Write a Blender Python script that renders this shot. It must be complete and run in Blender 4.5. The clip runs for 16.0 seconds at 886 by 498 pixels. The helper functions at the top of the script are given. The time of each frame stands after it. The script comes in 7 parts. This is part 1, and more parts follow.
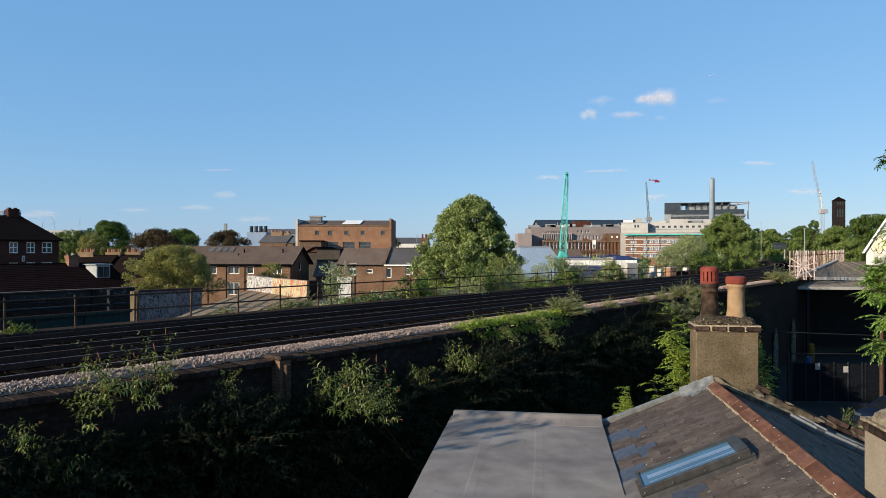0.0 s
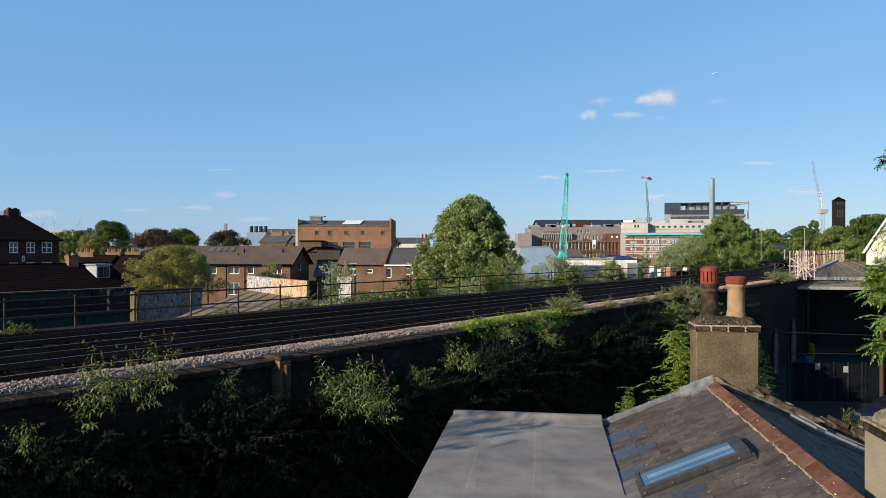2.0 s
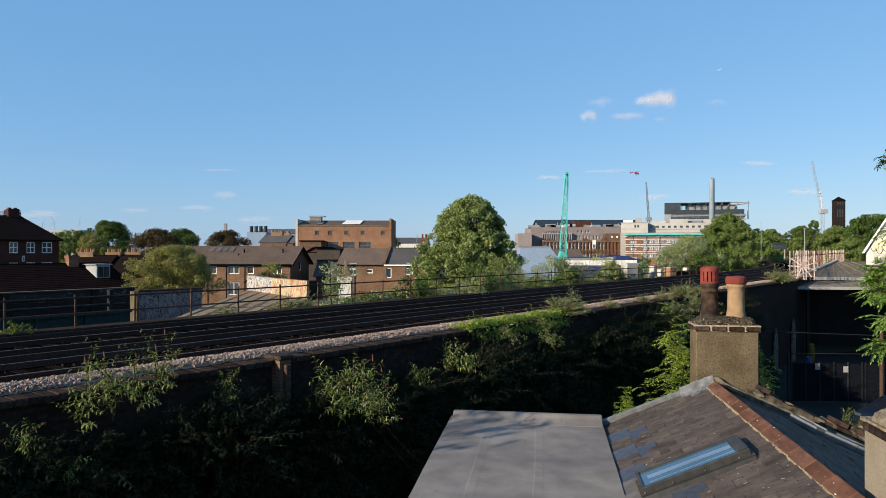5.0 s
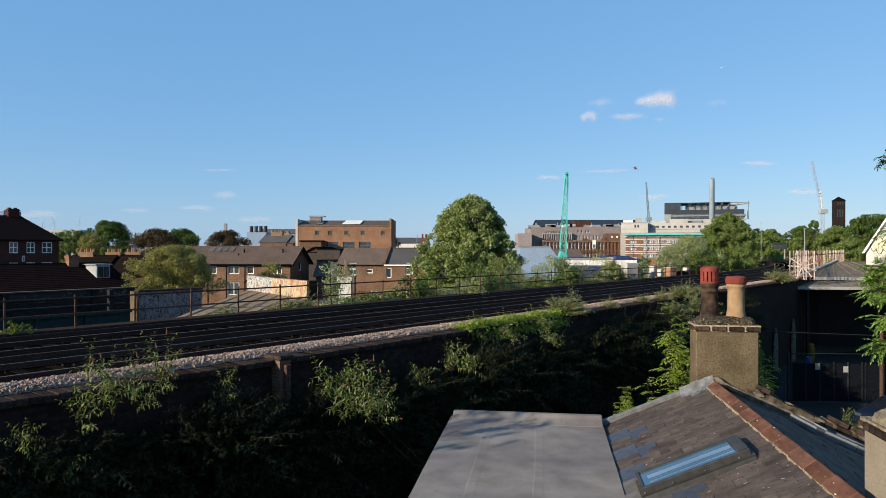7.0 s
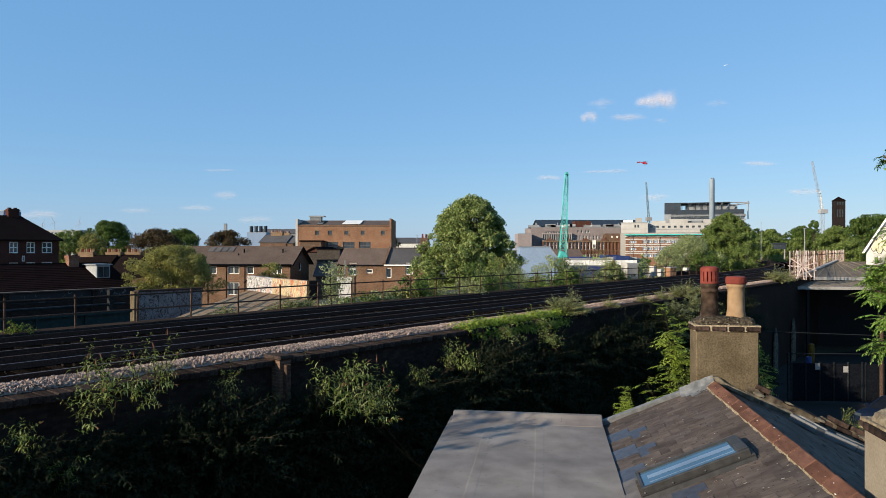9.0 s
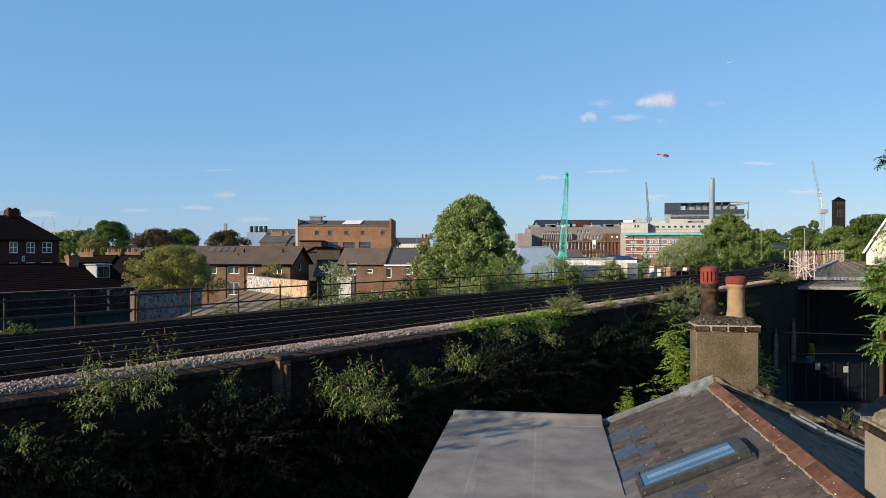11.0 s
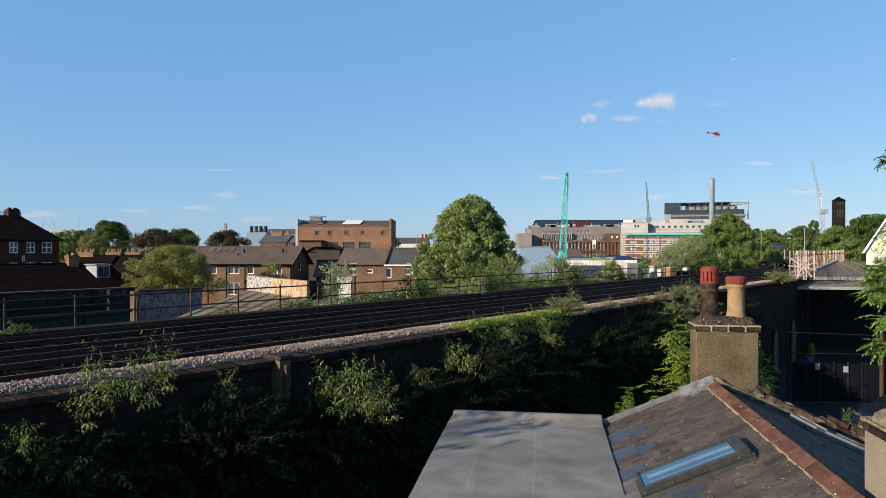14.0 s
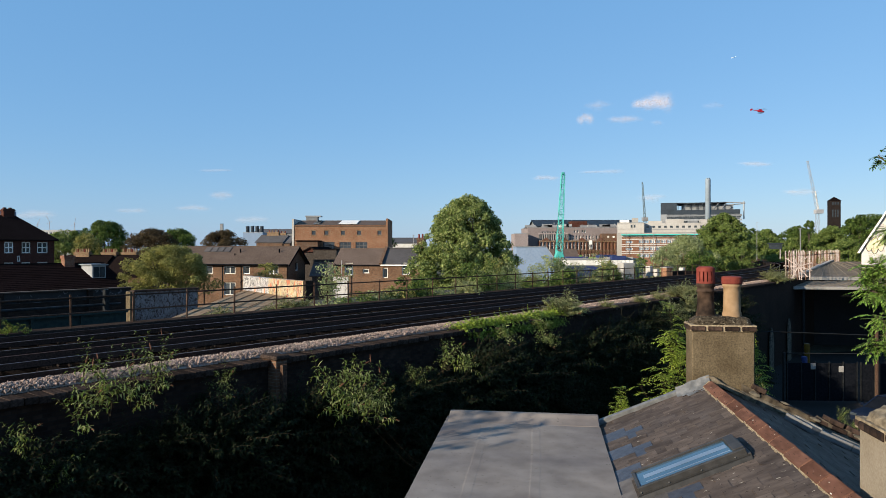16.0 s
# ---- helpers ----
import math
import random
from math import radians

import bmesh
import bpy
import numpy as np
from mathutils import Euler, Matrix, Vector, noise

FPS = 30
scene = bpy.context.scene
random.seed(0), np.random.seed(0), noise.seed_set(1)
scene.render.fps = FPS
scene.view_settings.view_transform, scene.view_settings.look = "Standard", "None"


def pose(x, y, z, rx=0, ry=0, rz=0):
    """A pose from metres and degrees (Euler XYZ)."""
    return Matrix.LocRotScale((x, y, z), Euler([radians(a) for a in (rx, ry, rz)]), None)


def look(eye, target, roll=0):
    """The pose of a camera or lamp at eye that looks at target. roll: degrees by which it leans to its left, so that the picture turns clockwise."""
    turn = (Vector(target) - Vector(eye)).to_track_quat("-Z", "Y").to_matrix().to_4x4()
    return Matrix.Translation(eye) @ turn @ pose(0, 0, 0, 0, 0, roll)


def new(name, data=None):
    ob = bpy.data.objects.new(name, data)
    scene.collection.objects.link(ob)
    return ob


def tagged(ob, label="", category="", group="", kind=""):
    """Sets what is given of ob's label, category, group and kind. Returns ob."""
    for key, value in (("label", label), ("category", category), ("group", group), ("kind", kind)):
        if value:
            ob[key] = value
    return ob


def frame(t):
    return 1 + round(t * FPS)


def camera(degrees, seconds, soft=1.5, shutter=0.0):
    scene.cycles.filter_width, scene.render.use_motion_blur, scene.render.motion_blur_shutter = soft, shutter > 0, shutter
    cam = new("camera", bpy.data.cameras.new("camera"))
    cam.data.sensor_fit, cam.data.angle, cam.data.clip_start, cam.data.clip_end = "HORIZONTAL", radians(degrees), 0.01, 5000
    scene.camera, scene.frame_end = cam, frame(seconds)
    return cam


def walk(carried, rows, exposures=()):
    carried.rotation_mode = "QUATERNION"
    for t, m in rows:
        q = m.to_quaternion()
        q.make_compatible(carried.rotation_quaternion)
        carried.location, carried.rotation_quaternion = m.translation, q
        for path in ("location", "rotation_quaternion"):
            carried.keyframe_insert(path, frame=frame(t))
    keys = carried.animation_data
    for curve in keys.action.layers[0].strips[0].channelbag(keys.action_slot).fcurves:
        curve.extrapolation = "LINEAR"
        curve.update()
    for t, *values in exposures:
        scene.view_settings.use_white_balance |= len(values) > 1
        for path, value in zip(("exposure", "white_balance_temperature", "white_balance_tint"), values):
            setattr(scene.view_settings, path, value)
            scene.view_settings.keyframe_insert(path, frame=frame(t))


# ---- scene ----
# ---- camera ----
EYE = (0.0, 0.0, 9.0)
cam = camera(66, 16.0, soft=0.5)


def aim(turn, tip=0.0):
    """The camera's pose: turn to the right and tip up, in degrees."""
    return pose(*EYE, 90 + tip, 0, -turn)


walk(cam, [(0, aim(0)), (15.5, aim(0)), (15.7, aim(0)), (15.8, aim(0.03)), (15.9, aim(0.12)), (16.0, aim(0.29))], exposures=[(0, 0.8), (16, 0.8)])

# ---- sky and sun ----
SUN_UP, SUN_TURN = radians(18), radians(237)
world = bpy.data.worlds.new("sky")
scene.world = world
world.use_nodes = True
wn = world.node_tree.nodes
sky = wn.new("ShaderNodeTexSky")
sky.sky_type = "NISHITA"
sky.sun_disc = False
sky.sun_elevation, sky.sun_rotation = SUN_UP, SUN_TURN
sky.altitude, sky.air_density, sky.dust_density, sky.ozone_density = 0, 1.0, 0.3, 1.0
haze = wn.new("ShaderNodeMix")  # clear blue air added to the low evening sky
haze.data_type, haze.blend_type = "RGBA", "MIX"
haze.inputs["Factor"].default_value = 0.6
haze.inputs["B"].default_value = (1.22, 3.52, 7.0, 1.0)
haze.clamp_result = False
world.node_tree.links.new(sky.outputs[0], haze.inputs["A"])
world.node_tree.links.new(haze.outputs["Result"], wn["Background"].inputs[0])
wn["Background"].inputs[1].default_value = 0.074
sun = new("sun", bpy.data.lights.new("sun", "SUN"))
sun.data.energy, sun.data.angle, sun.data.color = 5.0, radians(0.55), (1.0, 0.86, 0.66)
way = Vector((math.sin(SUN_TURN) * math.cos(SUN_UP), math.cos(SUN_TURN) * math.cos(SUN_UP), math.sin(SUN_UP)))
sun.matrix_world = look(way * 50, (0, 0, 0))


# ---- materials ----
def nodes_of(name):
    m = bpy.data.materials.new(name)
    m.use_nodes = True
    return m, m.node_tree.nodes, m.node_tree.links, m.node_tree.nodes["Principled BSDF"]


def rgb(c):
    return (*c, 1.0)


def noise_mix(n, l, coords, scale, c1, c2, detail=4, lo=0.35, hi=0.65):
    """A noise ramp between two colours."""
    t = n.new("ShaderNodeTexNoise")
    t.inputs["Scale"].default_value, t.inputs["Detail"].default_value = scale, detail
    l.new(coords, t.inputs["Vector"])
    r = n.new("ShaderNodeValToRGB")
    r.color_ramp.elements[0].position, r.color_ramp.elements[1].position = lo, hi
    r.color_ramp.elements[0].color, r.color_ramp.elements[1].color = rgb(c1), rgb(c2)
    l.new(t.outputs["Fac"], r.inputs[0])
    return t, r


def mixed(n, l, mode, fac, a, b):
    m = n.new("ShaderNodeMix")
    m.data_type, m.blend_type = "RGBA", mode
    m.inputs["Factor"].default_value = fac
    l.new(a, m.inputs["A"])
    l.new(b, m.inputs["B"])
    return m.outputs["Result"]


def surf(name, c1, c2, fine=20.0, coarse=1.5, rough=0.85, bump=0.3, metal=0.0, vary=0.25, stain=(0.55, 0.52, 0.48), stained=0.4, island=False, spec=0.12, spots=None):
    """A worn surface: fine grain between two colours, broad stains, and a random tone for each piece."""
    m, n, l, p = nodes_of(name)
    co = n.new("ShaderNodeTexCoord").outputs["Object"]
    t, r = noise_mix(n, l, co, fine, c1, c2)
    _, big = noise_mix(n, l, co, coarse, stain, (1, 1, 1), 5, 0.3, 0.6)
    col = mixed(n, l, "MULTIPLY", stained, r.outputs[0], big.outputs[0])
    rnd = n.new("ShaderNodeNewGeometry").outputs["Random Per Island"] if island else n.new("ShaderNodeObjectInfo").outputs["Random"]
    hsv = n.new("ShaderNodeHueSaturation")
    mr = n.new("ShaderNodeMapRange")
    mr.inputs["To Min"].default_value, mr.inputs["To Max"].default_value = 1 - vary, 1 + vary
    l.new(rnd, mr.inputs["Value"])
    l.new(mr.outputs[0], hsv.inputs["Value"])
    l.new(col, hsv.inputs["Color"])
    out = hsv.outputs[0]
    if spots:  # lichen and droppings: (colour, how many to the metre, how rare)
        sp = n.new("ShaderNodeTexNoise")
        sp.inputs["Scale"].default_value, sp.inputs["Detail"].default_value = spots[1], 2
        shift = n.new("ShaderNodeVectorMath")
        shift.operation = "ADD"
        l.new(co, shift.inputs[0])
        l.new(rnd, shift.inputs[1])
        l.new(shift.outputs[0], sp.inputs["Vector"])
        sr = n.new("ShaderNodeMapRange")
        sr.inputs["From Min"].default_value, sr.inputs["From Max"].default_value = spots[2], spots[2] + 0.02
        l.new(sp.outputs["Fac"], sr.inputs["Value"])
        mx = n.new("ShaderNodeMix")
        mx.data_type = "RGBA"
        l.new(sr.outputs[0], mx.inputs["Factor"])
        l.new(out, mx.inputs["A"])
        mx.inputs["B"].default_value = rgb(spots[0])
        out = mx.outputs["Result"]
    l.new(out, p.inputs["Base Color"])
    p.inputs["Roughness"].default_value, p.inputs["Metallic"].default_value = rough, metal
    p.inputs["Specular IOR Level"].default_value = spec
    if bump:
        b = n.new("ShaderNodeBump")
        b.inputs["Strength"].default_value, b.inputs["Distance"].default_value = bump, 0.02
        l.new(t.outputs["Fac"], b.inputs["Height"])
        l.new(b.outputs[0], p.inputs["Normal"])
    return m


def brickwork(name, c1, c2, mortar, rough=0.9, axis="XZ", stained=0.45, course=0.075, length=0.225, stain=(0.45, 0.42, 0.4)):
    """Brick courses at true size, for walls too far to pick the bricks apart."""
    m, n, l, p = nodes_of(name)
    co = n.new("ShaderNodeTexCoord").outputs["Object"]
    sep, com = n.new("ShaderNodeSeparateXYZ"), n.new("ShaderNodeCombineXYZ")
    l.new(co, sep.inputs[0])
    add = n.new("ShaderNodeMath")
    l.new(sep.outputs["X"], add.inputs[0])
    l.new(sep.outputs["Y"], add.inputs[1])
    l.new(add.outputs[0], com.inputs["X"])
    l.new(sep.outputs["Z"], com.inputs["Y"])
    b = n.new("ShaderNodeTexBrick")
    b.inputs["Color1"].default_value, b.inputs["Color2"].default_value, b.inputs["Mortar"].default_value = rgb(c1), rgb(c2), rgb(mortar)
    b.inputs["Scale"].default_value = 1.0
    b.inputs["Brick Width"].default_value, b.inputs["Row Height"].default_value = length, course
    b.inputs["Mortar Size"].default_value = 0.008
    l.new(com.outputs[0], b.inputs["Vector"])
    _, big = noise_mix(n, l, co, 0.5, stain, (1, 1, 1), 6, 0.3, 0.62)
    _, fine = noise_mix(n, l, co, 6.0, (0.6, 0.57, 0.55), (1.15, 1.1, 1.05), 6, 0.3, 0.7)
    col = mixed(n, l, "MULTIPLY", stained, b.outputs["Color"], big.outputs[0])
    col = mixed(n, l, "MULTIPLY", 0.7, col, fine.outputs[0])
    l.new(col, p.inputs["Base Color"])
    p.inputs["Roughness"].default_value = rough
    p.inputs["Specular IOR Level"].default_value = 0.05
    bp = n.new("ShaderNodeBump")
    bp.inputs["Strength"].default_value, bp.inputs["Distance"].default_value = 0.4, 0.01
    bp.invert = True
    l.new(b.outputs["Fac"], bp.inputs["Height"])
    l.new(bp.outputs[0], p.inputs["Normal"])
    return m


def leafy(name, c1, c2, c3, glow=0.35, rough=0.5):
    """Leaves: each one of its own tone, letting some light through."""
    m, n, l, p = nodes_of(name)
    rnd = n.new("ShaderNodeNewGeometry").outputs["Random Per Island"]
    r = n.new("ShaderNodeValToRGB")
    e = r.color_ramp.elements
    e[0].color, e[1].color = rgb(c1), rgb(c3)
    mid = e.new(0.55)
    mid.color = rgb(c2)
    l.new(rnd, r.inputs[0])
    co = n.new("ShaderNodeTexCoord").outputs["Object"]
    _, big = noise_mix(n, l, co, 0.9, (0.6, 0.62, 0.55), (1.1, 1.08, 1.0), 3, 0.35, 0.65)
    col = mixed(n, l, "MULTIPLY", 0.8, r.outputs[0], big.outputs[0])
    l.new(col, p.inputs["Base Color"])
    p.inputs["Roughness"].default_value = rough
    p.inputs["Specular IOR Level"].default_value = 0.15
    tr = n.new("ShaderNodeBsdfTranslucent")
    l.new(col, tr.inputs["Color"])
    mix = n.new("ShaderNodeMixShader")
    mix.inputs[0].default_value = glow
    l.new(p.outputs[0], mix.inputs[1])
    l.new(tr.outputs[0], mix.inputs[2])
    l.new(mix.outputs[0], n["Material Output"].inputs["Surface"])
    return m


def slaty(name, tones, speck, pale, rough=0.7):
    """Riven slate or baked clay: a tone for each piece, faint grain along it, dark chips and pale lichen specks."""
    m, n, l, p = nodes_of(name)
    co = n.new("ShaderNodeTexCoord").outputs["Object"]
    rnd = n.new("ShaderNodeObjectInfo").outputs["Random"]
    ramp = n.new("ShaderNodeValToRGB")
    ramp.color_ramp.interpolation = "LINEAR"
    e = ramp.color_ramp.elements
    e[0].color, e[1].color = rgb(tones[0]), rgb(tones[-1])
    for i, c in enumerate(tones[1:-1]):
        e.new((i + 1) / (len(tones) - 1)).color = rgb(c)
    l.new(rnd, ramp.inputs[0])
    own = n.new("ShaderNodeVectorMath")
    own.operation = "MULTIPLY_ADD"
    own.inputs[1].default_value = (1, 0.35, 1)
    l.new(co, own.inputs[0])
    sc = n.new("ShaderNodeMath")
    sc.operation = "MULTIPLY"
    sc.inputs[1].default_value = 37.0
    l.new(rnd, sc.inputs[0])
    l.new(sc.outputs[0], own.inputs[2])
    t, grain = noise_mix(n, l, own.outputs[0], 16, (0.72, 0.7, 0.69), (1.22, 1.2, 1.18), 8, 0.3, 0.7)
    _, blot = noise_mix(n, l, own.outputs[0], 5, (0.68, 0.66, 0.66), (1.12, 1.1, 1.1), 3, 0.35, 0.6)
    col = mixed(n, l, "MULTIPLY", 1.0, ramp.outputs[0], grain.outputs[0])
    col = mixed(n, l, "MULTIPLY", 1.0, col, blot.outputs[0])
    for c, size, rare in ((speck, 60, 0.685), (pale, 38, 0.765)):
        sp = n.new("ShaderNodeTexNoise")
        sp.inputs["Scale"].default_value, sp.inputs["Detail"].default_value = size, 1
        l.new(own.outputs[0], sp.inputs["Vector"])
        mr = n.new("ShaderNodeMapRange")
        mr.inputs["From Min"].default_value, mr.inputs["From Max"].default_value = rare, rare + 0.02
        l.new(sp.outputs["Fac"], mr.inputs["Value"])
        mx = n.new("ShaderNodeMix")
        mx.data_type = "RGBA"
        l.new(mr.outputs[0], mx.inputs["Factor"])
        l.new(col, mx.inputs["A"])
        mx.inputs["B"].default_value = rgb(c)
        col = mx.outputs["Result"]
    l.new(col, p.inputs["Base Color"])
    p.inputs["Roughness"].default_value, p.inputs["Specular IOR Level"].default_value = rough, 0.06
    b = n.new("ShaderNodeBump")
    b.inputs["Strength"].default_value, b.inputs["Distance"].default_value = 0.25, 0.006
    l.new(t.outputs["Fac"], b.inputs["Height"])
    l.new(b.outputs[0], p.inputs["Normal"])
    return m


def glassy(name, tint=(0.02, 0.025, 0.03), rough=0.06, spec=0.8):
    m, n, l, p = nodes_of(name)
    co = n.new("ShaderNodeTexCoord").outputs["Object"]
    _, r = noise_mix(n, l, co, 0.8, tint, tuple(c * 2.2 for c in tint), 2)
    l.new(r.outputs[0], p.inputs["Base Color"])
    p.inputs["Roughness"].default_value = rough
    p.inputs["Specular IOR Level"].default_value = spec
    return m


def graffiti(name, ground, paints, scale=1.2):
    """Sprayed paint in overlapping strokes over a painted wall."""
    m, n, l, p = nodes_of(name)
    co = n.new("ShaderNodeTexCoord").outputs["Object"]
    last = n.new("ShaderNodeRGB")
    last.outputs[0].default_value = rgb(ground)
    col = last.outputs[0]
    for i, (paint, sc, lo) in enumerate(paints):
        mp = n.new("ShaderNodeMapping")
        mp.inputs["Location"].default_value = (3.7 * i, 1.9 * i, 2.3 * i)
        mp.inputs["Scale"].default_value = (1.6, 1.6, 0.9)
        l.new(co, mp.inputs[0])
        t = n.new("ShaderNodeTexNoise")
        t.inputs["Scale"].default_value, t.inputs["Detail"].default_value, t.inputs["Distortion"].default_value = sc * scale, 1.5, 1.4
        l.new(mp.outputs[0], t.inputs["Vector"])
        r = n.new("ShaderNodeValToRGB")
        r.color_ramp.elements[0].position, r.color_ramp.elements[1].position = lo, lo + 0.02
        l.new(t.outputs["Fac"], r.inputs[0])
        mx = n.new("ShaderNodeMix")
        mx.data_type = "RGBA"
        l.new(r.outputs[0], mx.inputs["Factor"])
        l.new(col, mx.inputs["A"])
        mx.inputs["B"].default_value = rgb(paint)
        col = mx.outputs["Result"]
    _, dirt = noise_mix(n, l, co, 2.5, (0.5, 0.48, 0.45), (1, 1, 1), 6, 0.3, 0.6)
    col = mixed(n, l, "MULTIPLY", 0.6, col, dirt.outputs[0])
    l.new(col, p.inputs["Base Color"])
    p.inputs["Roughness"].default_value = 0.8
    return m



def cloudy(name):
    """A thin cloud: white, fading to nothing at its ragged rim."""
    m, n, l, p = nodes_of(name)
    co = n.new("ShaderNodeTexCoord")
    mp = n.new("ShaderNodeMapping")
    mp.inputs["Scale"].default_value = (1, 0, 1)
    l.new(co.outputs["Object"], mp.inputs[0])
    ln = n.new("ShaderNodeVectorMath")
    ln.operation = "LENGTH"
    l.new(mp.outputs[0], ln.inputs[0])
    t = n.new("ShaderNodeTexNoise")
    t.inputs["Scale"].default_value, t.inputs["Detail"].default_value = 1.5, 4
    off = n.new("ShaderNodeVectorMath")
    off.operation = "ADD"
    rnd = n.new("ShaderNodeObjectInfo").outputs["Random"]
    sc = n.new("ShaderNodeMath")
    sc.operation = "MULTIPLY"
    sc.inputs[1].default_value = 20.0
    l.new(rnd, sc.inputs[0])
    l.new(co.outputs["Object"], off.inputs[0])
    l.new(sc.outputs[0], off.inputs[1])
    l.new(off.outputs[0], t.inputs["Vector"])
    a = n.new("ShaderNodeMath")
    a.operation = "MULTIPLY_ADD"
    a.inputs[1].default_value, a.inputs[2].default_value = 1.0, 0.5
    l.new(t.outputs["Fac"], a.inputs[0])
    b = n.new("ShaderNodeMath")
    b.operation = "SUBTRACT"
    l.new(a.outputs[0], b.inputs[0])
    l.new(ln.outputs["Value"], b.inputs[1])
    r = n.new("ShaderNodeMapRange")
    r.interpolation_type = "SMOOTHSTEP"
    r.inputs["From Min"].default_value, r.inputs["From Max"].default_value, r.inputs["To Max"].default_value = 0.05, 1.25, 0.7
    l.new(b.outputs[0], r.inputs["Value"])
    dens = n.new("ShaderNodeMath")
    dens.operation = "MULTIPLY"
    at = n.new("ShaderNodeAttribute")
    at.attribute_type, at.attribute_name = "OBJECT", "density"
    l.new(r.outputs[0], dens.inputs[0])
    l.new(at.outputs["Fac"], dens.inputs[1])
    p.inputs["Base Color"].default_value = (0.6, 0.535, 0.53, 1)
    p.inputs["Roughness"].default_value = 1.0
    p.inputs["Specular IOR Level"].default_value = 0.0
    l.new(dens.outputs[0], p.inputs["Alpha"])
    return m


M = {}
M["cloud"] = cloudy("thin_cloud")
M["ground"] = surf("ground_earth", (0.05, 0.05, 0.035), (0.09, 0.085, 0.06), 3, 0.1, 0.95, 0.2)
# Asphalt below its own tone: the yard's shade is mixed in.
M["yard"] = surf("shaded_asphalt", (0.014, 0.013, 0.013), (0.03, 0.028, 0.027), 14, 0.4, 0.92, 0.3)
# Old dark ballast; shade over the tracks is darkened into its colour.
M["old_ballast"] = surf("shaded_ballast", (0.00231, 0.00174, 0.00154), (0.00693, 0.00539, 0.00423), 14, 0.6, 0.95, 1.0, spec=0.0)
M["new_ballast"] = surf("granite_ballast", (0.228, 0.169, 0.14), (0.359, 0.268, 0.223), 25, 2, 0.9, 0.3, island=True, vary=0.45)
M["stained_ballast"] = surf("stained_ballast", (0.0084, 0.0063, 0.0056), (0.042, 0.0315, 0.0259), 25, 2, 0.95, 0.3, island=True, vary=0.6, spec=0.0)
M["sleeper"] = surf("old_sleeper", (0.008, 0.006, 0.005), (0.02, 0.015, 0.012), 18, 2, 0.9, 0.5, spec=0.0)
M["rail"] = surf("rusty_rail", (0.03, 0.016, 0.012), (0.07, 0.036, 0.027), 30, 3, 0.8, 0.3, 0.1)
M["rail_top"] = surf("worn_rail_head", (0.075, 0.052, 0.046), (0.12, 0.088, 0.078), 30, 3, 0.5, 0.1, 0.4)
M["coping"] = surf("sooty_coping", (0.02, 0.015, 0.013), (0.05, 0.037, 0.031), 22, 2, 0.9, 0.6, vary=0.45, spec=0.0)
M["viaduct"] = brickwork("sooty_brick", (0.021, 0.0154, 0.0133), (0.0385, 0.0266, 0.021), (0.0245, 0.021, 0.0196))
M["concrete"] = surf("grey_concrete", (0.22, 0.21, 0.2), (0.33, 0.32, 0.3), 18, 1.2, 0.9, 0.3)
M["dark_steel"] = surf("dark_painted_steel", (0.011, 0.012, 0.013), (0.025, 0.027, 0.028), 10, 1, 0.6, 0.2, 0.2)
M["green_steel"] = surf("dark_green_girder", (0.014, 0.028, 0.028), (0.0245, 0.042, 0.0406), 8, 0.8, 0.6, 0.2, 0.1)
M["rust"] = surf("rusted_iron", (0.045, 0.028, 0.02), (0.1, 0.06, 0.042), 25, 3, 0.85, 0.5, 0.2)
M["shed_sheet"] = surf("weathered_sheet_roof", (0.123, 0.0997, 0.076), (0.199, 0.166, 0.128), 5, 0.6, 0.9, 0.3)
# Broad bluish stain: grime, plus the roof's soft shading painted in.
M["felt"] = surf("grey_roof_membrane", (0.172, 0.15, 0.133), (0.24, 0.213, 0.19), 2.6, 0.8, 0.75, 0.03, stain=(0.5, 0.5, 0.56), stained=0.85, spec=0.06, vary=0.01, spots=((0.09, 0.08, 0.07), 34, 0.7))
M["slate"] = slaty("weathered_slate", ((0.058, 0.049, 0.044), (0.074, 0.061, 0.053), (0.066, 0.057, 0.053), (0.082, 0.068, 0.059), (0.063, 0.053, 0.048)), (0.022, 0.018, 0.016), (0.27, 0.245, 0.21))
M["blue_slate"] = surf("fresh_blue_slate", (0.0382, 0.045, 0.063), (0.054, 0.063, 0.0833), 12, 2, 0.45, 0.25, vary=0.12)
M["slate_bed"] = surf("slate_bedding", (0.03, 0.027, 0.025), (0.06, 0.05, 0.045), 12, 2, 0.9, 0.4)
M["ridge"] = slaty("red_clay_ridge", ((0.088, 0.044, 0.031), (0.112, 0.057, 0.041), (0.1, 0.054, 0.04)), (0.03, 0.018, 0.014), (0.5, 0.48, 0.44), 0.88)
M["mortar"] = surf("buff_mortar", (0.17, 0.135, 0.092), (0.33, 0.27, 0.185), 30, 5, 0.95, 0.8, stain=(0.45, 0.42, 0.38), stained=0.6)
M["lead"] = surf("grey_lead_flashing", (0.0886, 0.0914, 0.0936), (0.145, 0.148, 0.15), 9, 1.5, 0.55, 0.3, 0.1)
M["render_coat"] = surf("tan_cement_render", (0.082, 0.064, 0.04), (0.132, 0.104, 0.066), 42, 2.6, 0.92, 0.3, stain=(0.48, 0.45, 0.4), stained=0.95, vary=0.02, spots=((0.045, 0.037, 0.027), 60, 0.66))
M["parapet_brick"] = surf("dark_weathered_brick", (0.0152, 0.0108, 0.00945), (0.0506, 0.0324, 0.0249), 18, 4, 0.92, 0.8, vary=0.5)
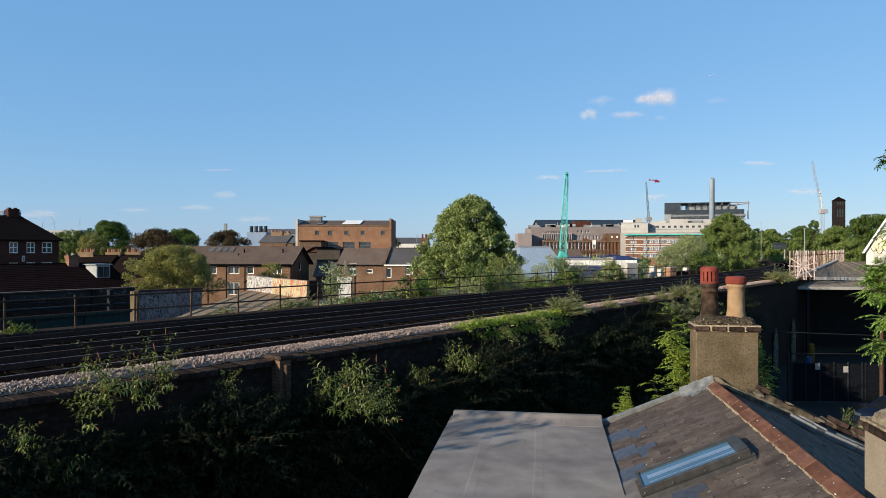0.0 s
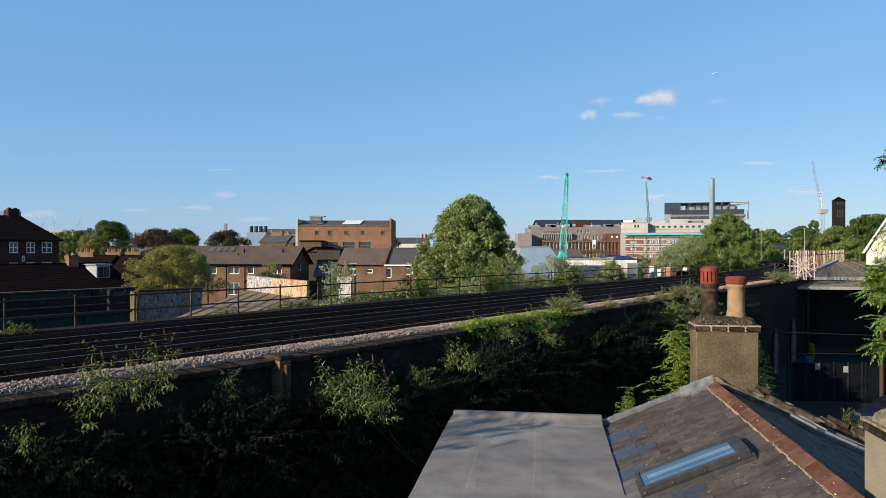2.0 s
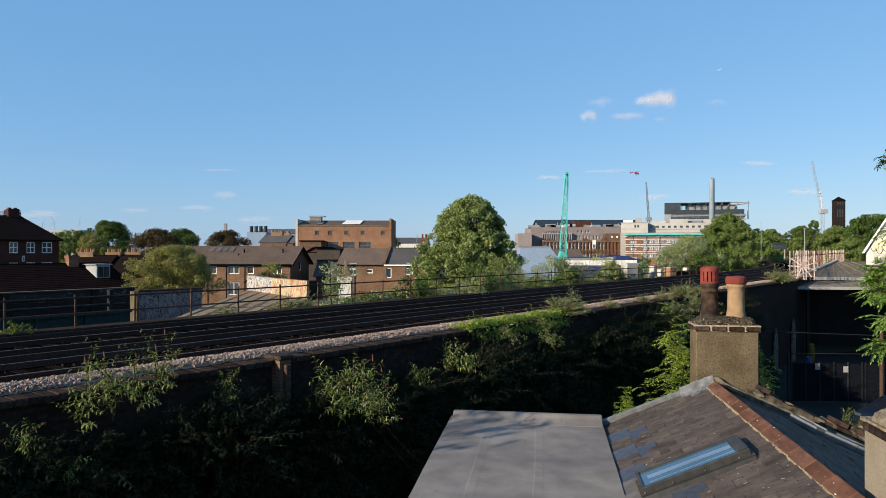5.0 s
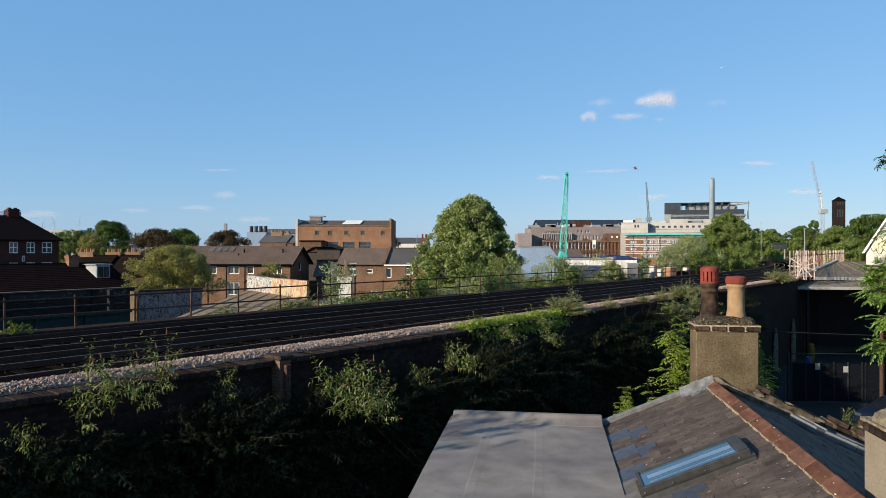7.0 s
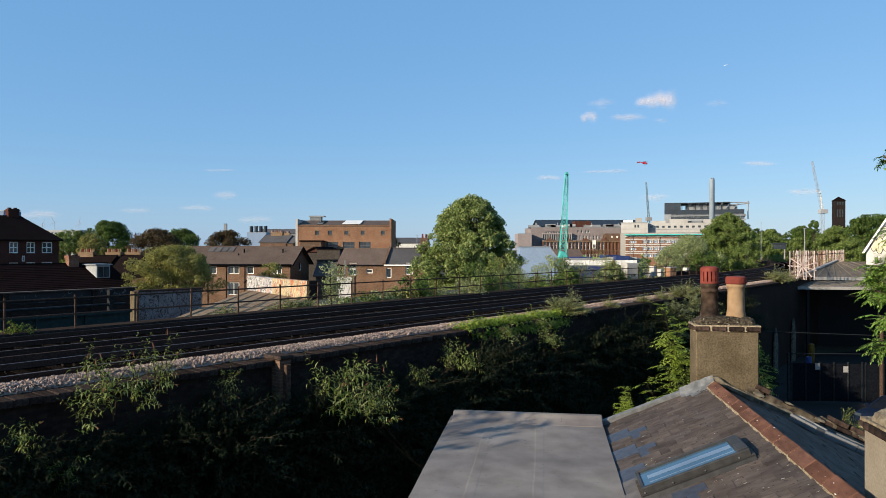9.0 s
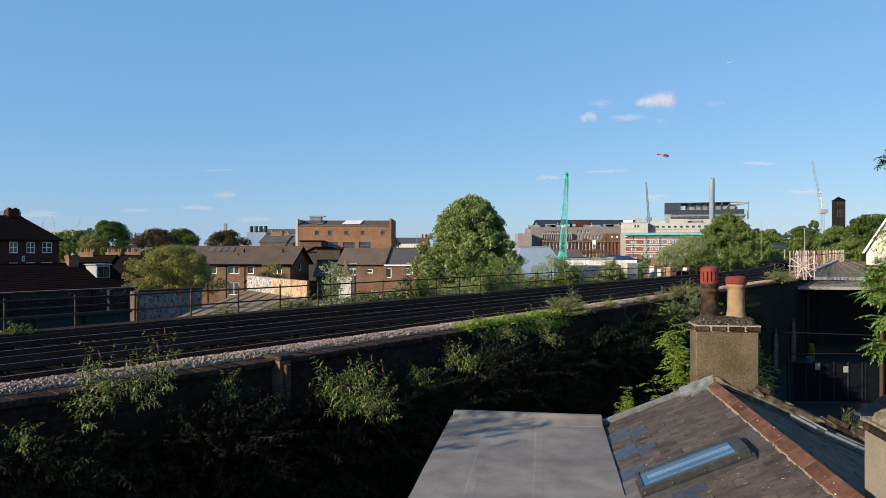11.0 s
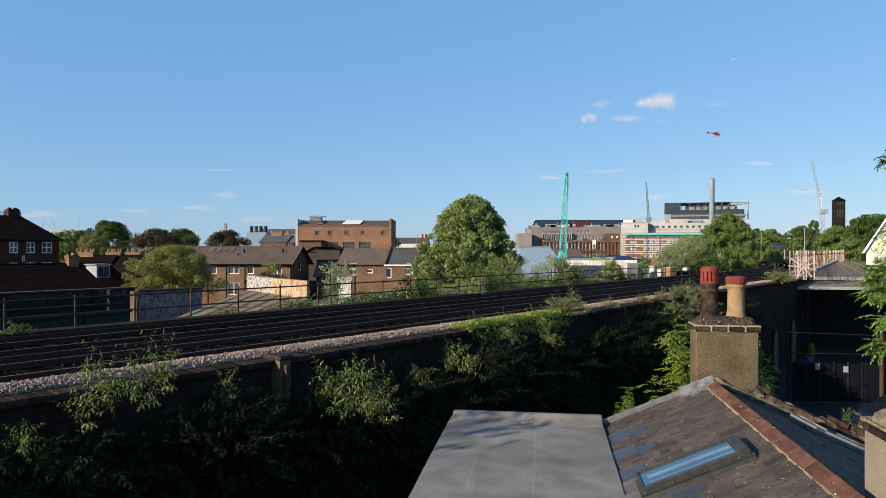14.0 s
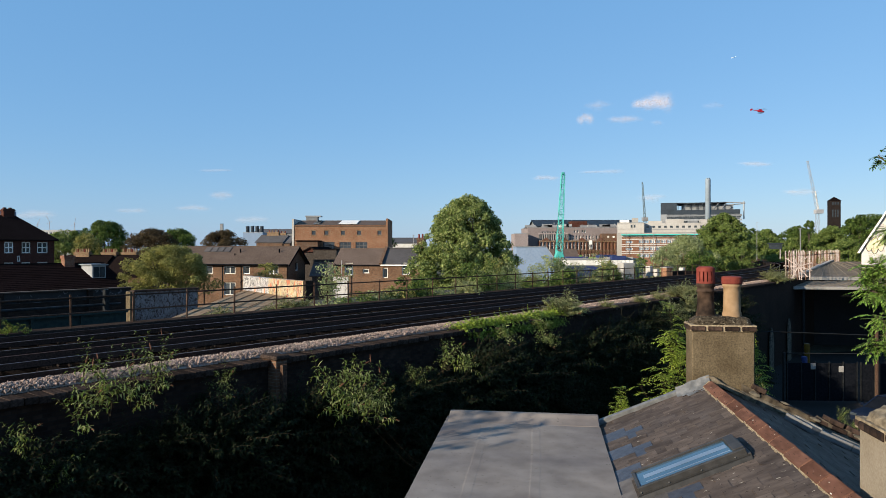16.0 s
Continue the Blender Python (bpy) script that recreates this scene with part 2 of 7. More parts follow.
M["flaunch"] = surf("mossy_mortar_cap", (0.018, 0.014, 0.01), (0.095, 0.078, 0.056), 38, 7, 0.95, 1.0, stain=(0.4, 0.36, 0.3), stained=0.7, spots=((0.26, 0.23, 0.17), 30, 0.66))
M["red_clay"] = surf("red_terracotta", (0.11, 0.0225, 0.0175), (0.16, 0.0375, 0.0275), 9, 3, 0.75, 0.2)
M["buff_clay"] = surf("buff_terracotta", (0.215, 0.142, 0.08), (0.285, 0.197, 0.12), 8, 3, 0.75, 0.2)
M["sooty_clay"] = surf("sooty_terracotta", (0.01, 0.008, 0.007), (0.085, 0.056, 0.04), 6, 3, 0.85, 0.35, stain=(0.35, 0.32, 0.3), stained=0.8)
M["grey_frame"] = surf("grey_skylight_frame", (0.0337, 0.0337, 0.0337), (0.0486, 0.0478, 0.048), 12, 2, 0.5, 0.1, 0.3)
M["sky_glass"] = glassy("skylight_glass", (0.03, 0.06, 0.09), 0.03, 1.0)
M["window_glass"] = glassy("window_glass")
M["white_paint"] = surf("white_paint", (0.6, 0.59, 0.56), (0.74, 0.73, 0.7), 10, 1, 0.6, 0.1)
M["red_brick"] = brickwork("red_brick_wall", (0.216, 0.0972, 0.0612), (0.158, 0.0684, 0.0432), (0.216, 0.18, 0.144))
M["victorian_brick"] = brickwork("sooty_red_brick_wall", (0.15, 0.07, 0.05), (0.105, 0.05, 0.038), (0.13, 0.1, 0.085))
M["orange_brick"] = brickwork("orange_brick_wall", (0.274, 0.133, 0.0792), (0.223, 0.104, 0.0612), (0.259, 0.202, 0.144))
M["stock_brick"] = brickwork("london_stock_brick", (0.238, 0.158, 0.0936), (0.158, 0.101, 0.0612), (0.216, 0.187, 0.144))
M["brown_brick"] = brickwork("brown_brick_wall", (0.144, 0.0828, 0.054), (0.101, 0.0576, 0.0396), (0.144, 0.122, 0.101))
M["dark_brick"] = brickwork("dark_red_brick_wall", (0.085, 0.03, 0.022), (0.06, 0.022, 0.018), (0.08, 0.055, 0.045))
M["white_brick"] = graffiti("flaking_white_brick", (0.0346, 0.0207, 0.0167), [((0.138, 0.138, 0.147), 3.4, 0.44), ((0.196, 0.196, 0.207), 5.5, 0.52), ((0.0288, 0.0173, 0.0144), 6.5, 0.6)], 1.6)
M["brown_tile"] = surf("brown_roof_tile", (0.0663, 0.0468, 0.0374), (0.113, 0.0858, 0.0702), 7, 0.6, 0.85, 0.4)
# Roof tile set near black: the terrace slope's shade is in the colour.
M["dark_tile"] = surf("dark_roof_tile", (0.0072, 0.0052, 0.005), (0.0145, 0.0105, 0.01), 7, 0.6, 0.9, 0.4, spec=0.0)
# Tile courses of that same slope, darkened alike.
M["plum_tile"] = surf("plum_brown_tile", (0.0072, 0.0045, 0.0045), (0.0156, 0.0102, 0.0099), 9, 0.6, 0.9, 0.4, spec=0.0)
M["grey_tile"] = surf("grey_roof_slate", (0.0663, 0.0624, 0.064), (0.101, 0.0952, 0.0952), 7, 0.6, 0.7, 0.3)
M["tan_deck"] = surf("tan_bitumen_deck", (0.163, 0.112, 0.0725), (0.288, 0.206, 0.135), 6, 0.7, 0.9, 0.3, spec=0.0)
M["pink_panel"] = surf("pinkish_render", (0.225, 0.19, 0.188), (0.275, 0.238, 0.233), 2, 0.2, 0.8, 0.1)
M["cream_panel"] = surf("cream_cladding", (0.36, 0.348, 0.328), (0.424, 0.412, 0.392), 2, 0.2, 0.7, 0.1)
M["blue_panel"] = surf("pale_blue_render", (0.15, 0.21, 0.3), (0.18, 0.24, 0.335), 3, 0.4, 0.8, 0.05, stained=0.2)
M["dark_panel"] = surf("charcoal_cladding", (0.019, 0.027, 0.038), (0.032, 0.042, 0.055), 2, 0.3, 0.6, 0.1)
M["grey_panel"] = surf("grey_metal_cladding", (0.216, 0.23, 0.245), (0.274, 0.288, 0.302), 3, 0.3, 0.5, 0.1, 0.3)
M["flue"] = surf("pale_grey_flue", (0.17, 0.215, 0.26), (0.22, 0.265, 0.31), 3, 0.2, 0.55, 0.05)
M["teal"] = surf("turquoise_crane_paint", (0.06, 0.40, 0.38), (0.1, 0.5, 0.46), 4, 0.5, 0.5, 0.1)
M["crane_grey"] = surf("grey_crane_paint", (0.225, 0.232, 0.247), (0.315, 0.323, 0.338), 4, 0.5, 0.5, 0.1)
M["bark"] = surf("grey_bark", (0.05, 0.04, 0.03), (0.11, 0.09, 0.07), 12, 2, 0.95, 0.8)
M["stem"] = surf("brown_stem", (0.0203, 0.0153, 0.009), (0.0383, 0.0293, 0.018), 20, 3, 0.9, 0.3)
M["patched_render"] = surf("patched_grey_render", (0.05, 0.045, 0.04), (0.17, 0.15, 0.115), 9, 3, 0.92, 0.6, stain=(0.4, 0.42, 0.42), stained=0.8)
M["old_mortar"] = surf("weathered_mortar", (0.11, 0.09, 0.065), (0.21, 0.175, 0.125), 16, 4, 0.95, 0.9, stain=(0.4, 0.38, 0.34), stained=0.7)
M["zinc"] = surf("dull_zinc", (0.1, 0.103, 0.108), (0.15, 0.153, 0.158), 8, 1.5, 0.6, 0.1, 0.1)
M["leaf_plane"] = leafy("plane_tree_leaves", (0.085, 0.125, 0.036), (0.2, 0.26, 0.08), (0.37, 0.41, 0.18), 0.35)
M["dark_mortar"] = surf("sooty_mortar", (0.03, 0.024, 0.018), (0.13, 0.105, 0.075), 9, 3, 0.95, 0.9, stain=(0.4, 0.38, 0.34), stained=0.7)
# Chimney render lightened: the near stack's sunny side is in this colour.
M["sunlit_render"] = surf("sunlit_cement_render", (0.19, 0.16, 0.122), (0.23, 0.2, 0.155), 60, 2.0, 0.92, 0.2, stain=(0.7, 0.67, 0.63), stained=0.6)
M["leaf_dry"] = leafy("seeding_bush_leaves", (0.158, 0.172, 0.0704), (0.29, 0.304, 0.132), (0.458, 0.458, 0.246), 0.4)
M["fence_rust"] = surf("rusted_fence_steel", (0.11, 0.06, 0.04), (0.22, 0.13, 0.09), 12, 2, 0.9, 0.3, vary=0.4)
M["fence_pale"] = surf("flaking_fence_paint", (0.3, 0.22, 0.19), (0.5, 0.45, 0.42), 10, 2, 0.9, 0.2, vary=0.3)
# Creeper leaves on the parapet top, lightened in colour to stand for sun.
M["leaf_creeper_sunlit"] = leafy("sunlit_creeper_leaves", (0.213, 0.312, 0.0375), (0.375, 0.488, 0.0688), (0.575, 0.65, 0.163), 0.5)
M["crane_blue"] = surf("blue_grey_crane_paint", (0.0715, 0.111, 0.137), (0.104, 0.15, 0.176), 4, 0.5, 0.5, 0.1)
M["pale_glass"] = glassy("pale_glass", (0.1, 0.13, 0.17), 0.08, 1.0)
# Render of the gap houses, darkened in colour for the shade there.
M["shaded_render"] = surf("shaded_grey_render", (0.045, 0.038, 0.034), (0.075, 0.064, 0.056), 4, 0.5, 0.9, 0.2)
# Airliner white with the blue haze of distance mixed into it.
M["airliner_white"] = surf("haze_tinted_white", (0.42, 0.5, 0.58), (0.5, 0.58, 0.66), 1, 0.2, 0.6, 0.0)
M["leaf_tree"] = leafy("broad_leaves", (0.075, 0.12, 0.03), (0.14, 0.195, 0.05), (0.24, 0.29, 0.1))
M["leaf_deep"] = leafy("deep_green_leaves", (0.04, 0.075, 0.018), (0.08, 0.13, 0.028), (0.13, 0.18, 0.045))
M["leaf_olive"] = leafy("olive_leaves", (0.143, 0.149, 0.0416), (0.237, 0.237, 0.0713), (0.344, 0.321, 0.119))
M["leaf_bronze"] = leafy("bronze_leaves", (0.05, 0.035, 0.02), (0.085, 0.06, 0.032), (0.12, 0.09, 0.045))
M["leaf_grey"] = leafy("grey_green_leaves", (0.15, 0.189, 0.088), (0.246, 0.29, 0.136), (0.378, 0.414, 0.229))
# Sprig leaves, brightened so that the colour stands for sunlight.
M["leaf_shrub"] = leafy("buddleia_leaves", (0.1, 0.15, 0.03), (0.22, 0.28, 0.055), (0.54, 0.55, 0.26), 0.45)
# The same shrub on the wall face, with shade put into the colour.
M["leaf_shrub_shaded"] = leafy("shaded_buddleia_leaves", (0.00576, 0.0115, 0.00432), (0.013, 0.0223, 0.00792), (0.0259, 0.0374, 0.0144), 0.3, 0.7)
M["car_glass"] = surf("dark_car_glass", (0.006, 0.008, 0.012), (0.01, 0.012, 0.018), 3, 0.5, 0.5, 0.0, spec=0.02)
# Very dark brown brick, for the bell tower only.
M["tower_brick"] = brickwork("dark_tower_brick", (0.022, 0.0172, 0.0164), (0.0156, 0.0125, 0.0123), (0.0244, 0.0218, 0.0211))
M["leaf_ash"] = leafy("ash_leaves", (0.095, 0.19, 0.035), (0.18, 0.31, 0.065), (0.3, 0.43, 0.11), 0.4)
M["leaf_bright"] = leafy("bright_green_leaves", (0.185, 0.271, 0.037), (0.32, 0.419, 0.0616), (0.468, 0.554, 0.123), 0.5)
M["bloom"] = surf("faded_flower_spike", (0.10, 0.045, 0.03), (0.18, 0.085, 0.05), 30, 6, 0.95, 0.6)
M["heli_red"] = surf("red_aircraft_paint", (0.22, 0.012, 0.03), (0.29, 0.02, 0.042), 3, 0.5, 0.35, 0.0)
M["leaf_green_paint"] = surf("lime_green_paint", (0.14, 0.32, 0.05), (0.18, 0.38, 0.07), 4, 1, 0.5, 0.1)
M["black_paint"] = surf("black_paint", (0.004, 0.005, 0.007), (0.008, 0.009, 0.012), 8, 1, 0.7, 0.1, spec=0.0)
M["blue_car"] = surf("blue_car_paint", (0.0044, 0.0077, 0.0187), (0.00605, 0.011, 0.0242), 3, 0.5, 0.55, 0.0, 0.0, spec=0.03)
M["yellow"] = surf("yellow_plastic", (0.113, 0.063, 0.00675), (0.14, 0.081, 0.0112), 4, 1, 0.5, 0.1)
M["blue_plastic"] = surf("blue_plastic", (0.024, 0.042, 0.12), (0.036, 0.054, 0.156), 4, 1, 0.5, 0.1)
M["tags_wall"] = graffiti("graffiti_wall", (0.4, 0.31, 0.16), [((0.34, 0.3, 0.2), 1.6, 0.5), ((0.42, 0.12, 0.05), 0.8, 0.54), ((0.1, 0.07, 0.06), 3.2, 0.59), ((0.44, 0.41, 0.34), 2.8, 0.6), ((0.08, 0.06, 0.05), 5.0, 0.62)], 1.6)
M["tags_pale"] = graffiti("graffiti_pale_wall", (0.4, 0.39, 0.38), [((0.07, 0.07, 0.08), 2.6, 0.5), ((0.45, 0.44, 0.43), 3.4, 0.53), ((0.06, 0.06, 0.07), 4.4, 0.58), ((0.42, 0.15, 0.05), 0.6, 0.63)], 1.6)
M["weathered_brick"] = brickwork("weathered_brown_brick", (0.195, 0.108, 0.066), (0.118, 0.066, 0.043), (0.17, 0.138, 0.106), stained=0.6)
M["tags_dark"] = graffiti("graffiti_dark_wall", (0.0085, 0.0085, 0.0095), [((0.085, 0.088, 0.1), 2.6, 0.62), ((0.011, 0.011, 0.011), 3.5, 0.6)])
M["tag_yellow"] = surf("yellow_spray_paint", (0.48, 0.43, 0.29), (0.56, 0.51, 0.38), 6, 1, 0.8, 0.1)
M["tags_white"] = graffiti("graffiti_white_wall", (0.46, 0.45, 0.43), [((0.42, 0.34, 0.15), 0.4, 0.66), ((0.2, 0.19, 0.18), 1.6, 0.68)])


# ---- mesh building ----
class Shape:
    """Gathers vertices and faces; make() links them as one mesh."""

    def __init__(self):
        self.v, self.f = [], []

    def add(self, verts, faces, m=None):
        k = len(self.v)
        self.v += [tuple(m @ Vector(p)) for p in verts] if m is not None else [tuple(p) for p in verts]
        self.f += [tuple(k + i for i in q) for q in faces]
        return self

    def box(self, x0, x1, y0, y1, z0, z1, m=None, taper=0.0):
        t = taper
        v = [(x0, y0, z0), (x1, y0, z0), (x1, y1, z0), (x0, y1, z0), (x0 + t, y0 + t, z1), (x1 - t, y0 + t, z1), (x1 - t, y1 - t, z1), (x0 + t, y1 - t, z1)]
        return self.add(v, [(3, 2, 1, 0), (4, 5, 6, 7), (0, 1, 5, 4), (1, 2, 6, 5), (2, 3, 7, 6), (3, 0, 4, 7)], m)

    def slab(self, a, b, c, d, thick, m=None):
        """A plate with the four upper corners a, b, c, d (anticlockwise from above)."""
        n = (Vector(b) - Vector(a)).cross(Vector(d) - Vector(a)).normalized() * thick
        up = [Vector(p) for p in (a, b, c, d)]
        v = [p - n for p in up] + up
        return self.add(v, [(3, 2, 1, 0), (4, 5, 6, 7), (0, 1, 5, 4), (1, 2, 6, 5), (2, 3, 7, 6), (3, 0, 4, 7)], m)

    def prism(self, outline, y0, y1, m=None):
        """An outline in x and z (anticlockwise seen from -y), drawn from y0 to y1."""
        k = len(outline)
        v = [(x, y0, z) for x, z in outline] + [(x, y1, z) for x, z in outline]
        f = [tuple(range(k)), tuple(range(2 * k - 1, k - 1, -1))] + [(i, k + i, k + (i + 1) % k, (i + 1) % k) for i in range(k)]
        return self.add(v, f, m)

    def tube(self, points, radii, sides=6, m=None):
        pts = [Vector(p) for p in points]
        k0 = len(self.v)
        v, f = [], []
        for i, p in enumerate(pts):
            d = (pts[min(i + 1, len(pts) - 1)] - pts[max(i - 1, 0)]).normalized()
            a = d.cross(Vector((0, 0, 1)) if abs(d.z) < 0.9 else Vector((1, 0, 0))).normalized()
            b = d.cross(a)
            r = radii[i] if isinstance(radii, (list, tuple)) else radii
            for s in range(sides):
                an = 2 * math.pi * s / sides
                v.append(p + a * (r * math.cos(an)) + b * (r * math.sin(an)))
        for i in range(len(pts) - 1):
            for s in range(sides):
                t = (s + 1) % sides
                f.append((i * sides + s, i * sides + t, (i + 1) * sides + t, (i + 1) * sides + s))
        f.append(tuple(range(sides - 1, -1, -1)))
        f.append(tuple((len(pts) - 1) * sides + s for s in range(sides)))
        return self.add(v, f, m)

    def lathe(self, profile, sides=24, m=None, close=True):
        """A profile of (radius, z) turned about z."""
        v = [(r * math.cos(2 * math.pi * s / sides), r * math.sin(2 * math.pi * s / sides), z) for r, z in profile for s in range(sides)]
        f = []
        for i in range(len(profile) - 1):
            for s in range(sides):
                t = (s + 1) % sides
                f.append((i * sides + s, i * sides + t, (i + 1) * sides + t, (i + 1) * sides + s))
        if close:
            f.append(tuple(range(sides - 1, -1, -1)))
            f.append(tuple((len(profile) - 1) * sides + s for s in range(sides)))
        return self.add(v, f, m)

    def mesh(self, name, material, bevel=0.0, smooth=False):
        me = bpy.data.meshes.new(name)
        me.from_pydata(self.v, [], self.f)
        if bevel:
            bm = bmesh.new()
            bm.from_mesh(me)
            bmesh.ops.bevel(bm, geom=bm.edges[:], offset=bevel, segments=1, affect="EDGES", clamp_overlap=True)
            bm.to_mesh(me)
            bm.free()
        if smooth:
            me.polygons.foreach_set("use_smooth", [True] * len(me.polygons))
        me.materials.append(M[material])
        me.update()
        return me

    def make(self, name, material, parent=None, label="", bevel=0.0, smooth=False, m=None):
        ob = new(name, self.mesh(name, material, bevel, smooth))
        if parent is not None:
            ob.parent = parent
        if m is not None:
            ob.matrix_basis = m
        return tagged(ob, label)


def thing(name, label, category, m=None, group="", kind=""):
    ob = new(name)
    ob.empty_display_size = 0.3
    if m is not None:
        ob.matrix_basis = m
    return tagged(ob, label, category, group, kind)


def shared(name, mesh, parent, m=None):
    ob = new(name, mesh)
    ob.parent = parent
    if m is not None:
        ob.matrix_basis = m
    return ob


# ---- the line of the railway ----
# u runs along the line, v away from the camera across it; straight, then bending left.
LINE = pose(0, 0, 0, 0, 0, 51)
BEND_AT, BEND_R = 66.0, 210.0


def on_line(u, v, z):
    if u <= BEND_AT:
        p = Vector((u, v, z))
    else:
        a = (u - BEND_AT) / BEND_R
        r = BEND_R - (v - 17.0)
        p = Vector((BEND_AT + r * math.sin(a), 17.0 + BEND_R - r * math.cos(a), z))
    return LINE @ p


def along(shape, us, section):
    """Sweeps a closed section of (v, z) along the line."""
    k = len(section)
    base = len(shape.v)
    for u in us:
        shape.v += [tuple(on_line(u, v, z)) for v, z in section]
    n = len(us)
    for i in range(n - 1):
        for s in range(k):
            t = (s + 1) % k
            shape.f.append((base + i * k + s, base + i * k + t, base + (i + 1) * k + t, base + (i + 1) * k + s))
    shape.f.append(tuple(base + s for s in range(k - 1, -1, -1)))
    shape.f.append(tuple(base + (n - 1) * k + s for s in range(k)))
    return shape


US = [-40, 0, 20, 40, 60, 66] + [66 + 8 * i for i in range(1, 17)]

# ---- ground ----
g = Shape()
g.add([(-4500, -4500, 0), (4500, -4500, 0), (4500, 4500, 0), (-4500, 4500, 0)], [(0, 1, 2, 3)])
tagged(g.make("ground", "ground"), "dark earth and worn paving stretching to the horizon", "ground", kind="structure")
g = Shape()
g.add([(8, 12, 0.004), (75, 12, 0.004), (75, 75, 0.004), (26, 56, 0.004)], [(0, 1, 2, 3)])
tagged(g.make("yard_road", "yard"), "asphalt yard below the railway viaduct, shade mixed into its colour", "yard", kind="structure")

# ---- viaduct ----
via = thing("railway_viaduct", "sooty brick railway viaduct carrying two tracks", "viaduct", kind="structure")
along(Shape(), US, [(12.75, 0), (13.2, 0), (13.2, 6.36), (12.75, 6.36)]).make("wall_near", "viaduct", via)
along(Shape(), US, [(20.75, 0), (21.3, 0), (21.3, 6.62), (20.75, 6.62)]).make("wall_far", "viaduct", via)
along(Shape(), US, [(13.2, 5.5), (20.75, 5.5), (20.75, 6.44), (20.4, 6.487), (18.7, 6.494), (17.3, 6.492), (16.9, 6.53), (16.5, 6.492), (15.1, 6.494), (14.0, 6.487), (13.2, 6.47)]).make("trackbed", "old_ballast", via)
for v in (15.1, 18.7):
    for dv in (-0.75, 0.75):
        rail = along(Shape(), US, [(v + dv - 0.035, 6.5), (v + dv + 0.035, 6.5), (v + dv + 0.035, 6.62), (v + dv - 0.035, 6.62)]).make("rail", "rail", via)
        along(Shape(), US, [(v + dv - 0.03, 6.62), (v + dv + 0.03, 6.62), (v + dv + 0.03, 6.626), (v + dv - 0.03, 6.626)]).make("rail_head", "rail_top", rail)
for v in (16.55, 20.2):
    along(Shape(), US, [(v - 0.04, 6.52), (v + 0.04, 6.52), (v + 0.04, 6.68), (v - 0.04, 6.68)]).make("conductor_rail", "rail", via)
sl = Shape().box(-0.125, 0.125, -1.3, 1.3, 6.4, 6.5).mesh("sleeper", "sleeper", 0.01)
for v in (15.1, 18.7):
    for i in range(120):
        u = 2 + i * 0.68
        h = 51 + math.degrees(max(0, u - BEND_AT) / BEND_R)
        p = on_line(u, v, 0)
        shared("sleeper", sl, via, pose(p.x, p.y, 0, 0, 0, h))

# pale new ballast heaped beside the near track
rng = random.Random(5)
bal = Shape()
for i in range(42000):
    u = 2 + 68 * rng.random() ** 1.35
    w = rng.random()
    v = 13.22 + 0.85 * w * (1 + 0.18 * noise.noise(Vector((u * 0.8, 3.0, 0)))) + rng.uniform(-0.06, 0.09)
    z = 6.47 + 0.13 * math.sin(math.pi * min(1, w * 0.9 + 0.15)) + rng.uniform(-0.02, 0.02)
    p = on_line(u, v, z)
    s = rng.uniform(0.018, 0.04)
    m = Matrix.Translation(p) @ Euler((rng.random() * 6, rng.random() * 6, rng.random() * 6)).to_matrix().to_4x4()
    a, b, c = s * rng.uniform(0.7, 1.2), s * rng.uniform(0.7, 1.1), s * rng.uniform(0.6, 1)
    bal.add([(a, 0, 0), (-a, 0, 0), (0, b, 0), (0, -b, 0), (0, 0, c), (0, 0, -c)], [(0, 2, 4), (2, 1, 4), (1, 3, 4), (3, 0, 4), (2, 0, 5), (1, 2, 5), (3, 1, 5), (0, 3, 5)], m)
tagged(bal.make("ballast", "new_ballast"), "pale granite ballast heaped along the near track", "ballast", kind="stuff")
crest = Shape()
for i in range(9000):
    u = 2 + 66 * rng.random() ** 1.3
    lane = rng.choice(((16.62, 17.15), (16.7, 17.05), (16.0, 16.5), (14.0, 14.3), (19.6, 20.3), (14.6, 15.6), (18.0, 19.2)))
    p = on_line(u, rng.uniform(*lane), 6.5 + rng.uniform(-0.01, 0.03))
    a = rng.uniform(0.018, 0.042)
    m = Matrix.Translation(p) @ Euler((rng.random() * 6, rng.random() * 6, rng.random() * 6)).to_matrix().to_4x4()
    crest.add([(a, 0, 0), (-a, 0, 0), (0, a * 0.8, 0), (0, -a * 0.9, 0), (0, 0, a * 0.7), (0, 0, -a * 0.7)], [(0, 2, 4), (2, 1, 4), (1, 3, 4), (3, 0, 4), (2, 0, 5), (1, 2, 5), (3, 1, 5), (0, 3, 5)], m)
tagged(crest.make("loose_stones", "stained_ballast"), "brown stained stones lying between the rails", "ballast", kind="stuff")
heap = along(Shape(), US, [(13.2, 6.4), (14.1, 6.4), (14.02, 6.49), (13.75, 6.555), (13.45, 6.55), (13.22, 6.5)])
heap.make("ballast_shoulder", "new_ballast", via)

# coping bricks on the near parapet
cop = Shape().box(-0.108, 0.108, -0.33, 0.33, 0, 0.13).mesh("coping_brick", "coping", 0.014)
for i in range(300):
    u = 1.5 + i * 0.225
    p = on_line(u, 12.95, 6.36)
    shared("coping_brick", cop, via, pose(p.x, p.y, 6.36 + rng.uniform(-0.005, 0.005), rng.uniform(-1.2, 1.2), rng.uniform(-0.5, 0.5), 51 + rng.uniform(-0.6, 0.6)))
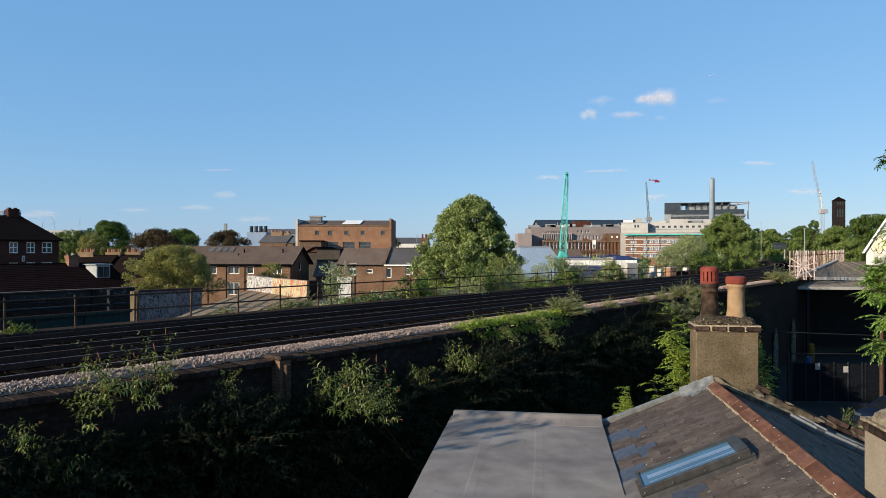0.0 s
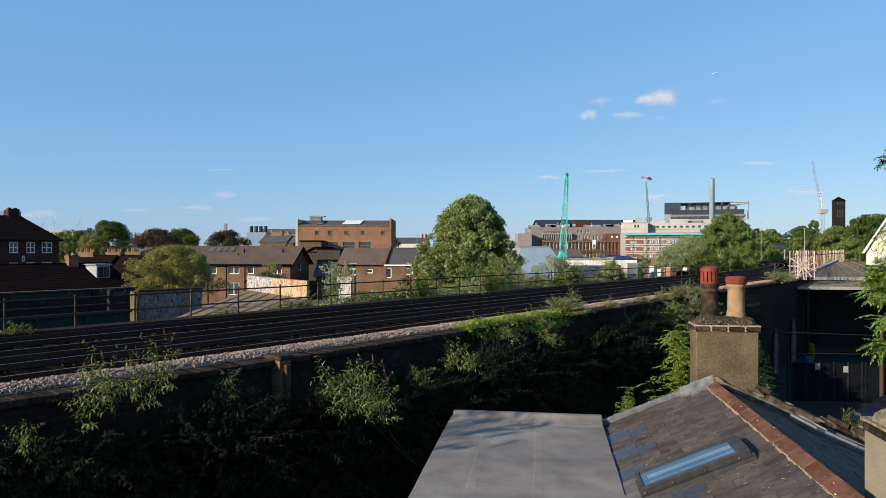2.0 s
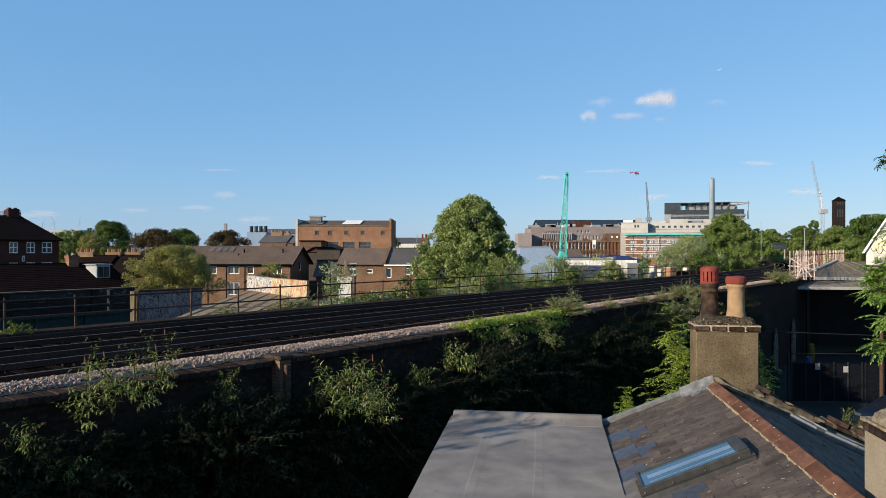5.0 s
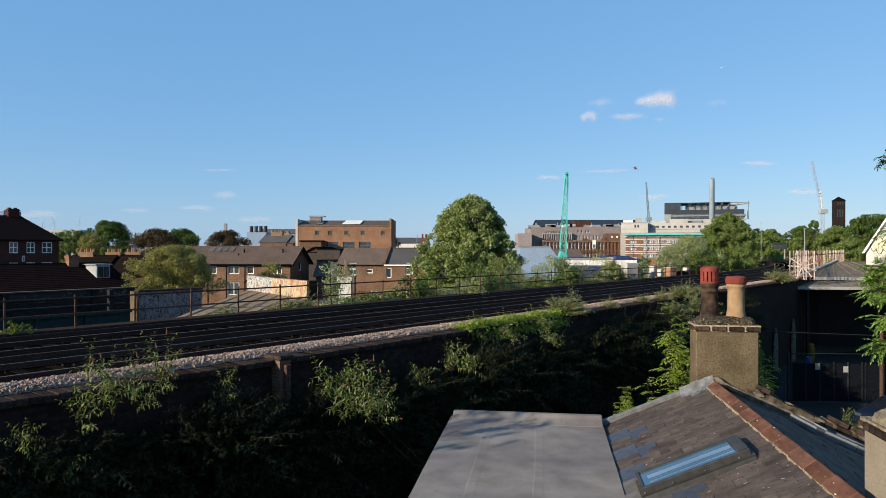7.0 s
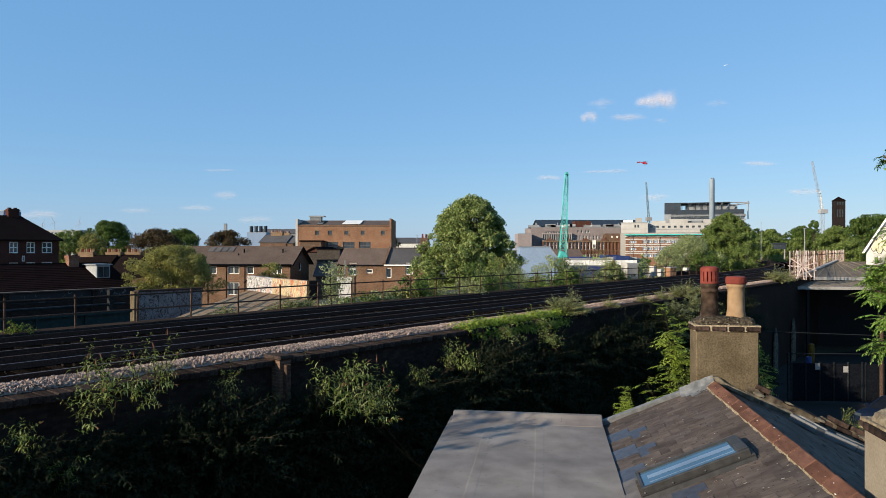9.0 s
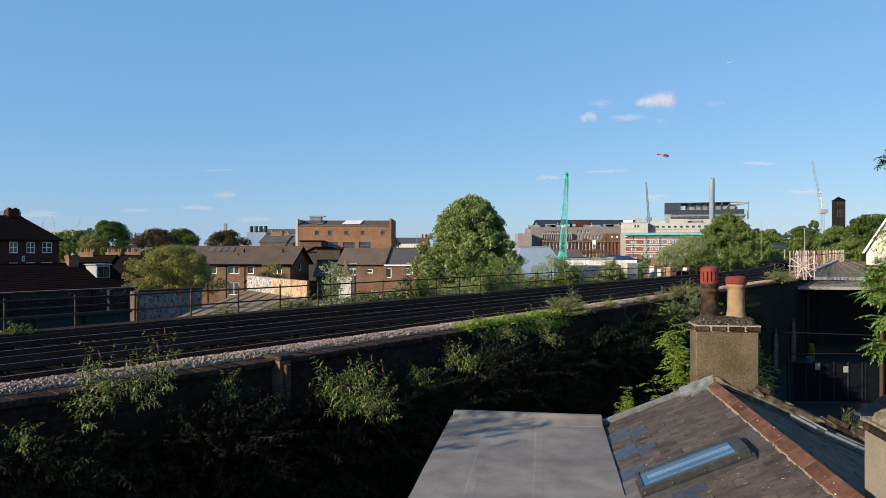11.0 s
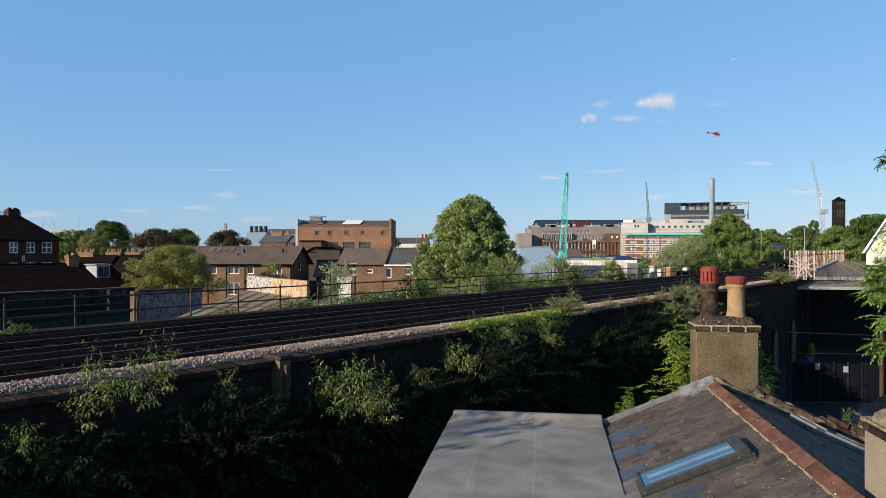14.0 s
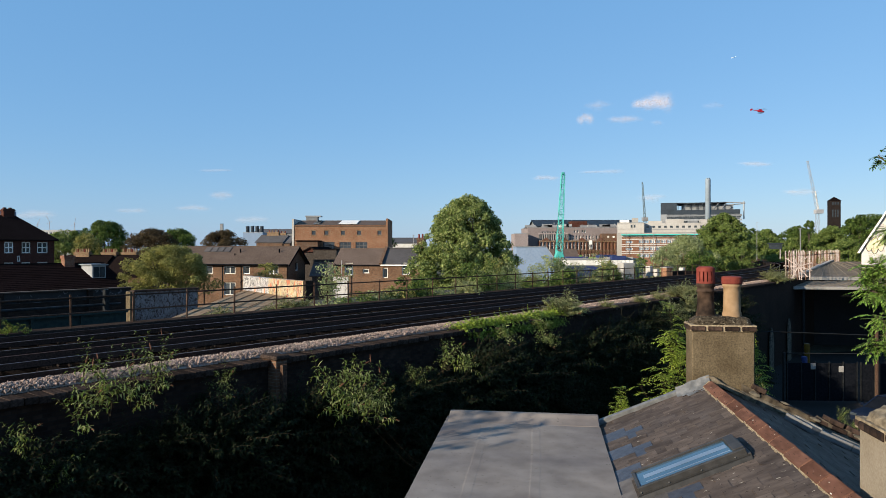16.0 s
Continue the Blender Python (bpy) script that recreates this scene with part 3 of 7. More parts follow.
along(Shape(), [u for u in US if u > 68], [(12.62, 6.36), (13.28, 6.36), (13.28, 6.49), (12.62, 6.49)]).make("coping", "coping", via)
along(Shape(), US, [(20.68, 6.62), (21.36, 6.62), (21.36, 6.70), (20.68, 6.70)]).make("coping_far", "coping", via)

# iron railing on the far parapet
rl = thing("parapet_railing", "rusty iron post and pipe railing on the far parapet", "railing")
post = Shape().tube([(0, 0, 0), (0, 0, 0.96)], 0.032, 6).mesh("post", "rust")
u = -0.45
while u < 64:
    p = on_line(u, 21.05, 6.7)
    shared("post", post, rl, pose(p.x, p.y, 6.7, rng.uniform(-1.5, 1.5), rng.uniform(-1.5, 1.5), 0))
    u += 1.85
for z in (7.1, 7.56):
    Shape().tube([on_line(-20, 21.05, z), on_line(20, 21.05, z), on_line(64, 21.05, z)], 0.028, 6).make("rail_pipe", "rust", rl)

# ---- the house below: slate roof, flat roof, two chimneys ----
HOUSE = pose(3.65, 9.3, 0, 0, 0, -8.5)  # x across the ridge, y along it (0 at the back gable)
RIDGE, EAVE, HALF = 7.21, 6.58, 1.44
PITCH = math.atan2(RIDGE - EAVE, HALF)
hs = thing("slate_roof_house", "low house with a weathered slate roof and red ridge tiles", "house", HOUSE)
b = Shape()
b.prism([(-HALF, 0), (2.9, 0), (2.9, 5.84), (0, RIDGE - 0.1), (-HALF, EAVE - 0.1)], -8.5, 0)
b.make("wall", "brown_brick", hs)
sl = math.tan(PITCH)
rd = Shape()
rd.slab((-HALF, -8.6, EAVE - 0.06), (0, -8.6, RIDGE - 0.06), (0, 0, RIDGE - 0.06), (-HALF, 0, EAVE - 0.06), 0.05)
rd.slab((0, -8.6, RIDGE - 0.06), (3.0, -8.6, RIDGE - 0.06 - 3.0 * sl), (3.0, 0, RIDGE - 0.06 - 3.0 * sl), (0, 0, RIDGE - 0.06), 0.05)
rd.make("roof_boarding", "slate_bed", hs)
slope_l = math.hypot(HALF, RIDGE - EAVE)
GAUGE, SW = 0.215, 0.36
rng = random.Random(11)


def slate_mesh(mat, chip):
    """One slate, its tail towards -y, with broken corners and a chipped edge."""
    w = SW / 2 - 0.0025
    tail = [(-w, -0.02), (w, -0.02)]
    if chip:
        a, c = rng.uniform(-0.1, 0.06), rng.uniform(0.02, 0.06)
        tail = [(-w, -0.02 + rng.uniform(0, 0.006)), (a, -0.021), (a + 0.005, -0.021 + 0.02 * rng.random()), (a + c, -0.018 + 0.024 * rng.random()), (a + c + 0.006, -0.02), (w - 0.012, -0.02), (w, -0.02 + rng.uniform(0.0, 0.03))]
    out = tail + [(w, 0.3), (-w, 0.3)]
    k = len(out)
    s = Shape().add([(x, y, -0.006) for x, y in out] + [(x, y, 0.006) for x, y in out], [tuple(range(k - 1, -1, -1)), tuple(range(k, 2 * k))] + [(i, (i + 1) % k, k + (i + 1) % k, k + i) for i in range(k)])
    return s.mesh("slate", mat)


sm = {k: [slate_mesh(k, i > 1) for i in range(7)] for k in ("slate", "blue_slate", "grey_tile")}
SLOPE_LEFT = Matrix.Translation((0, 0, RIDGE - 0.055)) @ pose(0, 0, 0, 0, -math.degrees(PITCH), 0)
BLUE = ((0, -0.78), (0, -1.5), (0, -2.22), (1, -0.96), (1, -1.68), (2, -3.3))
for row in range(int(slope_l / GAUGE)):
    for k in range(24):
        y = -0.06 - k * SW - (SW / 2 if row % 2 else 0)
        x = -slope_l + row * GAUGE
        kind = "slate"
        if any(r == row and abs(y - c) < 0.05 for r, c in BLUE):
            kind = "blue_slate"
        elif row == 0 and y < -2.5 or row == 1 and -3.2 < y < -2.8:
            kind = "grey_tile"
        lift = rng.uniform(0, 0.004)
        m = SLOPE_LEFT @ pose(x, y, 0.012 + lift, rng.uniform(-0.4, 0.4), 2.0 + rng.uniform(-0.4, 0.5), -90 + rng.uniform(-0.9, 0.9))
        if x + 0.2 < 0.02:
            shared("slate", sm[kind][rng.randrange(7)], hs, m)
SLOPE_RIGHT = Matrix.Translation((0, 0, RIDGE - 0.055)) @ pose(0, 0, 0, 0, math.degrees(PITCH), 0)
rs = Shape()
for row in range(14):
    for k in range(24):
        y = -0.13 - k * SW - (SW / 2 if row % 2 else 0)
        m = SLOPE_RIGHT @ pose(3.1 - row * GAUGE, y, 0.012 + rng.uniform(0, 0.007), rng.uniform(-0.8, 0.8), -2.2 + rng.uniform(-0.6, 0.6), 90 + rng.uniform(-1.2, 1.2))
        rs.box(-0.177, 0.177, -0.02, 0.27, -0.004, 0.007, m)
tagged(rs.make("slates_shaded_slope", "slate", hs), kind="stuff")
ridge_mesh = Shape().prism([(-0.09, -0.06), (-0.085, -0.083), (0.01, -0.014), (0.066, -0.12), (0.088, -0.12), (0.034, 0.002), (0.017, 0.017)], -0.186, 0.186).mesh("ridge_tile", "ridge", 0.007)
bed = Shape()
for i in range(172):  # uneven mortar bed under the tiles
    y0 = -8.6 + i * 0.05
    j = rng.uniform(-0.006, 0.005)
    bed.prism([(-0.098 + j, -0.12), (0.078, -0.14), (0.078, -0.118), (0.026, 0.0), (0.01, 0.006), (-0.086, -0.062), (-0.098 + j, -0.078)], y0, y0 + 0.05)
bed.make("ridge_mortar", "mortar", hs, m=pose(0, 0, RIDGE + 0.004))
for i in range(22):  # ragged mortar squeezed out at each joint
    jm = Shape()
    for k in range(7):
        w_ = rng.uniform(0.006, 0.014)
        jm.box(-0.088 + k * 0.0145, -0.072 + k * 0.0145, -w_, w_ + rng.uniform(-0.004, 0.006), -0.1 + k * 0.0105, -0.071 + k * 0.0105 + rng.uniform(0, 0.006))
    jm.make("joint_mortar", "mortar", hs, m=pose(0, -0.165 - i * 0.385, RIDGE + 0.014))
for i in range(22):
    shared("ridge_tile", ridge_mesh, hs, pose(rng.uniform(-0.004, 0.004), 0.0275 - (i + 1) * 0.385, RIDGE + 0.012 + rng.uniform(-0.002, 0.003), rng.uniform(-0.5, 0.5), rng.uniform(-1, 1), rng.uniform(-0.6, 0.6)))
# verge flashing on the back of the lit slope
Shape().slab((-HALF - 0.05, -0.045, EAVE + 0.01), (-0.2, -0.045, RIDGE - 0.07), (-0.2, 0.06, RIDGE - 0.07), (-HALF - 0.05, 0.06, EAVE + 0.01), 0.07).make("verge_flashing", "lead", hs, "pale lead verge flashing", 0.008)
# parapet of the shaded slope: patched render below worn brick courses
PB = RIDGE + 0.07
pw = Shape()
pw.prism([(0.45, 5.2), (3.1, 5.2), (3.1, PB - 3.1 * sl), (0.45, PB - 0.45 * sl)], -0.02, 0.24)
pw.make("gable_parapet", "patched_render", hs)
ragged = [(3.09 - i * 0.08, PB + 0.07 + rng.uniform(-0.035, 0.04) - (3.09 - i * 0.08) * sl) for i in range(34)]
pj = Shape().prism([(0.45, PB + 0.002 - 0.45 * sl), (3.09, PB + 0.002 - 3.09 * sl)] + ragged, -0.015, 0.21)
pj.make("parapet_mortar", "dark_mortar", hs)
pbs = [Shape().box(-w, w, -0.125, 0.12, 0, 0.068).mesh("parapet_brick", "parapet_brick", 0.007) for w in (0.1, 0.085, 0.05)]
for j in range(2):
    x = 0.5 + 0.07 * j
    while x < 3.0:
        k = rng.choice((0, 0, 0, 1, 1, 2))
        w = (0.1, 0.085, 0.05)[k]
        if rng.random() > (0.5 if j else 0.12):
            shared("parapet_brick", pbs[k], hs, pose(x + w, 0.112 + rng.uniform(-0.012, 0.012), PB + 0.004 - (x + w) * sl + j * 0.08, rng.uniform(-2, 2), math.degrees(PITCH) + rng.uniform(-1.5, 1.5), rng.uniform(-3, 3)))
        x += 2 * w + rng.uniform(0.012, 0.03)


def daub(w, h, thick, seed):
    """A flat ragged patch of old render, w by h, facing -y."""
    r = random.Random(seed)
    n = 18
    rim = [(w / 2 * math.cos(2 * math.pi * i / n) * r.uniform(0.7, 1.1), h / 2 * math.sin(2 * math.pi * i / n) * r.uniform(0.6, 1.15)) for i in range(n)]
    s = Shape()
    s.add([(x, 0, z) for x, z in rim] + [(x * 0.85, -thick, z * 0.8) for x, z in rim], [tuple(range(n, 2 * n))] + [(i, (i + 1) % n, n + (i + 1) % n, n + i) for i in range(n)])
    return s


for i, (x, dz, w, h) in enumerate(((0.62, 0.03, 0.2, 0.09), (0.95, -0.03, 0.34, 0.09), (1.0, 0.09, 0.16, 0.05), (1.38, 0.05, 0.2, 0.07), (1.75, -0.02, 0.36, 0.08), (1.95, 0.07, 0.3, 0.08), (2.4, 0.02, 0.4, 0.09), (2.75, 0.06, 0.25, 0.07))):
    daub(w * 0.85, h * 0.75, 0.014, 50 + i).make("render_patch", "patched_render", hs, m=pose(x, -0.022, PB + dz - x * sl, 0, math.degrees(PITCH), 0))

# flat roof beside it
FR_L, FR_R = -3.53, -1.45
fr = thing("flat_roof_extension", "flat-roofed extension covered in pale grey roofing membrane", "extension", HOUSE)
Shape().box(FR_L + 0.05, FR_R, -8.5, 0.0, 0, 6.42).make("wall", "brown_brick", fr)
top = Shape()
nx, ny = 14, 40
for j in range(ny + 1):
    for i in range(nx + 1):
        x, y = FR_L - 0.04 + (FR_R - FR_L + 0.04) * i / nx, -8.5 + 8.5 * j / ny
        top.v.append((x, y, 6.55 + 0.05 * max(0.0, 1 + y / 3.0) + 0.012 * noise.noise(Vector((x * 1.5, y * 1.2, 0))) + 0.004 * noise.noise(Vector((x * 6, y * 6, 1)))))
for j in range(ny):
    for i in range(nx):
        k = j * (nx + 1) + i
        top.f.append((k, k + 1, k + nx + 2, k + nx + 1))
top.make("roof_membrane", "felt", fr, smooth=True)
Shape().prism([(-0.32, -0.03), (0.06, -0.03), (0.06, 0.04), (0.03, 0.085), (-0.06, 0.088), (-0.14, 0.05), (-0.32, -0.005)], FR_L, FR_R).make("roof_kerb", "felt", fr, bevel=0.012, m=Matrix.Translation((0, 0.0, 6.6)) @ Matrix(((0, 1, 0, 0), (1, 0, 0, 0), (0, 0, 1, 0), (0, 0, 0, 1))))
Shape().box(FR_L - 0.03, FR_L + 0.04, -8.5, 0.1, 6.3, 6.53).make("roof_edge", "felt", fr, bevel=0.012)


# welded laps in the membrane, and the folded corner of the kerb
def on_membrane(x, y):
    """The height of the membrane between its grid points."""
    a, c = (x - FR_L + 0.04) / (FR_R - FR_L + 0.04) * nx, (y + 8.5) / 8.5 * ny
    i, j = min(int(a), nx - 1), min(int(c), ny - 1)
    a, c = a - i, c - j
    k = j * (nx + 1) + i
    z = [top.v[q][2] for q in (k, k + 1, k + nx + 1, k + nx + 2)]
    return (z[0] * (1 - a) + z[1] * a) * (1 - c) + (z[2] * (1 - a) + z[3] * a) * c


for x, y0, y1 in ((-2.98, -8.4, -0.35), (-2.3, -8.4, -0.35)):
    lap, n = Shape(), 110
    for j in range(n + 1):
        y = y0 + (y1 - y0) * j / n
        wob = 0.012 * noise.noise(Vector((x, y * 0.8, 2))) + 0.004 * noise.noise(Vector((x, y * 9, 2)))
        lap.v += [(x + d + wob, y, on_membrane(x + d + wob, y) + h_) for d, h_ in ((-0.075, -0.001), (-0.045, 0.0016), (0.04, 0.001), (0.07, -0.001))]
    for j in range(n):
        for q in range(3):
            lap.f.append((j * 4 + q, j * 4 + q + 1, j * 4 + 5 + q, j * 4 + 4 + q))
    lap.make("lap_seam", "felt", fr)


# skylight on the lit slope
def skylight():
    sk = thing("roof_skylight", "grey-framed roof skylight with a blue reflecting pane", "skylight", HOUSE @ SLOPE_LEFT @ pose(-1.395, -3.02, 0.02))
    L, Wd, h = 1.07, 0.50, 0.105
    f = Shape()
    f.box(0, L, 0, 0.04, -0.02, h).box(0, L, Wd - 0.035, Wd, -0.02, h).box(0, 0.04, 0.041, Wd - 0.036, -0.02, h - 0.004).box(L - 0.105, L, 0.041, Wd - 0.036, -0.02, h + 0.01)
    f.make("frame", "grey_frame", sk, bevel=0.006)
    Shape().box(0.041, L - 0.106, 0.042, Wd - 0.037, 0.04, 0.085).make("pane", "sky_glass", sk)
    # The bright gleam in the pane, laid on as pale glossy strips.
    for y0, y1 in ((0.13, 0.15), (0.24, 0.33)):
        Shape().box(0.1, L - 0.12, y0, y1, 0.0853, 0.0863).make("pale_streak", "pale_glass", sk)
    Shape().box(-0.015, L + 0.01, -0.016, -0.001, -0.03, 0.045).box(-0.018, L + 0.015, -0.024, -0.0165, -0.03, 0.012).make("side_cover", "grey_frame", sk, bevel=0.003)
    Shape().prism([(-0.075, -0.03), (-0.025, -0.03), (-0.025, 0.035), (-0.035, 0.035)], -0.02, L + 0.02, Matrix(((0, 1, 0, 0), (1, 0, 0, 0), (0, 0, 1, 0), (0, 0, 0, 1)))).make("side_apron", "grey_frame", sk)
    Shape().box(L + 0.001, L + 0.03, -0.01, Wd + 0.01, -0.02, 0.05).make("head_cover", "grey_frame", sk, bevel=0.004)
    for x in (0.02, 0.3, 0.62, 0.95):
        Shape().lathe([(0.008, 0), (0.008, 0.006), (0.004, 0.009)], 8, pose(x, -0.002, h * 0.55, 90, 0, 0)).make("screw", "lead", sk)
    Shape().box(-0.03, L + 0.06, -0.012, Wd + 0.03, -0.006, 0.012).make("flashing", "slate_bed", sk, bevel=0.003)


skylight()


def chimney(name, label, m, w, d, z0, z1, pots, coat="render_coat", top="flaunch"):
    ch = thing(name, label, "chimney", m)
    Shape().box(-w / 2, w / 2, -d / 2, d / 2, z0, z1).make("shaft", coat, ch, bevel=0.012)
    br = Shape().box(-0.096, 0.096, -0.05, 0.05, 0, 0.062).mesh("brick", "parapet_brick", 0.009)
    Shape().box(-w / 2 - 0.02, w / 2 + 0.02, -d / 2 - 0.02, d / 2 + 0.02, z1, z1 + 0.085).make("brick_bed", "mortar", ch)
    n = int(w / 0.225)
    for sgn in (-1, 1):
        for i in range(n + 1):
            x = -w / 2 + 0.075 + i * (w - 0.15) / n
            shared("brick", br, ch, pose(x, sgn * (d / 2 - 0.012), z1 + 0.006, 0, 0, rng.uniform(-2, 2)))
        for i in range(3):
            shared("brick", br, ch, pose(sgn * (w / 2 - 0.012), -d / 2 + 0.16 + i * (d - 0.32) / 2, z1 + 0.004, 0, 0, 90 + rng.uniform(-2, 2)))
    cap = Shape()
    K, R = 72, 9
    for j in range(R + 1):
        t = j / R
        for i in range(K):
            a = 2 * math.pi * i / K
            e = 0.35
            cx = math.copysign(abs(math.cos(a)) ** e, math.cos(a)) * (w / 2 - 0.005) * (1 - 0.45 * t ** 2.2)
            cy = math.copysign(abs(math.sin(a)) ** e, math.sin(a)) * (d / 2 - 0.005) * (1 - 0.6 * t ** 2.2)
            nz = noise.noise(Vector((cx * 9, cy * 9, t * 3)))
            n2 = noise.noise(Vector((cx * 28, cy * 28, t * 7)))
            cap.v.append((cx * (1 + 0.04 * nz + 0.02 * n2), cy * (1 + 0.05 * nz + 0.03 * n2), z1 + 0.08 + 0.115 * math.sin(t * math.pi / 2) + 0.022 * nz + 0.012 * n2))
    for j in range(R):
        for i in range(K):
            q = (i + 1) % K
            cap.f.append((j * K + i, j * K + q, (j + 1) * K + q, (j + 1) * K + i))
    cap.f.append(tuple(R * K + i for i in range(K)))
    cap.make("mortar_cap", top, ch, "dark lichened mortar cap", smooth=True)
    for x, r, h, mat, hat in pots:
        pz = z1 + 0.16
        pot = Shape().lathe([(r * 1.12, pz - 0.06), (r * 1.12, pz + 0.04), (r * 1.0, pz + 0.12), (r * 0.94, pz + h * 0.75)] + ([(r * 1.07, pz + h * 0.76), (r * 1.07, pz + h * 0.8), (r * 0.96, pz + h * 0.81)] if hat == "tall" else []) + [(r * 0.98, pz + h * 0.88), (r * 1.1, pz + h * 0.91), (r * 1.1, pz + h), (r * 0.9, pz + h), (r * 0.85, pz + h - 0.2)], 40).make("pot", mat, ch, smooth=True, m=pose(x, 0, 0))
        zz = pz + h
        if hat == "tall":
            hood = Shape()
            hood.lathe([(r * 0.75, zz), (r * 0.75, zz + 0.16)], 16)
            hood.lathe([(r * 1.06, zz - 0.01), (r * 1.1, zz + 0.01), (r * 1.08, zz + 0.03), (r * 0.8, zz + 0.03)], 28)
            for k in range(14):
                a = 2 * math.pi * k / 14
                hood.box(r * 0.82, r * 1.06, -0.018, 0.018, zz + 0.02, zz + 0.18, pose(0, 0, 0, 0, 0, math.degrees(a)))
            hood.lathe([(r * 1.08, zz + 0.165), (r * 1.1, zz + 0.18), (r * 1.05, zz + 0.215), (r * 0.8, zz + 0.235), (r * 0.2, zz + 0.24)], 28)
            hood.make("hood", "red_clay", pot, "slotted red clay hood", bevel=0)
        else:
            hood = Shape()
            hood.lathe([(r * 1.16, zz - 0.005), (r * 1.2, zz + 0.01), (r * 1.18, zz + 0.085), (r * 1.0, zz + 0.1), (r * 0.3, zz + 0.105)], 28)
            for k in range(12):
                hood.lathe([(0.014, -0.002), (0.014, 0.004)], 8, pose(0, 0, 0, 0, 0, k * 30) @ pose(r * 1.185, 0, zz + 0.05, 0, 90, 0))
            hood.make("hood", "red_clay", pot, "low red clay cap")
    return ch


chimney("chimney_stack", "tan rendered chimney stack with two clay pots", HOUSE @ pose(0.225, 0.24, 0), 0.815, 0.42, 6.4, 7.875,
        [(-0.185, 0.115, 0.485, "sooty_clay", "tall"), (0.165, 0.115, 0.485, "buff_clay", "low")])
Shape().prism([(-0.33, RIDGE - 0.2), (-0.02, RIDGE - 0.06), (-0.02, RIDGE + 0.0), (-0.12, RIDGE - 0.03), (-0.21, RIDGE - 0.06), (-0.26, RIDGE - 0.1), (-0.33, RIDGE - 0.13)], -0.06, 0.03).make("chimney_flashing", "lead", hs, "torn grey lead flashing", 0.006)
Shape().prism([(-0.08, RIDGE - 0.05), (0.1, RIDGE - 0.05), (0.62, RIDGE - 0.31), (0.62, RIDGE - 0.25), (0.42, RIDGE - 0.13), (0.2, RIDGE - 0.03), (0.1, RIDGE + 0.05), (0.0, RIDGE + 0.06), (-0.08, RIDGE + 0.0)], -0.05, 0.03).make("chimney_fillet", "old_mortar", hs, "torn mortar fillet round the chimney foot", 0.01)
chimney("chimney_stack", "tan rendered chimney stack with a brick band at its top", HOUSE @ pose(0.66, -4.3, 0), 0.92, 0.5, 6.3, 7.62, [], "sunlit_render", "old_mortar")

tray = Shape()
K = 9
for j in range(5):
    for i in range(K):
        x, y = -0.42 + 0.44 * i / (K - 1), -0.32 + 0.3 * j / 4
        tray.v.append((x, y + 0.03 * noise.noise(Vector((x * 9, j, 0))), RIDGE - 0.025 + x * sl + 0.02 * noise.noise(Vector((x * 12, y * 12, 4))) + 0.1 * max(0, (j - 2) / 2) ** 2))
for j in range(4):
    for i in range(K - 1):
        if (i, j) not in ((0, 0), (1, 0), (7, 0), (0, 1)):
            tray.f.append((j * K + i, j * K + i + 1, (j + 1) * K + i + 1, (j + 1) * K + i))
tray.make("lead_tray", "lead", hs, "crumpled lead tray at the chimney foot")

# loose lengths of grey flashing lying on the shaded slope
for x0, y0, x1, y1 in ((1.0, -0.36, 1.19, -0.74), (1.24, -0.62, 1.98, -0.68)):
    L = math.hypot(x1 - x0, y1 - y0)
    t = thing("loose_flashing", "folded length of grey metal flashing lying on the slates", "flashing", HOUSE @ SLOPE_RIGHT @ pose(x0, y0, 0.03, 0, 0, math.degrees(math.atan2(y1 - y0, x1 - x0))), "loose flashing")
    Shape().box(0, L, -0.085, 0.075, 0, 0.085).make("trough", "zinc", t, bevel=0.004)
    Shape().box(0, L, 0.076, 0.1, 0.015, 0.105).make("lip", "zinc", t, bevel=0.002)
    Shape().box(L * 0.55, L * 0.55 + 0.015, -0.089, 0.074, 0.0, 0.09).make("seam", "lead", t)


# ---- buildings ----
def cuts(a, b, spans):
    s = {a, b}
    for lo, hi in spans:
        s |= {min(max(lo, a), b), min(max(hi, a), b)}
    return sorted(s)


def facade(shape, w, z0, z1, holes, deep=0.18, m=None):
    """A wall face at y = 0 seen from -y, with the holes (x, z, w, h) cut and lined to the depth."""
    xs, zs = cuts(0, w, [(x, x + a) for x, z, a, h in holes]), cuts(z0, z1, [(z, z + h) for x, z, a, h in holes])
    for i in range(len(xs) - 1):
        for j in range(len(zs) - 1):
            cx, cz = (xs[i] + xs[i + 1]) / 2, (zs[j] + zs[j + 1]) / 2
            if not any(x < cx < x + a and z < cz < z + h for x, z, a, h in holes):
                shape.add([(xs[i], 0, zs[j]), (xs[i + 1], 0, zs[j]), (xs[i + 1], 0, zs[j + 1]), (xs[i], 0, zs[j + 1])], [(0, 1, 2, 3)], m)
    for x, z, a, h in holes:
        q = [(x, 0, z), (x + a, 0, z), (x + a, 0, z + h), (x, 0, z + h)]
        r = [(p[0], deep, p[2]) for p in q]
        shape.add(q + r, [(0, 4, 5, 1), (1, 5, 6, 2), (2, 6, 7, 3), (3, 7, 4, 0)], m)


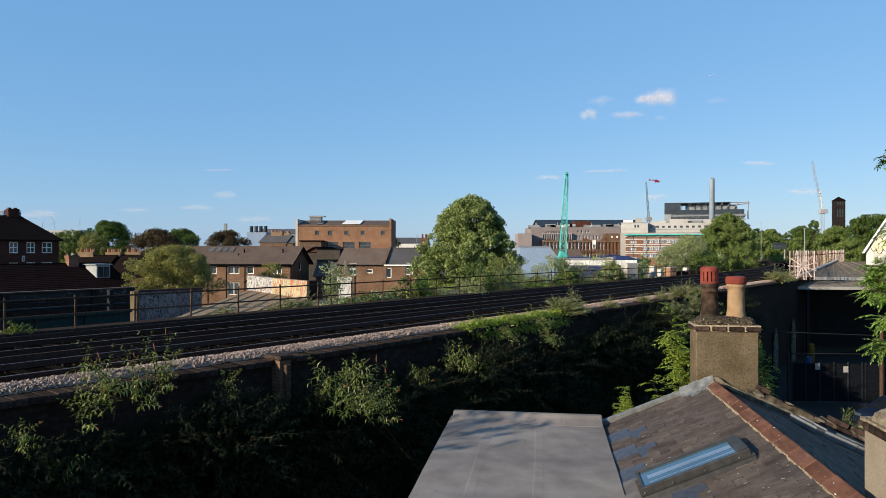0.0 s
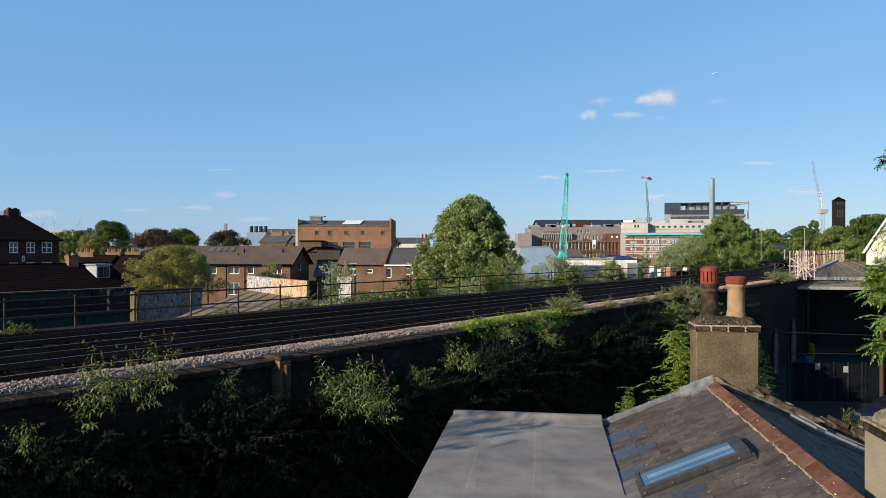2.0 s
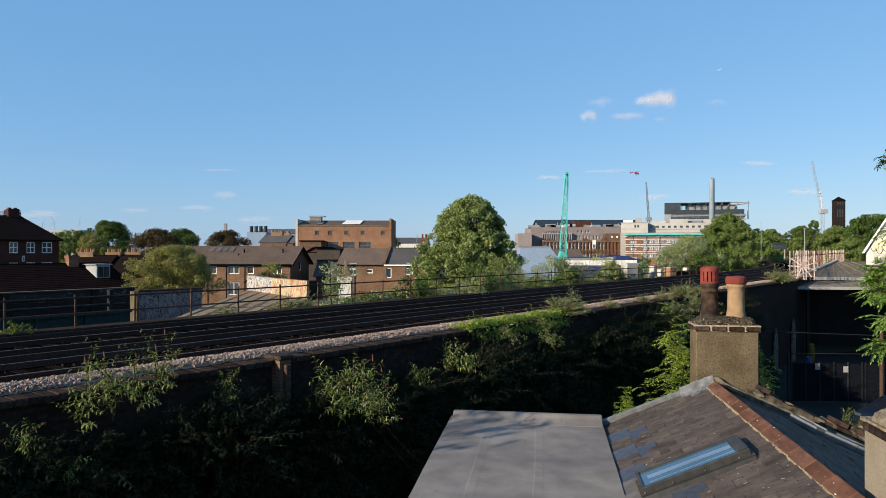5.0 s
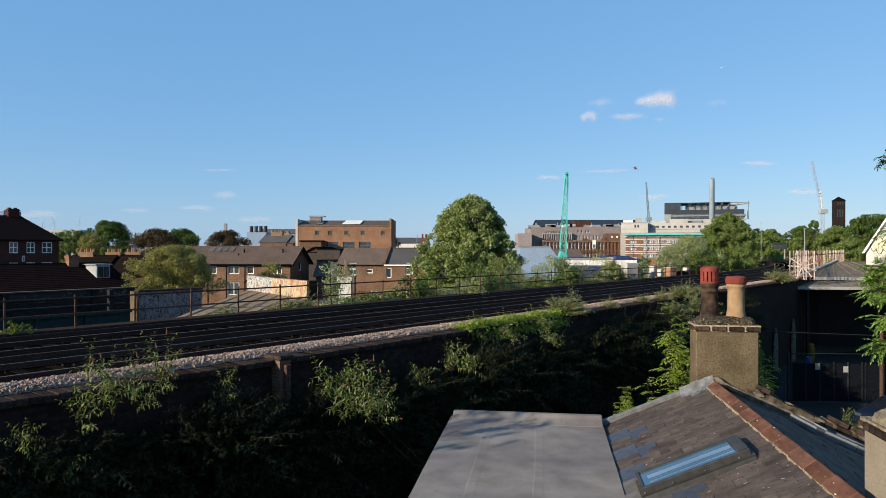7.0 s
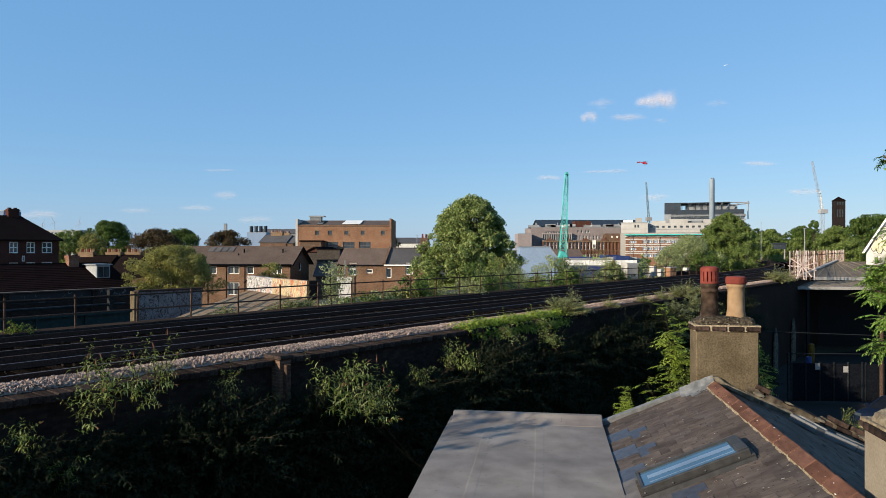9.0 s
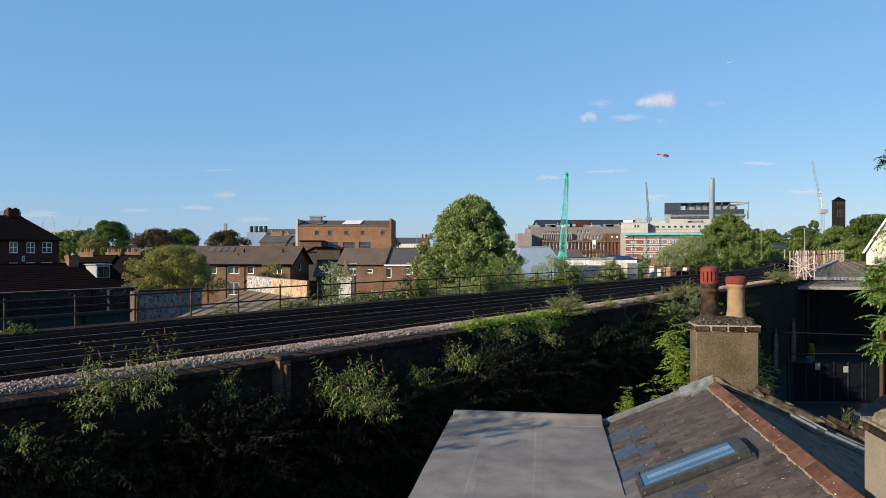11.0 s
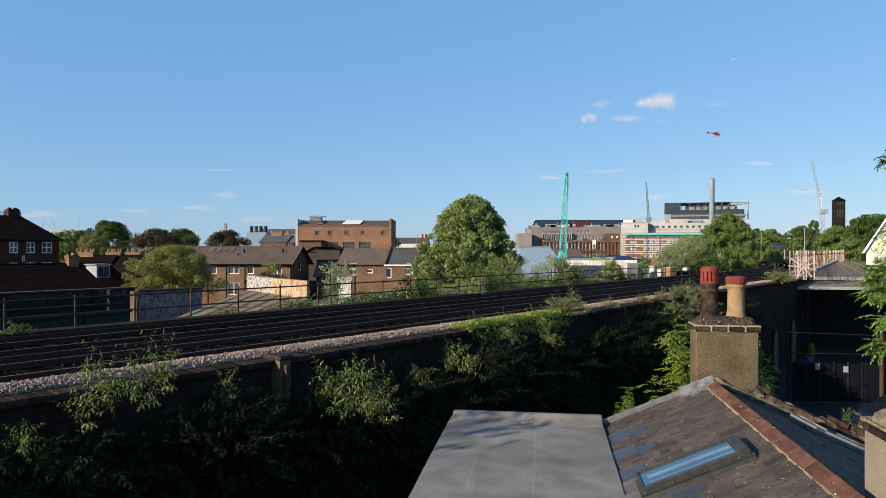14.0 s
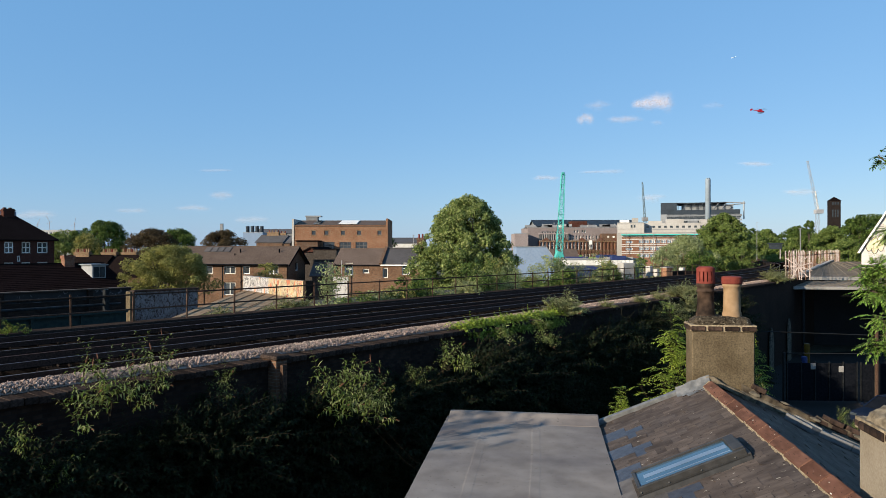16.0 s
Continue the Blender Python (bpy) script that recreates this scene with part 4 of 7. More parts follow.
def window(parent, x, z, w, h, nx, nz, m, frame_mat="white_paint", deep=0.18, bar=0.11, glass="window_glass"):
    f = Shape()
    y0, y1 = deep - 0.08, deep
    for i in range(nx + 1):
        cx = x + (w - bar) * i / nx
        f.box(cx, cx + bar, y0, y1, z, z + h)
    for j in range(nz + 1):
        cz = z + (h - bar) * j / nz
        f.box(x, x + w, y0 + 0.005, y1 - 0.005, cz, cz + bar)
    wd = f.make("window", frame_mat, parent, m=m)
    Shape().box(x, x + w, deep - 0.035, deep + 0.01, z, z + h).make("pane", glass, wd)
    return wd


def building(name, label, m, w, dp, z1, wall, roof, kind="gable", ridge=0.0, hipped=0.0, front=(), right=(), left=(), z0=0.0, over=0.3, frame_mat="white_paint", category="house", group="", glass="window_glass", deep=0.18):
    """A house: its front on y = 0 from x = 0 to w, dp deep. Openings are (x, z, w, h, panes across, panes up)."""
    hs = thing(name, label, category, m, group)
    s = Shape()
    facade(s, w, z0, z1, [o[:4] for o in front], deep)
    ml = pose(0, dp, 0, 0, 0, -90)
    mr = pose(w, 0, 0, 0, 0, 90)
    facade(s, dp, z0, z1, [o[:4] for o in left], deep, ml)
    facade(s, dp, z0, z1, [o[:4] for o in right], deep, mr)
    s.add([(0, dp, z0), (w, dp, z0), (w, dp, z1), (0, dp, z1)], [(3, 2, 1, 0)])
    if kind == "gable":
        for x in (0, w):
            s.add([(x, 0, z1), (x, dp, z1), (x, dp / 2, ridge)], [(0, 1, 2)])
    if kind == "gable_front":
        for y in (0, dp):
            s.add([(0, y, z1), (w, y, z1), (w / 2, y, ridge)], [(0, 1, 2)])
    s.make("wall", wall, hs)
    for o in front:
        window(hs, *o, Matrix(), frame_mat, deep, glass=glass)
    for o in left:
        window(hs, *o, ml, frame_mat, deep, glass=glass)
    for o in right:
        window(hs, *o, mr, frame_mat, deep, glass=glass)
    r, o = Shape(), over
    if kind == "gable":
        k = (ridge - z1) / (dp / 2) * o
        r.slab((-o, -o, z1 - k + 0.1), (w + o, -o, z1 - k + 0.1), (w + o, dp / 2, ridge + 0.1), (-o, dp / 2, ridge + 0.1), 0.12)
        r.slab((w + o, dp + o, z1 - k + 0.1), (-o, dp + o, z1 - k + 0.1), (-o, dp / 2, ridge + 0.1), (w + o, dp / 2, ridge + 0.1), 0.12)
        r.tube([(-o, dp / 2, ridge + 0.1), (w + o, dp / 2, ridge + 0.1)], 0.1, 6)
    elif kind == "gable_front":
        k = (ridge - z1) / (w / 2) * o
        r.slab((-o, dp + o, z1 - k + 0.1), (-o, -o, z1 - k + 0.1), (w / 2, -o, ridge + 0.1), (w / 2, dp + o, ridge + 0.1), 0.12)
        r.slab((w + o, -o, z1 - k + 0.1), (w + o, dp + o, z1 - k + 0.1), (w / 2, dp + o, ridge + 0.1), (w / 2, -o, ridge + 0.1), 0.12)
    elif kind == "hip":
        q = hipped or min(dp / 2, w / 2 - 0.1)
        a, bb, c, d = (-o, -o, z1), (w + o, -o, z1), (w + o, dp + o, z1), (-o, dp + o, z1)
        e, f = (q, dp / 2, ridge), (w - q, dp / 2, ridge)
        r.add([a, bb, c, d, e, f], [(0, 1, 5, 4), (1, 2, 5), (2, 3, 4, 5), (3, 0, 4), (3, 2, 1, 0)])
        r.box(-o, w + o, -o, dp + o, z1 - 0.12, z1 - 0.004)
    else:
        r.box(0.25, w - 0.25, 0.25, dp - 0.25, z1 - 0.5, z1 - 0.3)
        r.box(-0.05, w + 0.05, -0.05, 0.25, z1 + 0.003, z1 + 0.12).box(-0.05, w + 0.05, dp - 0.25, dp + 0.05, z1 + 0.003, z1 + 0.12)
        r.box(-0.05, 0.25, 0.25, dp - 0.25, z1 + 0.003, z1 + 0.12).box(w - 0.25, w + 0.05, 0.25, dp - 0.25, z1 + 0.003, z1 + 0.12)
    r.make("roof", roof, hs)
    return hs


def stack_on(parent, x, y, z0, z1, w=0.9, d=0.6, pots=3, brick="brown_brick", pot_mat="buff_clay"):
    c = Shape().box(x - w / 2, x + w / 2, y - d / 2, y + d / 2, z0, z1).box(x - w / 2 - 0.06, x + w / 2 + 0.06, y - d / 2 - 0.06, y + d / 2 + 0.06, z1 - 0.25, z1).make("chimney", brick, parent)
    for i in range(pots):
        px = x - w / 2 + w * (i + 0.5) / pots
        Shape().lathe([(0.13, z1), (0.1, z1 + 0.5), (0.13, z1 + 0.55)], 8, pose(px, y, 0)).make("pot", pot_mat if i % 3 != 1 else "red_clay", c)
    return c


# brick house with a hipped roof, in the shade
WN = [(26 - 1.95, 1.2), (26 - 3.65, 0.95), (26 - 5.5, 0.95), (26 - 8.6, 1.2), (26 - 11.2, 1.2)]
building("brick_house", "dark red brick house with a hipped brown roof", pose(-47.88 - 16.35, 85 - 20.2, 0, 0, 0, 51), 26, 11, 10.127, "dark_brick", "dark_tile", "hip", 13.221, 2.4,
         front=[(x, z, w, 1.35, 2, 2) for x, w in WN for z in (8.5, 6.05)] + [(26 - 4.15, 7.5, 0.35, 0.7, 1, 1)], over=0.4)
hc = Shape().box(-0.62, 0.62, -0.5, 0.5, 12.790, 14.05).box(-0.7, 0.7, -0.58, 0.58, 13.75, 13.9).box(-0.5, -0.2, -0.2, 0.2, 14.05, 14.2).box(0.15, 0.45, -0.2, 0.2, 14.05, 14.2).make("chimney", "dark_brick", None)
hc.parent = bpy.data.objects["brick_house"]
hc.matrix_basis = pose(22.7, 5.5, 0)

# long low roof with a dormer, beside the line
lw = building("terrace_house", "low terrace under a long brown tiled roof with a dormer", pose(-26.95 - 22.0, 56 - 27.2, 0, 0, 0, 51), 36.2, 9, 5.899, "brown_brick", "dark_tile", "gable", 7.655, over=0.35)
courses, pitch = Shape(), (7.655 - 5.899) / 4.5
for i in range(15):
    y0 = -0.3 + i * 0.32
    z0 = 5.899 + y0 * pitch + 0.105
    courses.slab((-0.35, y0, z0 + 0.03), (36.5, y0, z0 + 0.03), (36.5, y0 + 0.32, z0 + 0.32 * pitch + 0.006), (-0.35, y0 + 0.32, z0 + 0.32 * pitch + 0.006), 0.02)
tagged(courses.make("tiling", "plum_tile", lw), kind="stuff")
stack_on(lw, 33.4, 4.2, 6.217, 8.45, 0.8, 0.7, 0, "red_brick")
dm = Shape().box(34.2, 35.3, 1.5, 3.6, 6.402, 7.655).make("dormer", "grey_panel", lw, "white boarded dormer")
Shape().box(34.05, 35.45, 1.35, 3.8, 7.655, 7.748).make("dormer_roof", "grey_panel", dm)
for x in (34.3, 34.78):
    Shape().box(x, x + 0.42, 1.44, 1.52, 6.681, 7.516).make("pane", "window_glass", dm)
    
# girder bridge parapet and pipes behind the railing
gb = thing("girder_parapet", "dark green riveted girder beside the viaduct", "girder", LINE)
Shape().box(-4, 12, 24.2, 24.3, 4.6, 6.74).box(-4, 12, 24.05, 24.45, 6.74, 6.8).box(-4, 12, 24.05, 24.45, 4.55, 4.6).make("web", "green_steel", gb)
for i in range(9):
    Shape().box(-2 + i * 1.55, -1.93 + i * 1.55, 24.1, 24.4, 4.6, 6.74).make("stiffener", "green_steel", gb)
for z in (7.02, 7.3):
    Shape().tube([(-4, 24.6, z), (12, 24.6, z)], 0.05, 8).make("pipe", "dark_steel", gb)
for i in range(5):
    Shape().box(-3 + i * 3.6, -2.85 + i * 3.6, 24.5, 24.7, 4.6, 7.55).make("post", "dark_steel", gb)
bw = thing("boundary_wall", "dark boundary wall sprayed with pale graffiti tags", "wall", LINE)
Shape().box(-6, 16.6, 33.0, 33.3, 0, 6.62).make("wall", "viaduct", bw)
Shape().box(-6, 16.6, 33.0, 33.3, 6.622, 7.08).make("fascia_board", "tags_dark", bw)
Shape().box(-6, 16.7, 32.9, 33.4, 7.083, 7.13).make("coping", "brown_tile", bw)
for i in range(6):
    Shape().box(-4 + i * 3.7, -3.8 + i * 3.7, 32.8, 32.99, 0, 7.08).make("pilaster", "viaduct", bw)

# white-painted wall with a pier
ww = thing("painted_wall", "flaking white-painted brick wall with a stone pier", "wall", pose(-12.924, 29, 0, 0, 0, 46))
Shape().box(0, 2.8, 0, 0.35, 5.2, 7.174).make("wall", "white_brick", ww)
Shape().box(-0.05, 2.85, -0.06, 0.41, 7.174, 7.246).make("coping", "coping", ww, bevel=0.01)
Shape().box(-0.22, -0.003, -0.05, 0.4, 5.0, 7.198).make("pier", "render_coat", ww, bevel=0.01)
Shape().box(-0.2, 2.5, 0.02, 0.33, 0, 5.2).make("footing", "brown_brick", ww)

# tan deck of the old branch with its painted parapet
dk = thing("disused_deck", "tan weathered deck of a disused branch line", "deck", kind="structure")
Shape().slab((-10.023, 25.3, 6.42), (-7.023, 28.5, 6.35), (-8.018, 40.5, 6.05), (-14.247, 50, 6.0), 0.3).make("deck_slab", "tan_deck", dk)
for i in range(6):
    t = (i + 0.5) / 6
    a = Vector((-10.023, 25.3, 6.43)).lerp(Vector((-7.023, 28.5, 6.36)), t)
    c = Vector((-14.247, 50, 6.01)).lerp(Vector((-8.018, 40.5, 6.06)), t)
    Shape().tube([a, a.lerp(c, 0.5), c], 0.018, 6).make("deck_rib", "tan_deck", dk)
Shape().box(-13.0, -10.2, 29, 44, 0, 5.7).make("deck_pier", "viaduct", dk)
gw = thing("graffiti_wall", "parapet wall covered in orange and white graffiti", "wall", pose(-14.371, 50, 0, 0, 0, -57.2))
Shape().prism([(0, 5.2), (5.6, 5.2), (5.6, 7.062), (0, 7.053)], 0, 0.4).make("wall", "tags_pale", gw)
Shape().prism([(5.603, 5.2), (11.9, 5.2), (11.9, 7.111), (5.603, 7.062)], 0, 0.4).make("wall", "tags_wall", gw)
Shape().box(11.85, 12.25, -0.05, 0.45, 0, 7.145).make("pier", "viaduct", gw)
Shape().box(0, 11.8, 0.05, 0.35, 0, 5.2).make("footing", "viaduct", gw)

# gabled brick house
gh = building("gabled_brick_house", "orange-brown brick house with a long brown tiled roof", pose(-19.010 - 14.87, 85 + 1.96, 0, 0, 0, -7.5), 15, 7, 7.169, "weathered_brick", "brown_tile", "gable", 9.219,
              front=[(15 - 10.6, 5.85, 0.9, 1.0, 1, 1), (15 - 8.2, 5.85, 1.5, 1.0, 2, 1), (15 - 5.7, 5.85, 0.9, 1.0, 1, 1), (15 - 2.4, 5.85, 1.3, 1.0, 2, 1), (15 - 8.2, 3.2, 1.5, 1.6, 2, 1), (15 - 3.5, 3.2, 1.5, 1.4, 2, 1)],
              right=[(3.1, 6.2, 1.1, 1.2, 1, 1)], over=0.45)
for x in (3.0, 3.9, 4.8, 5.7):
    Shape().slab((x, 2.2, 8.430 + 0.25), (x + 0.75, 2.2, 8.430 + 0.25), (x + 0.75, 3.3, 9.072 + 0.2), (x, 3.3, 9.072 + 0.2), 0.1).make("rooflight", "grey_tile", gh)
Shape().box(-0.3, 15.3, -0.62, -0.5, 7.0, 7.12).make("gutter", "black_paint", gh)
Shape().box(-0.3, 15.3, -0.49, -0.45, 6.95, 7.12).make("fascia", "black_paint", gh)
for sg, (a_, c_) in enumerate((((-0.5, 6.95), (3.5, 9.2)), ((3.5, 9.2), (7.5, 6.95)))):
    Shape().prism([(a_[0], a_[1] - 0.12), (c_[0], c_[1] - 0.12), (c_[0], c_[1] + 0.1), (a_[0], a_[1] + 0.1)], -0.51, -0.46, pose(15, 0, 0, 0, 0, 90)).make("bargeboard", "black_paint", gh)
for x_ in (4.1, 6.55, 9.0, 12.2):
    Shape().box(x_, x_ + 0.08, -0.06, -0.003, 0, 6.95).make("soil_pipe", "black_paint", gh)
Shape().tube([(9.0, -0.06, 4.8), (9.6, -0.4, 5.25), (11.3, -0.4, 5.45)], 0.05, 6).make("branch_pipe", "black_paint", gh)
for x_ in (1.2, 8.0, 13.2):
    Shape().tube([(x_, 2.2, 8.3), (x_, 2.2, 9.0)], 0.09, 6).make("flue_pipe", "black_paint", gh)
Shape().tube([(15.05, -0.06, 0), (15.05, -0.06, 7.169)], 0.05, 6).make("downpipe", "black_paint", gh)
Shape().tube([(7.5, 1.6, 7.733), (7.5, 1.6, 8.437)], 0.07, 6).make("vent_pipe", "black_paint", gh)

# gap houses
building("rendered_house", "tan rendered back wall between brick houses, shade put into its colour", pose(-19.714, 100, 0, 0, 0, -8), 6.2, 8, 8.420, "shaded_render", "dark_tile", "flat", category="house")
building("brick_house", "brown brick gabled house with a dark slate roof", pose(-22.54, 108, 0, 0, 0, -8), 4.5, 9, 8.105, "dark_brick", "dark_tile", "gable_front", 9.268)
building("rendered_house", "grey-brown rendered house wall", pose(-16.994, 92, 0, 0, 0, -8), 3.2, 6, 8.848, "shaded_render", "dark_tile", "flat")

building("lean_to", "dark lean-to roof in the shade between the houses", pose(-16.431, 88, 0, 0, 0, -8), 3.2, 3, 5.685, "shaded_render", "grey_tile", "gable", 7.054, category="shed")

# pair of brick cottages
c1 = building("brick_cottage", "brown brick cottage with a lichened slate roof", pose(-13.081, 84.5, 0, 0, 0, -7), 6.0, 7, 7.052, "weathered_brick", "brown_tile", "gable", 8.928,
              front=[(1.4, 5.75, 1.0, 1.55, 1, 2), (3.65, 6.0, 0.8, 0.55, 1, 1)], over=0.12)
c2 = building("brick_cottage", "brown brick cottage with a dark slate roof", pose(-7.167, 83.75, 0, 0, 0, -7), 4.8, 7, 7.052, "weathered_brick", "grey_tile", "gable", 9.000,
              front=[(0.2, 5.45, 0.65, 1.25, 1, 1), (2.6, 5.85, 0.95, 1.5, 1, 2)], over=0.12)
stack_on(c2, 4.4, 3.5, 8.288, 10.353, 0.9, 0.8, 2, "brown_brick", "red_clay")
Shape().slab((-0.2, -0.3, 7.052 + 0.25), (0.15, -0.3, 7.052 + 0.25), (0.15, 3.5, 9.142 + 0.2), (-0.2, 3.5, 9.142 + 0.2), 0.35).make("party_parapet", "brown_brick", c2)

Shape().box(-0.05, 4.85, -0.2, -0.08, 6.947, 7.087).make("gutter", "white_paint", c2)
Shape().box(-0.05, 6.0, -0.2, -0.08, 6.947, 7.052).make("gutter", "black_paint", c1)
Shape().tube([(0.35, -0.12, 0), (0.35, -0.12, 6.982), (0.1, -0.12, 7.191)], 0.05, 6).make("downpipe", "black_paint", c1)
lwl = thing("garden_wall", "low white-painted garden wall behind the railing", "wall", pose(-12.147, 78, 0, 0, 0, -7))
Shape().box(0, 1.8, 0, 0.25, 0, 5.834).make("wall", "tags_white", lwl)
fnp = thing("vent_pipe_pole", "grey soil pipe rising beside the cottage", "pipe", pose(-11.966, 83.5, 0))
Shape().tube([(0, 0, 0), (0, 0, 7.617)], 0.07, 6).make("pipe", "crane_grey", fnp)

# large brick building with square windows
bb = building("brick_warehouse", "large orange brick building with a row of small square windows", pose(-32.06, 150, 0, 0, 0, 0), 20.4, 14, 14.218, "orange_brick", "brown_tile", "gable", 15.372,
              front=[(x, 12.106, 0.9, 0.9, 1, 1) for x in (3.95, 6.75, 10.4, 13.95, 18.4)] + [(x, 9.000, 2.6, 1.55, 3, 2) for x in (6.4, 10.05, 13.6)], over=0.05, frame_mat="grey_tile", category="warehouse")
for x_, w_, z_, h_ in [(x, 0.9, 12.106, 0.9) for x in (3.95, 6.75, 10.4, 13.95, 18.4)]:
    Shape().box(x_ - 0.18, x_ + w_ + 0.18, -0.06, -0.004, z_ - 0.18, z_ - 0.01).box(x_ - 0.18, x_ + w_ + 0.18, -0.06, -0.004, z_ + h_ + 0.01, z_ + h_ + 0.2).make("window_surround", "stock_brick", bb)
Shape().box(0, 20.3, -0.08, -0.004, 13.9, 14.1).make("eaves_course", "brown_brick", bb)
Shape().box(1.5, 6.0, -4, -0.1, 0, 10.6).make("stair_block", "brown_brick", bb, "brown brick stair block")
Shape().box(1.3, 6.2, -4.2, 0.0, 10.6, 10.85).make("stair_roof", "dark_tile", bb)
Shape().box(-0.35, 0.12, -0.1, 14, 0, 15.585).make("gable_quoin", "cream_panel", bb)
Shape().box(20.3, 20.7, -0.1, 14.1, 0, 15.709).make("gable_wall", "orange_brick", bb)
Shape().slab((9.8, 0.5, 14.343 + 0.25), (13.8, 0.5, 14.343 + 0.25), (13.8, 6.6, 15.267 + 0.3), (9.8, 6.6, 15.267 + 0.3), 0.1).make("roof_panel", "white_paint", bb, "pale translucent roof panel")
Shape().slab((4.2, 0.5, 14.343 + 0.25), (5.5, 0.5, 14.343 + 0.25), (5.5, 6.6, 15.267 + 0.3), (4.2, 6.6, 15.267 + 0.3), 0.1).make("rooflight", "window_glass", bb)
pl = Shape().box(1.2, 3.8, 8, 10, 14.497, 16.460).make("plant_room", "grey_panel", bb)
Shape().box(1.0, 4.6, 7.8, 10.2, 16.460, 16.722).make("plant_roof", "grey_panel", pl)

# terraces and plant on the skyline
for px_, w_, lab in ((-55.67 + 1.3, 3.0, "brown"), (-51.45 + 1.3, 2.6, "brown"), (-48.38 + 1.3, 2.4, "brown")):
    t = building("terraced_house", "brown brick terraced house with a row of chimney pots", pose(px_ - 3.5, 102, 0, 0, 0, -8), 7, 8, 5.024, "brown_brick", "dark_tile", "gable", 7.923, group="terrace behind the trees")
    stack_on(t, 2.2, 4, 6.515, 8.503, 2.5, 0.7, 7, "stock_brick")
for x_, h_ in ((-44.22, 11.957), (-42.33, 11.754)):
    t = building("terraced_house", "brick terraced house with many clay chimney pots", pose(x_ - 3, 176, 0, 0, 0, -8), 7, 8, h_ - 1.2, "brown_brick", "grey_tile", "gable", h_ + 0.6, group="terrace behind the warehouse")
    stack_on(t, 3, 4, h_ - 0.5, h_ + 1.4, 3.2, 0.8, 8, "stock_brick")
pb_ = building("plant_building", "pale blue-grey building with four round roof vents", pose(-66.11, 230, 0), 6.5, 10, 14.525, "blue_panel", "grey_panel", "flat", category="building")
for i in range(4):
    Shape().lathe([(0.62, 0), (0.62, 2.2), (0.7, 2.25)], 12, pose(0.7 + i * 1.6, 3, 14.525)).make("roof_vent", "dark_panel", pb_)
building("office_block", "long grey office block with a pitched slate roof", pose(-70.86, 260, 0), 15, 14, 15.030, "grey_panel", "grey_tile", "gable", 16.654, category="building")
building("brick_tower", "narrow dark brick vent tower", pose(-64.28, 200, 0), 0.8, 0.8, 16.289, "grey_panel", "dark_tile", "flat", category="tower")
building("white_building", "low white building behind the cottages", pose(-13.220, 190, 0), 9, 10, 10.731, "white_paint", "grey_tile", "gable", 12.069, category="building")
building("office_block", "white and blue glass office block on the skyline", pose(-161.82, 240, 0), 7.2, 10, 22.52, "blue_panel", "grey_panel", "flat", category="building")
building("office_block", "long white modern block on the skyline", pose(-136.41, 230, 0), 14, 10, 15.287, "grey_panel", "grey_panel", "flat", front=[(i * 1.3 + 0.2, 13.953, 0.9, 0.8, 1, 1) for i in range(10)], category="building")

for x_, d_, z_, lean in ((-235.0, 400, 27.0, 1.5), (-228.0, 400, 28.5, -2.0), (-213.5, 400, 27.5, 0.8)):
    mk = thing("tower_crane", "thin reddish tower crane far off on the skyline", "crane", pose(x_, d_, 0), "far cranes")
    Shape().tube([(0, 0, 0), (0, 0, z_ - 3)], 0.1, 4).make("mast", "fence_pale", mk)
    Shape().tube([(0, 0, z_ - 4), (lean, 0, z_)], 0.08, 4).tube([(-2.2, 0, z_ - 5), (1.6, 0, z_ - 3.4)], 0.08, 4).make("jib", "fence_pale", mk)

# pale blue gable building
pbx = thing("blue_building", "plain pale blue rendered building with a sloping roof edge", "building", pose(11.265, 100, 0, 0, 0, -4))
Shape().prism([(0, 0), (5.5, 0), (5.5, 7.592), (4.3, 9.331), (0, 9.331)], 0, 12).make("wall", "blue_panel", pbx)
Shape().slab((-0.1, -0.1, 9.414), (4.35, -0.1, 9.414), (4.35, 12.1, 9.414), (-0.1, 12.1, 9.414), 0.12).make("roof", "grey_panel", pbx)
Shape().slab((4.35, -0.1, 9.414), (5.6, -0.1, 7.633), (5.6, 12.1, 7.633), (4.35, 12.1, 9.414), 0.12).make("roof_slope", "grey_panel", pbx)
Shape().tube([(5.0, -0.08, 0), (5.0, -0.08, 7.923)], 0.06, 6).make("downpipe", "blue_panel", pbx)


# hospital-like complex
def row_of(x0, x1, n, z, w, h, nx=1, nz=1):
    return [(x0 + (x1 - x0) * i / max(1, n - 1), z, w, h, nx, nz) for i in range(n)]


D = 260
HX = 33.60
building("hospital_block", "long brick and pink-panelled hospital block with tall windows", pose(HX, D, 0), 68.06 - HX, 20, 17.184, "pink_panel", "grey_panel", "flat",
         front=row_of(5.4, 13.4, 9, 13.092, 0.75, 2.6, 1, 2) + row_of(14.6, 28.6, 12, 12.661, 0.6, 1.5, 1, 2) + [(x, 15.246, 0.7, 0.9, 1, 1) for x in (17.6, 18.9, 20.6, 21.6)], category="building", deep=0.4)
vw = building("hospital_wing", "red-brown brick lower storeys with tall white windows", pose(HX + 4, D - 2.5, 0), 69.13 - HX - 4, 2.2, 12.230, "victorian_brick", "cream_panel", "flat",
         front=row_of(0.6, 29.3, 22, 8.785, 0.75, 3.0, 1, 2) + row_of(0.6, 29.3, 22, 4.477, 0.75, 2.6, 1, 2), category="building", glass="window_glass", deep=0.3)
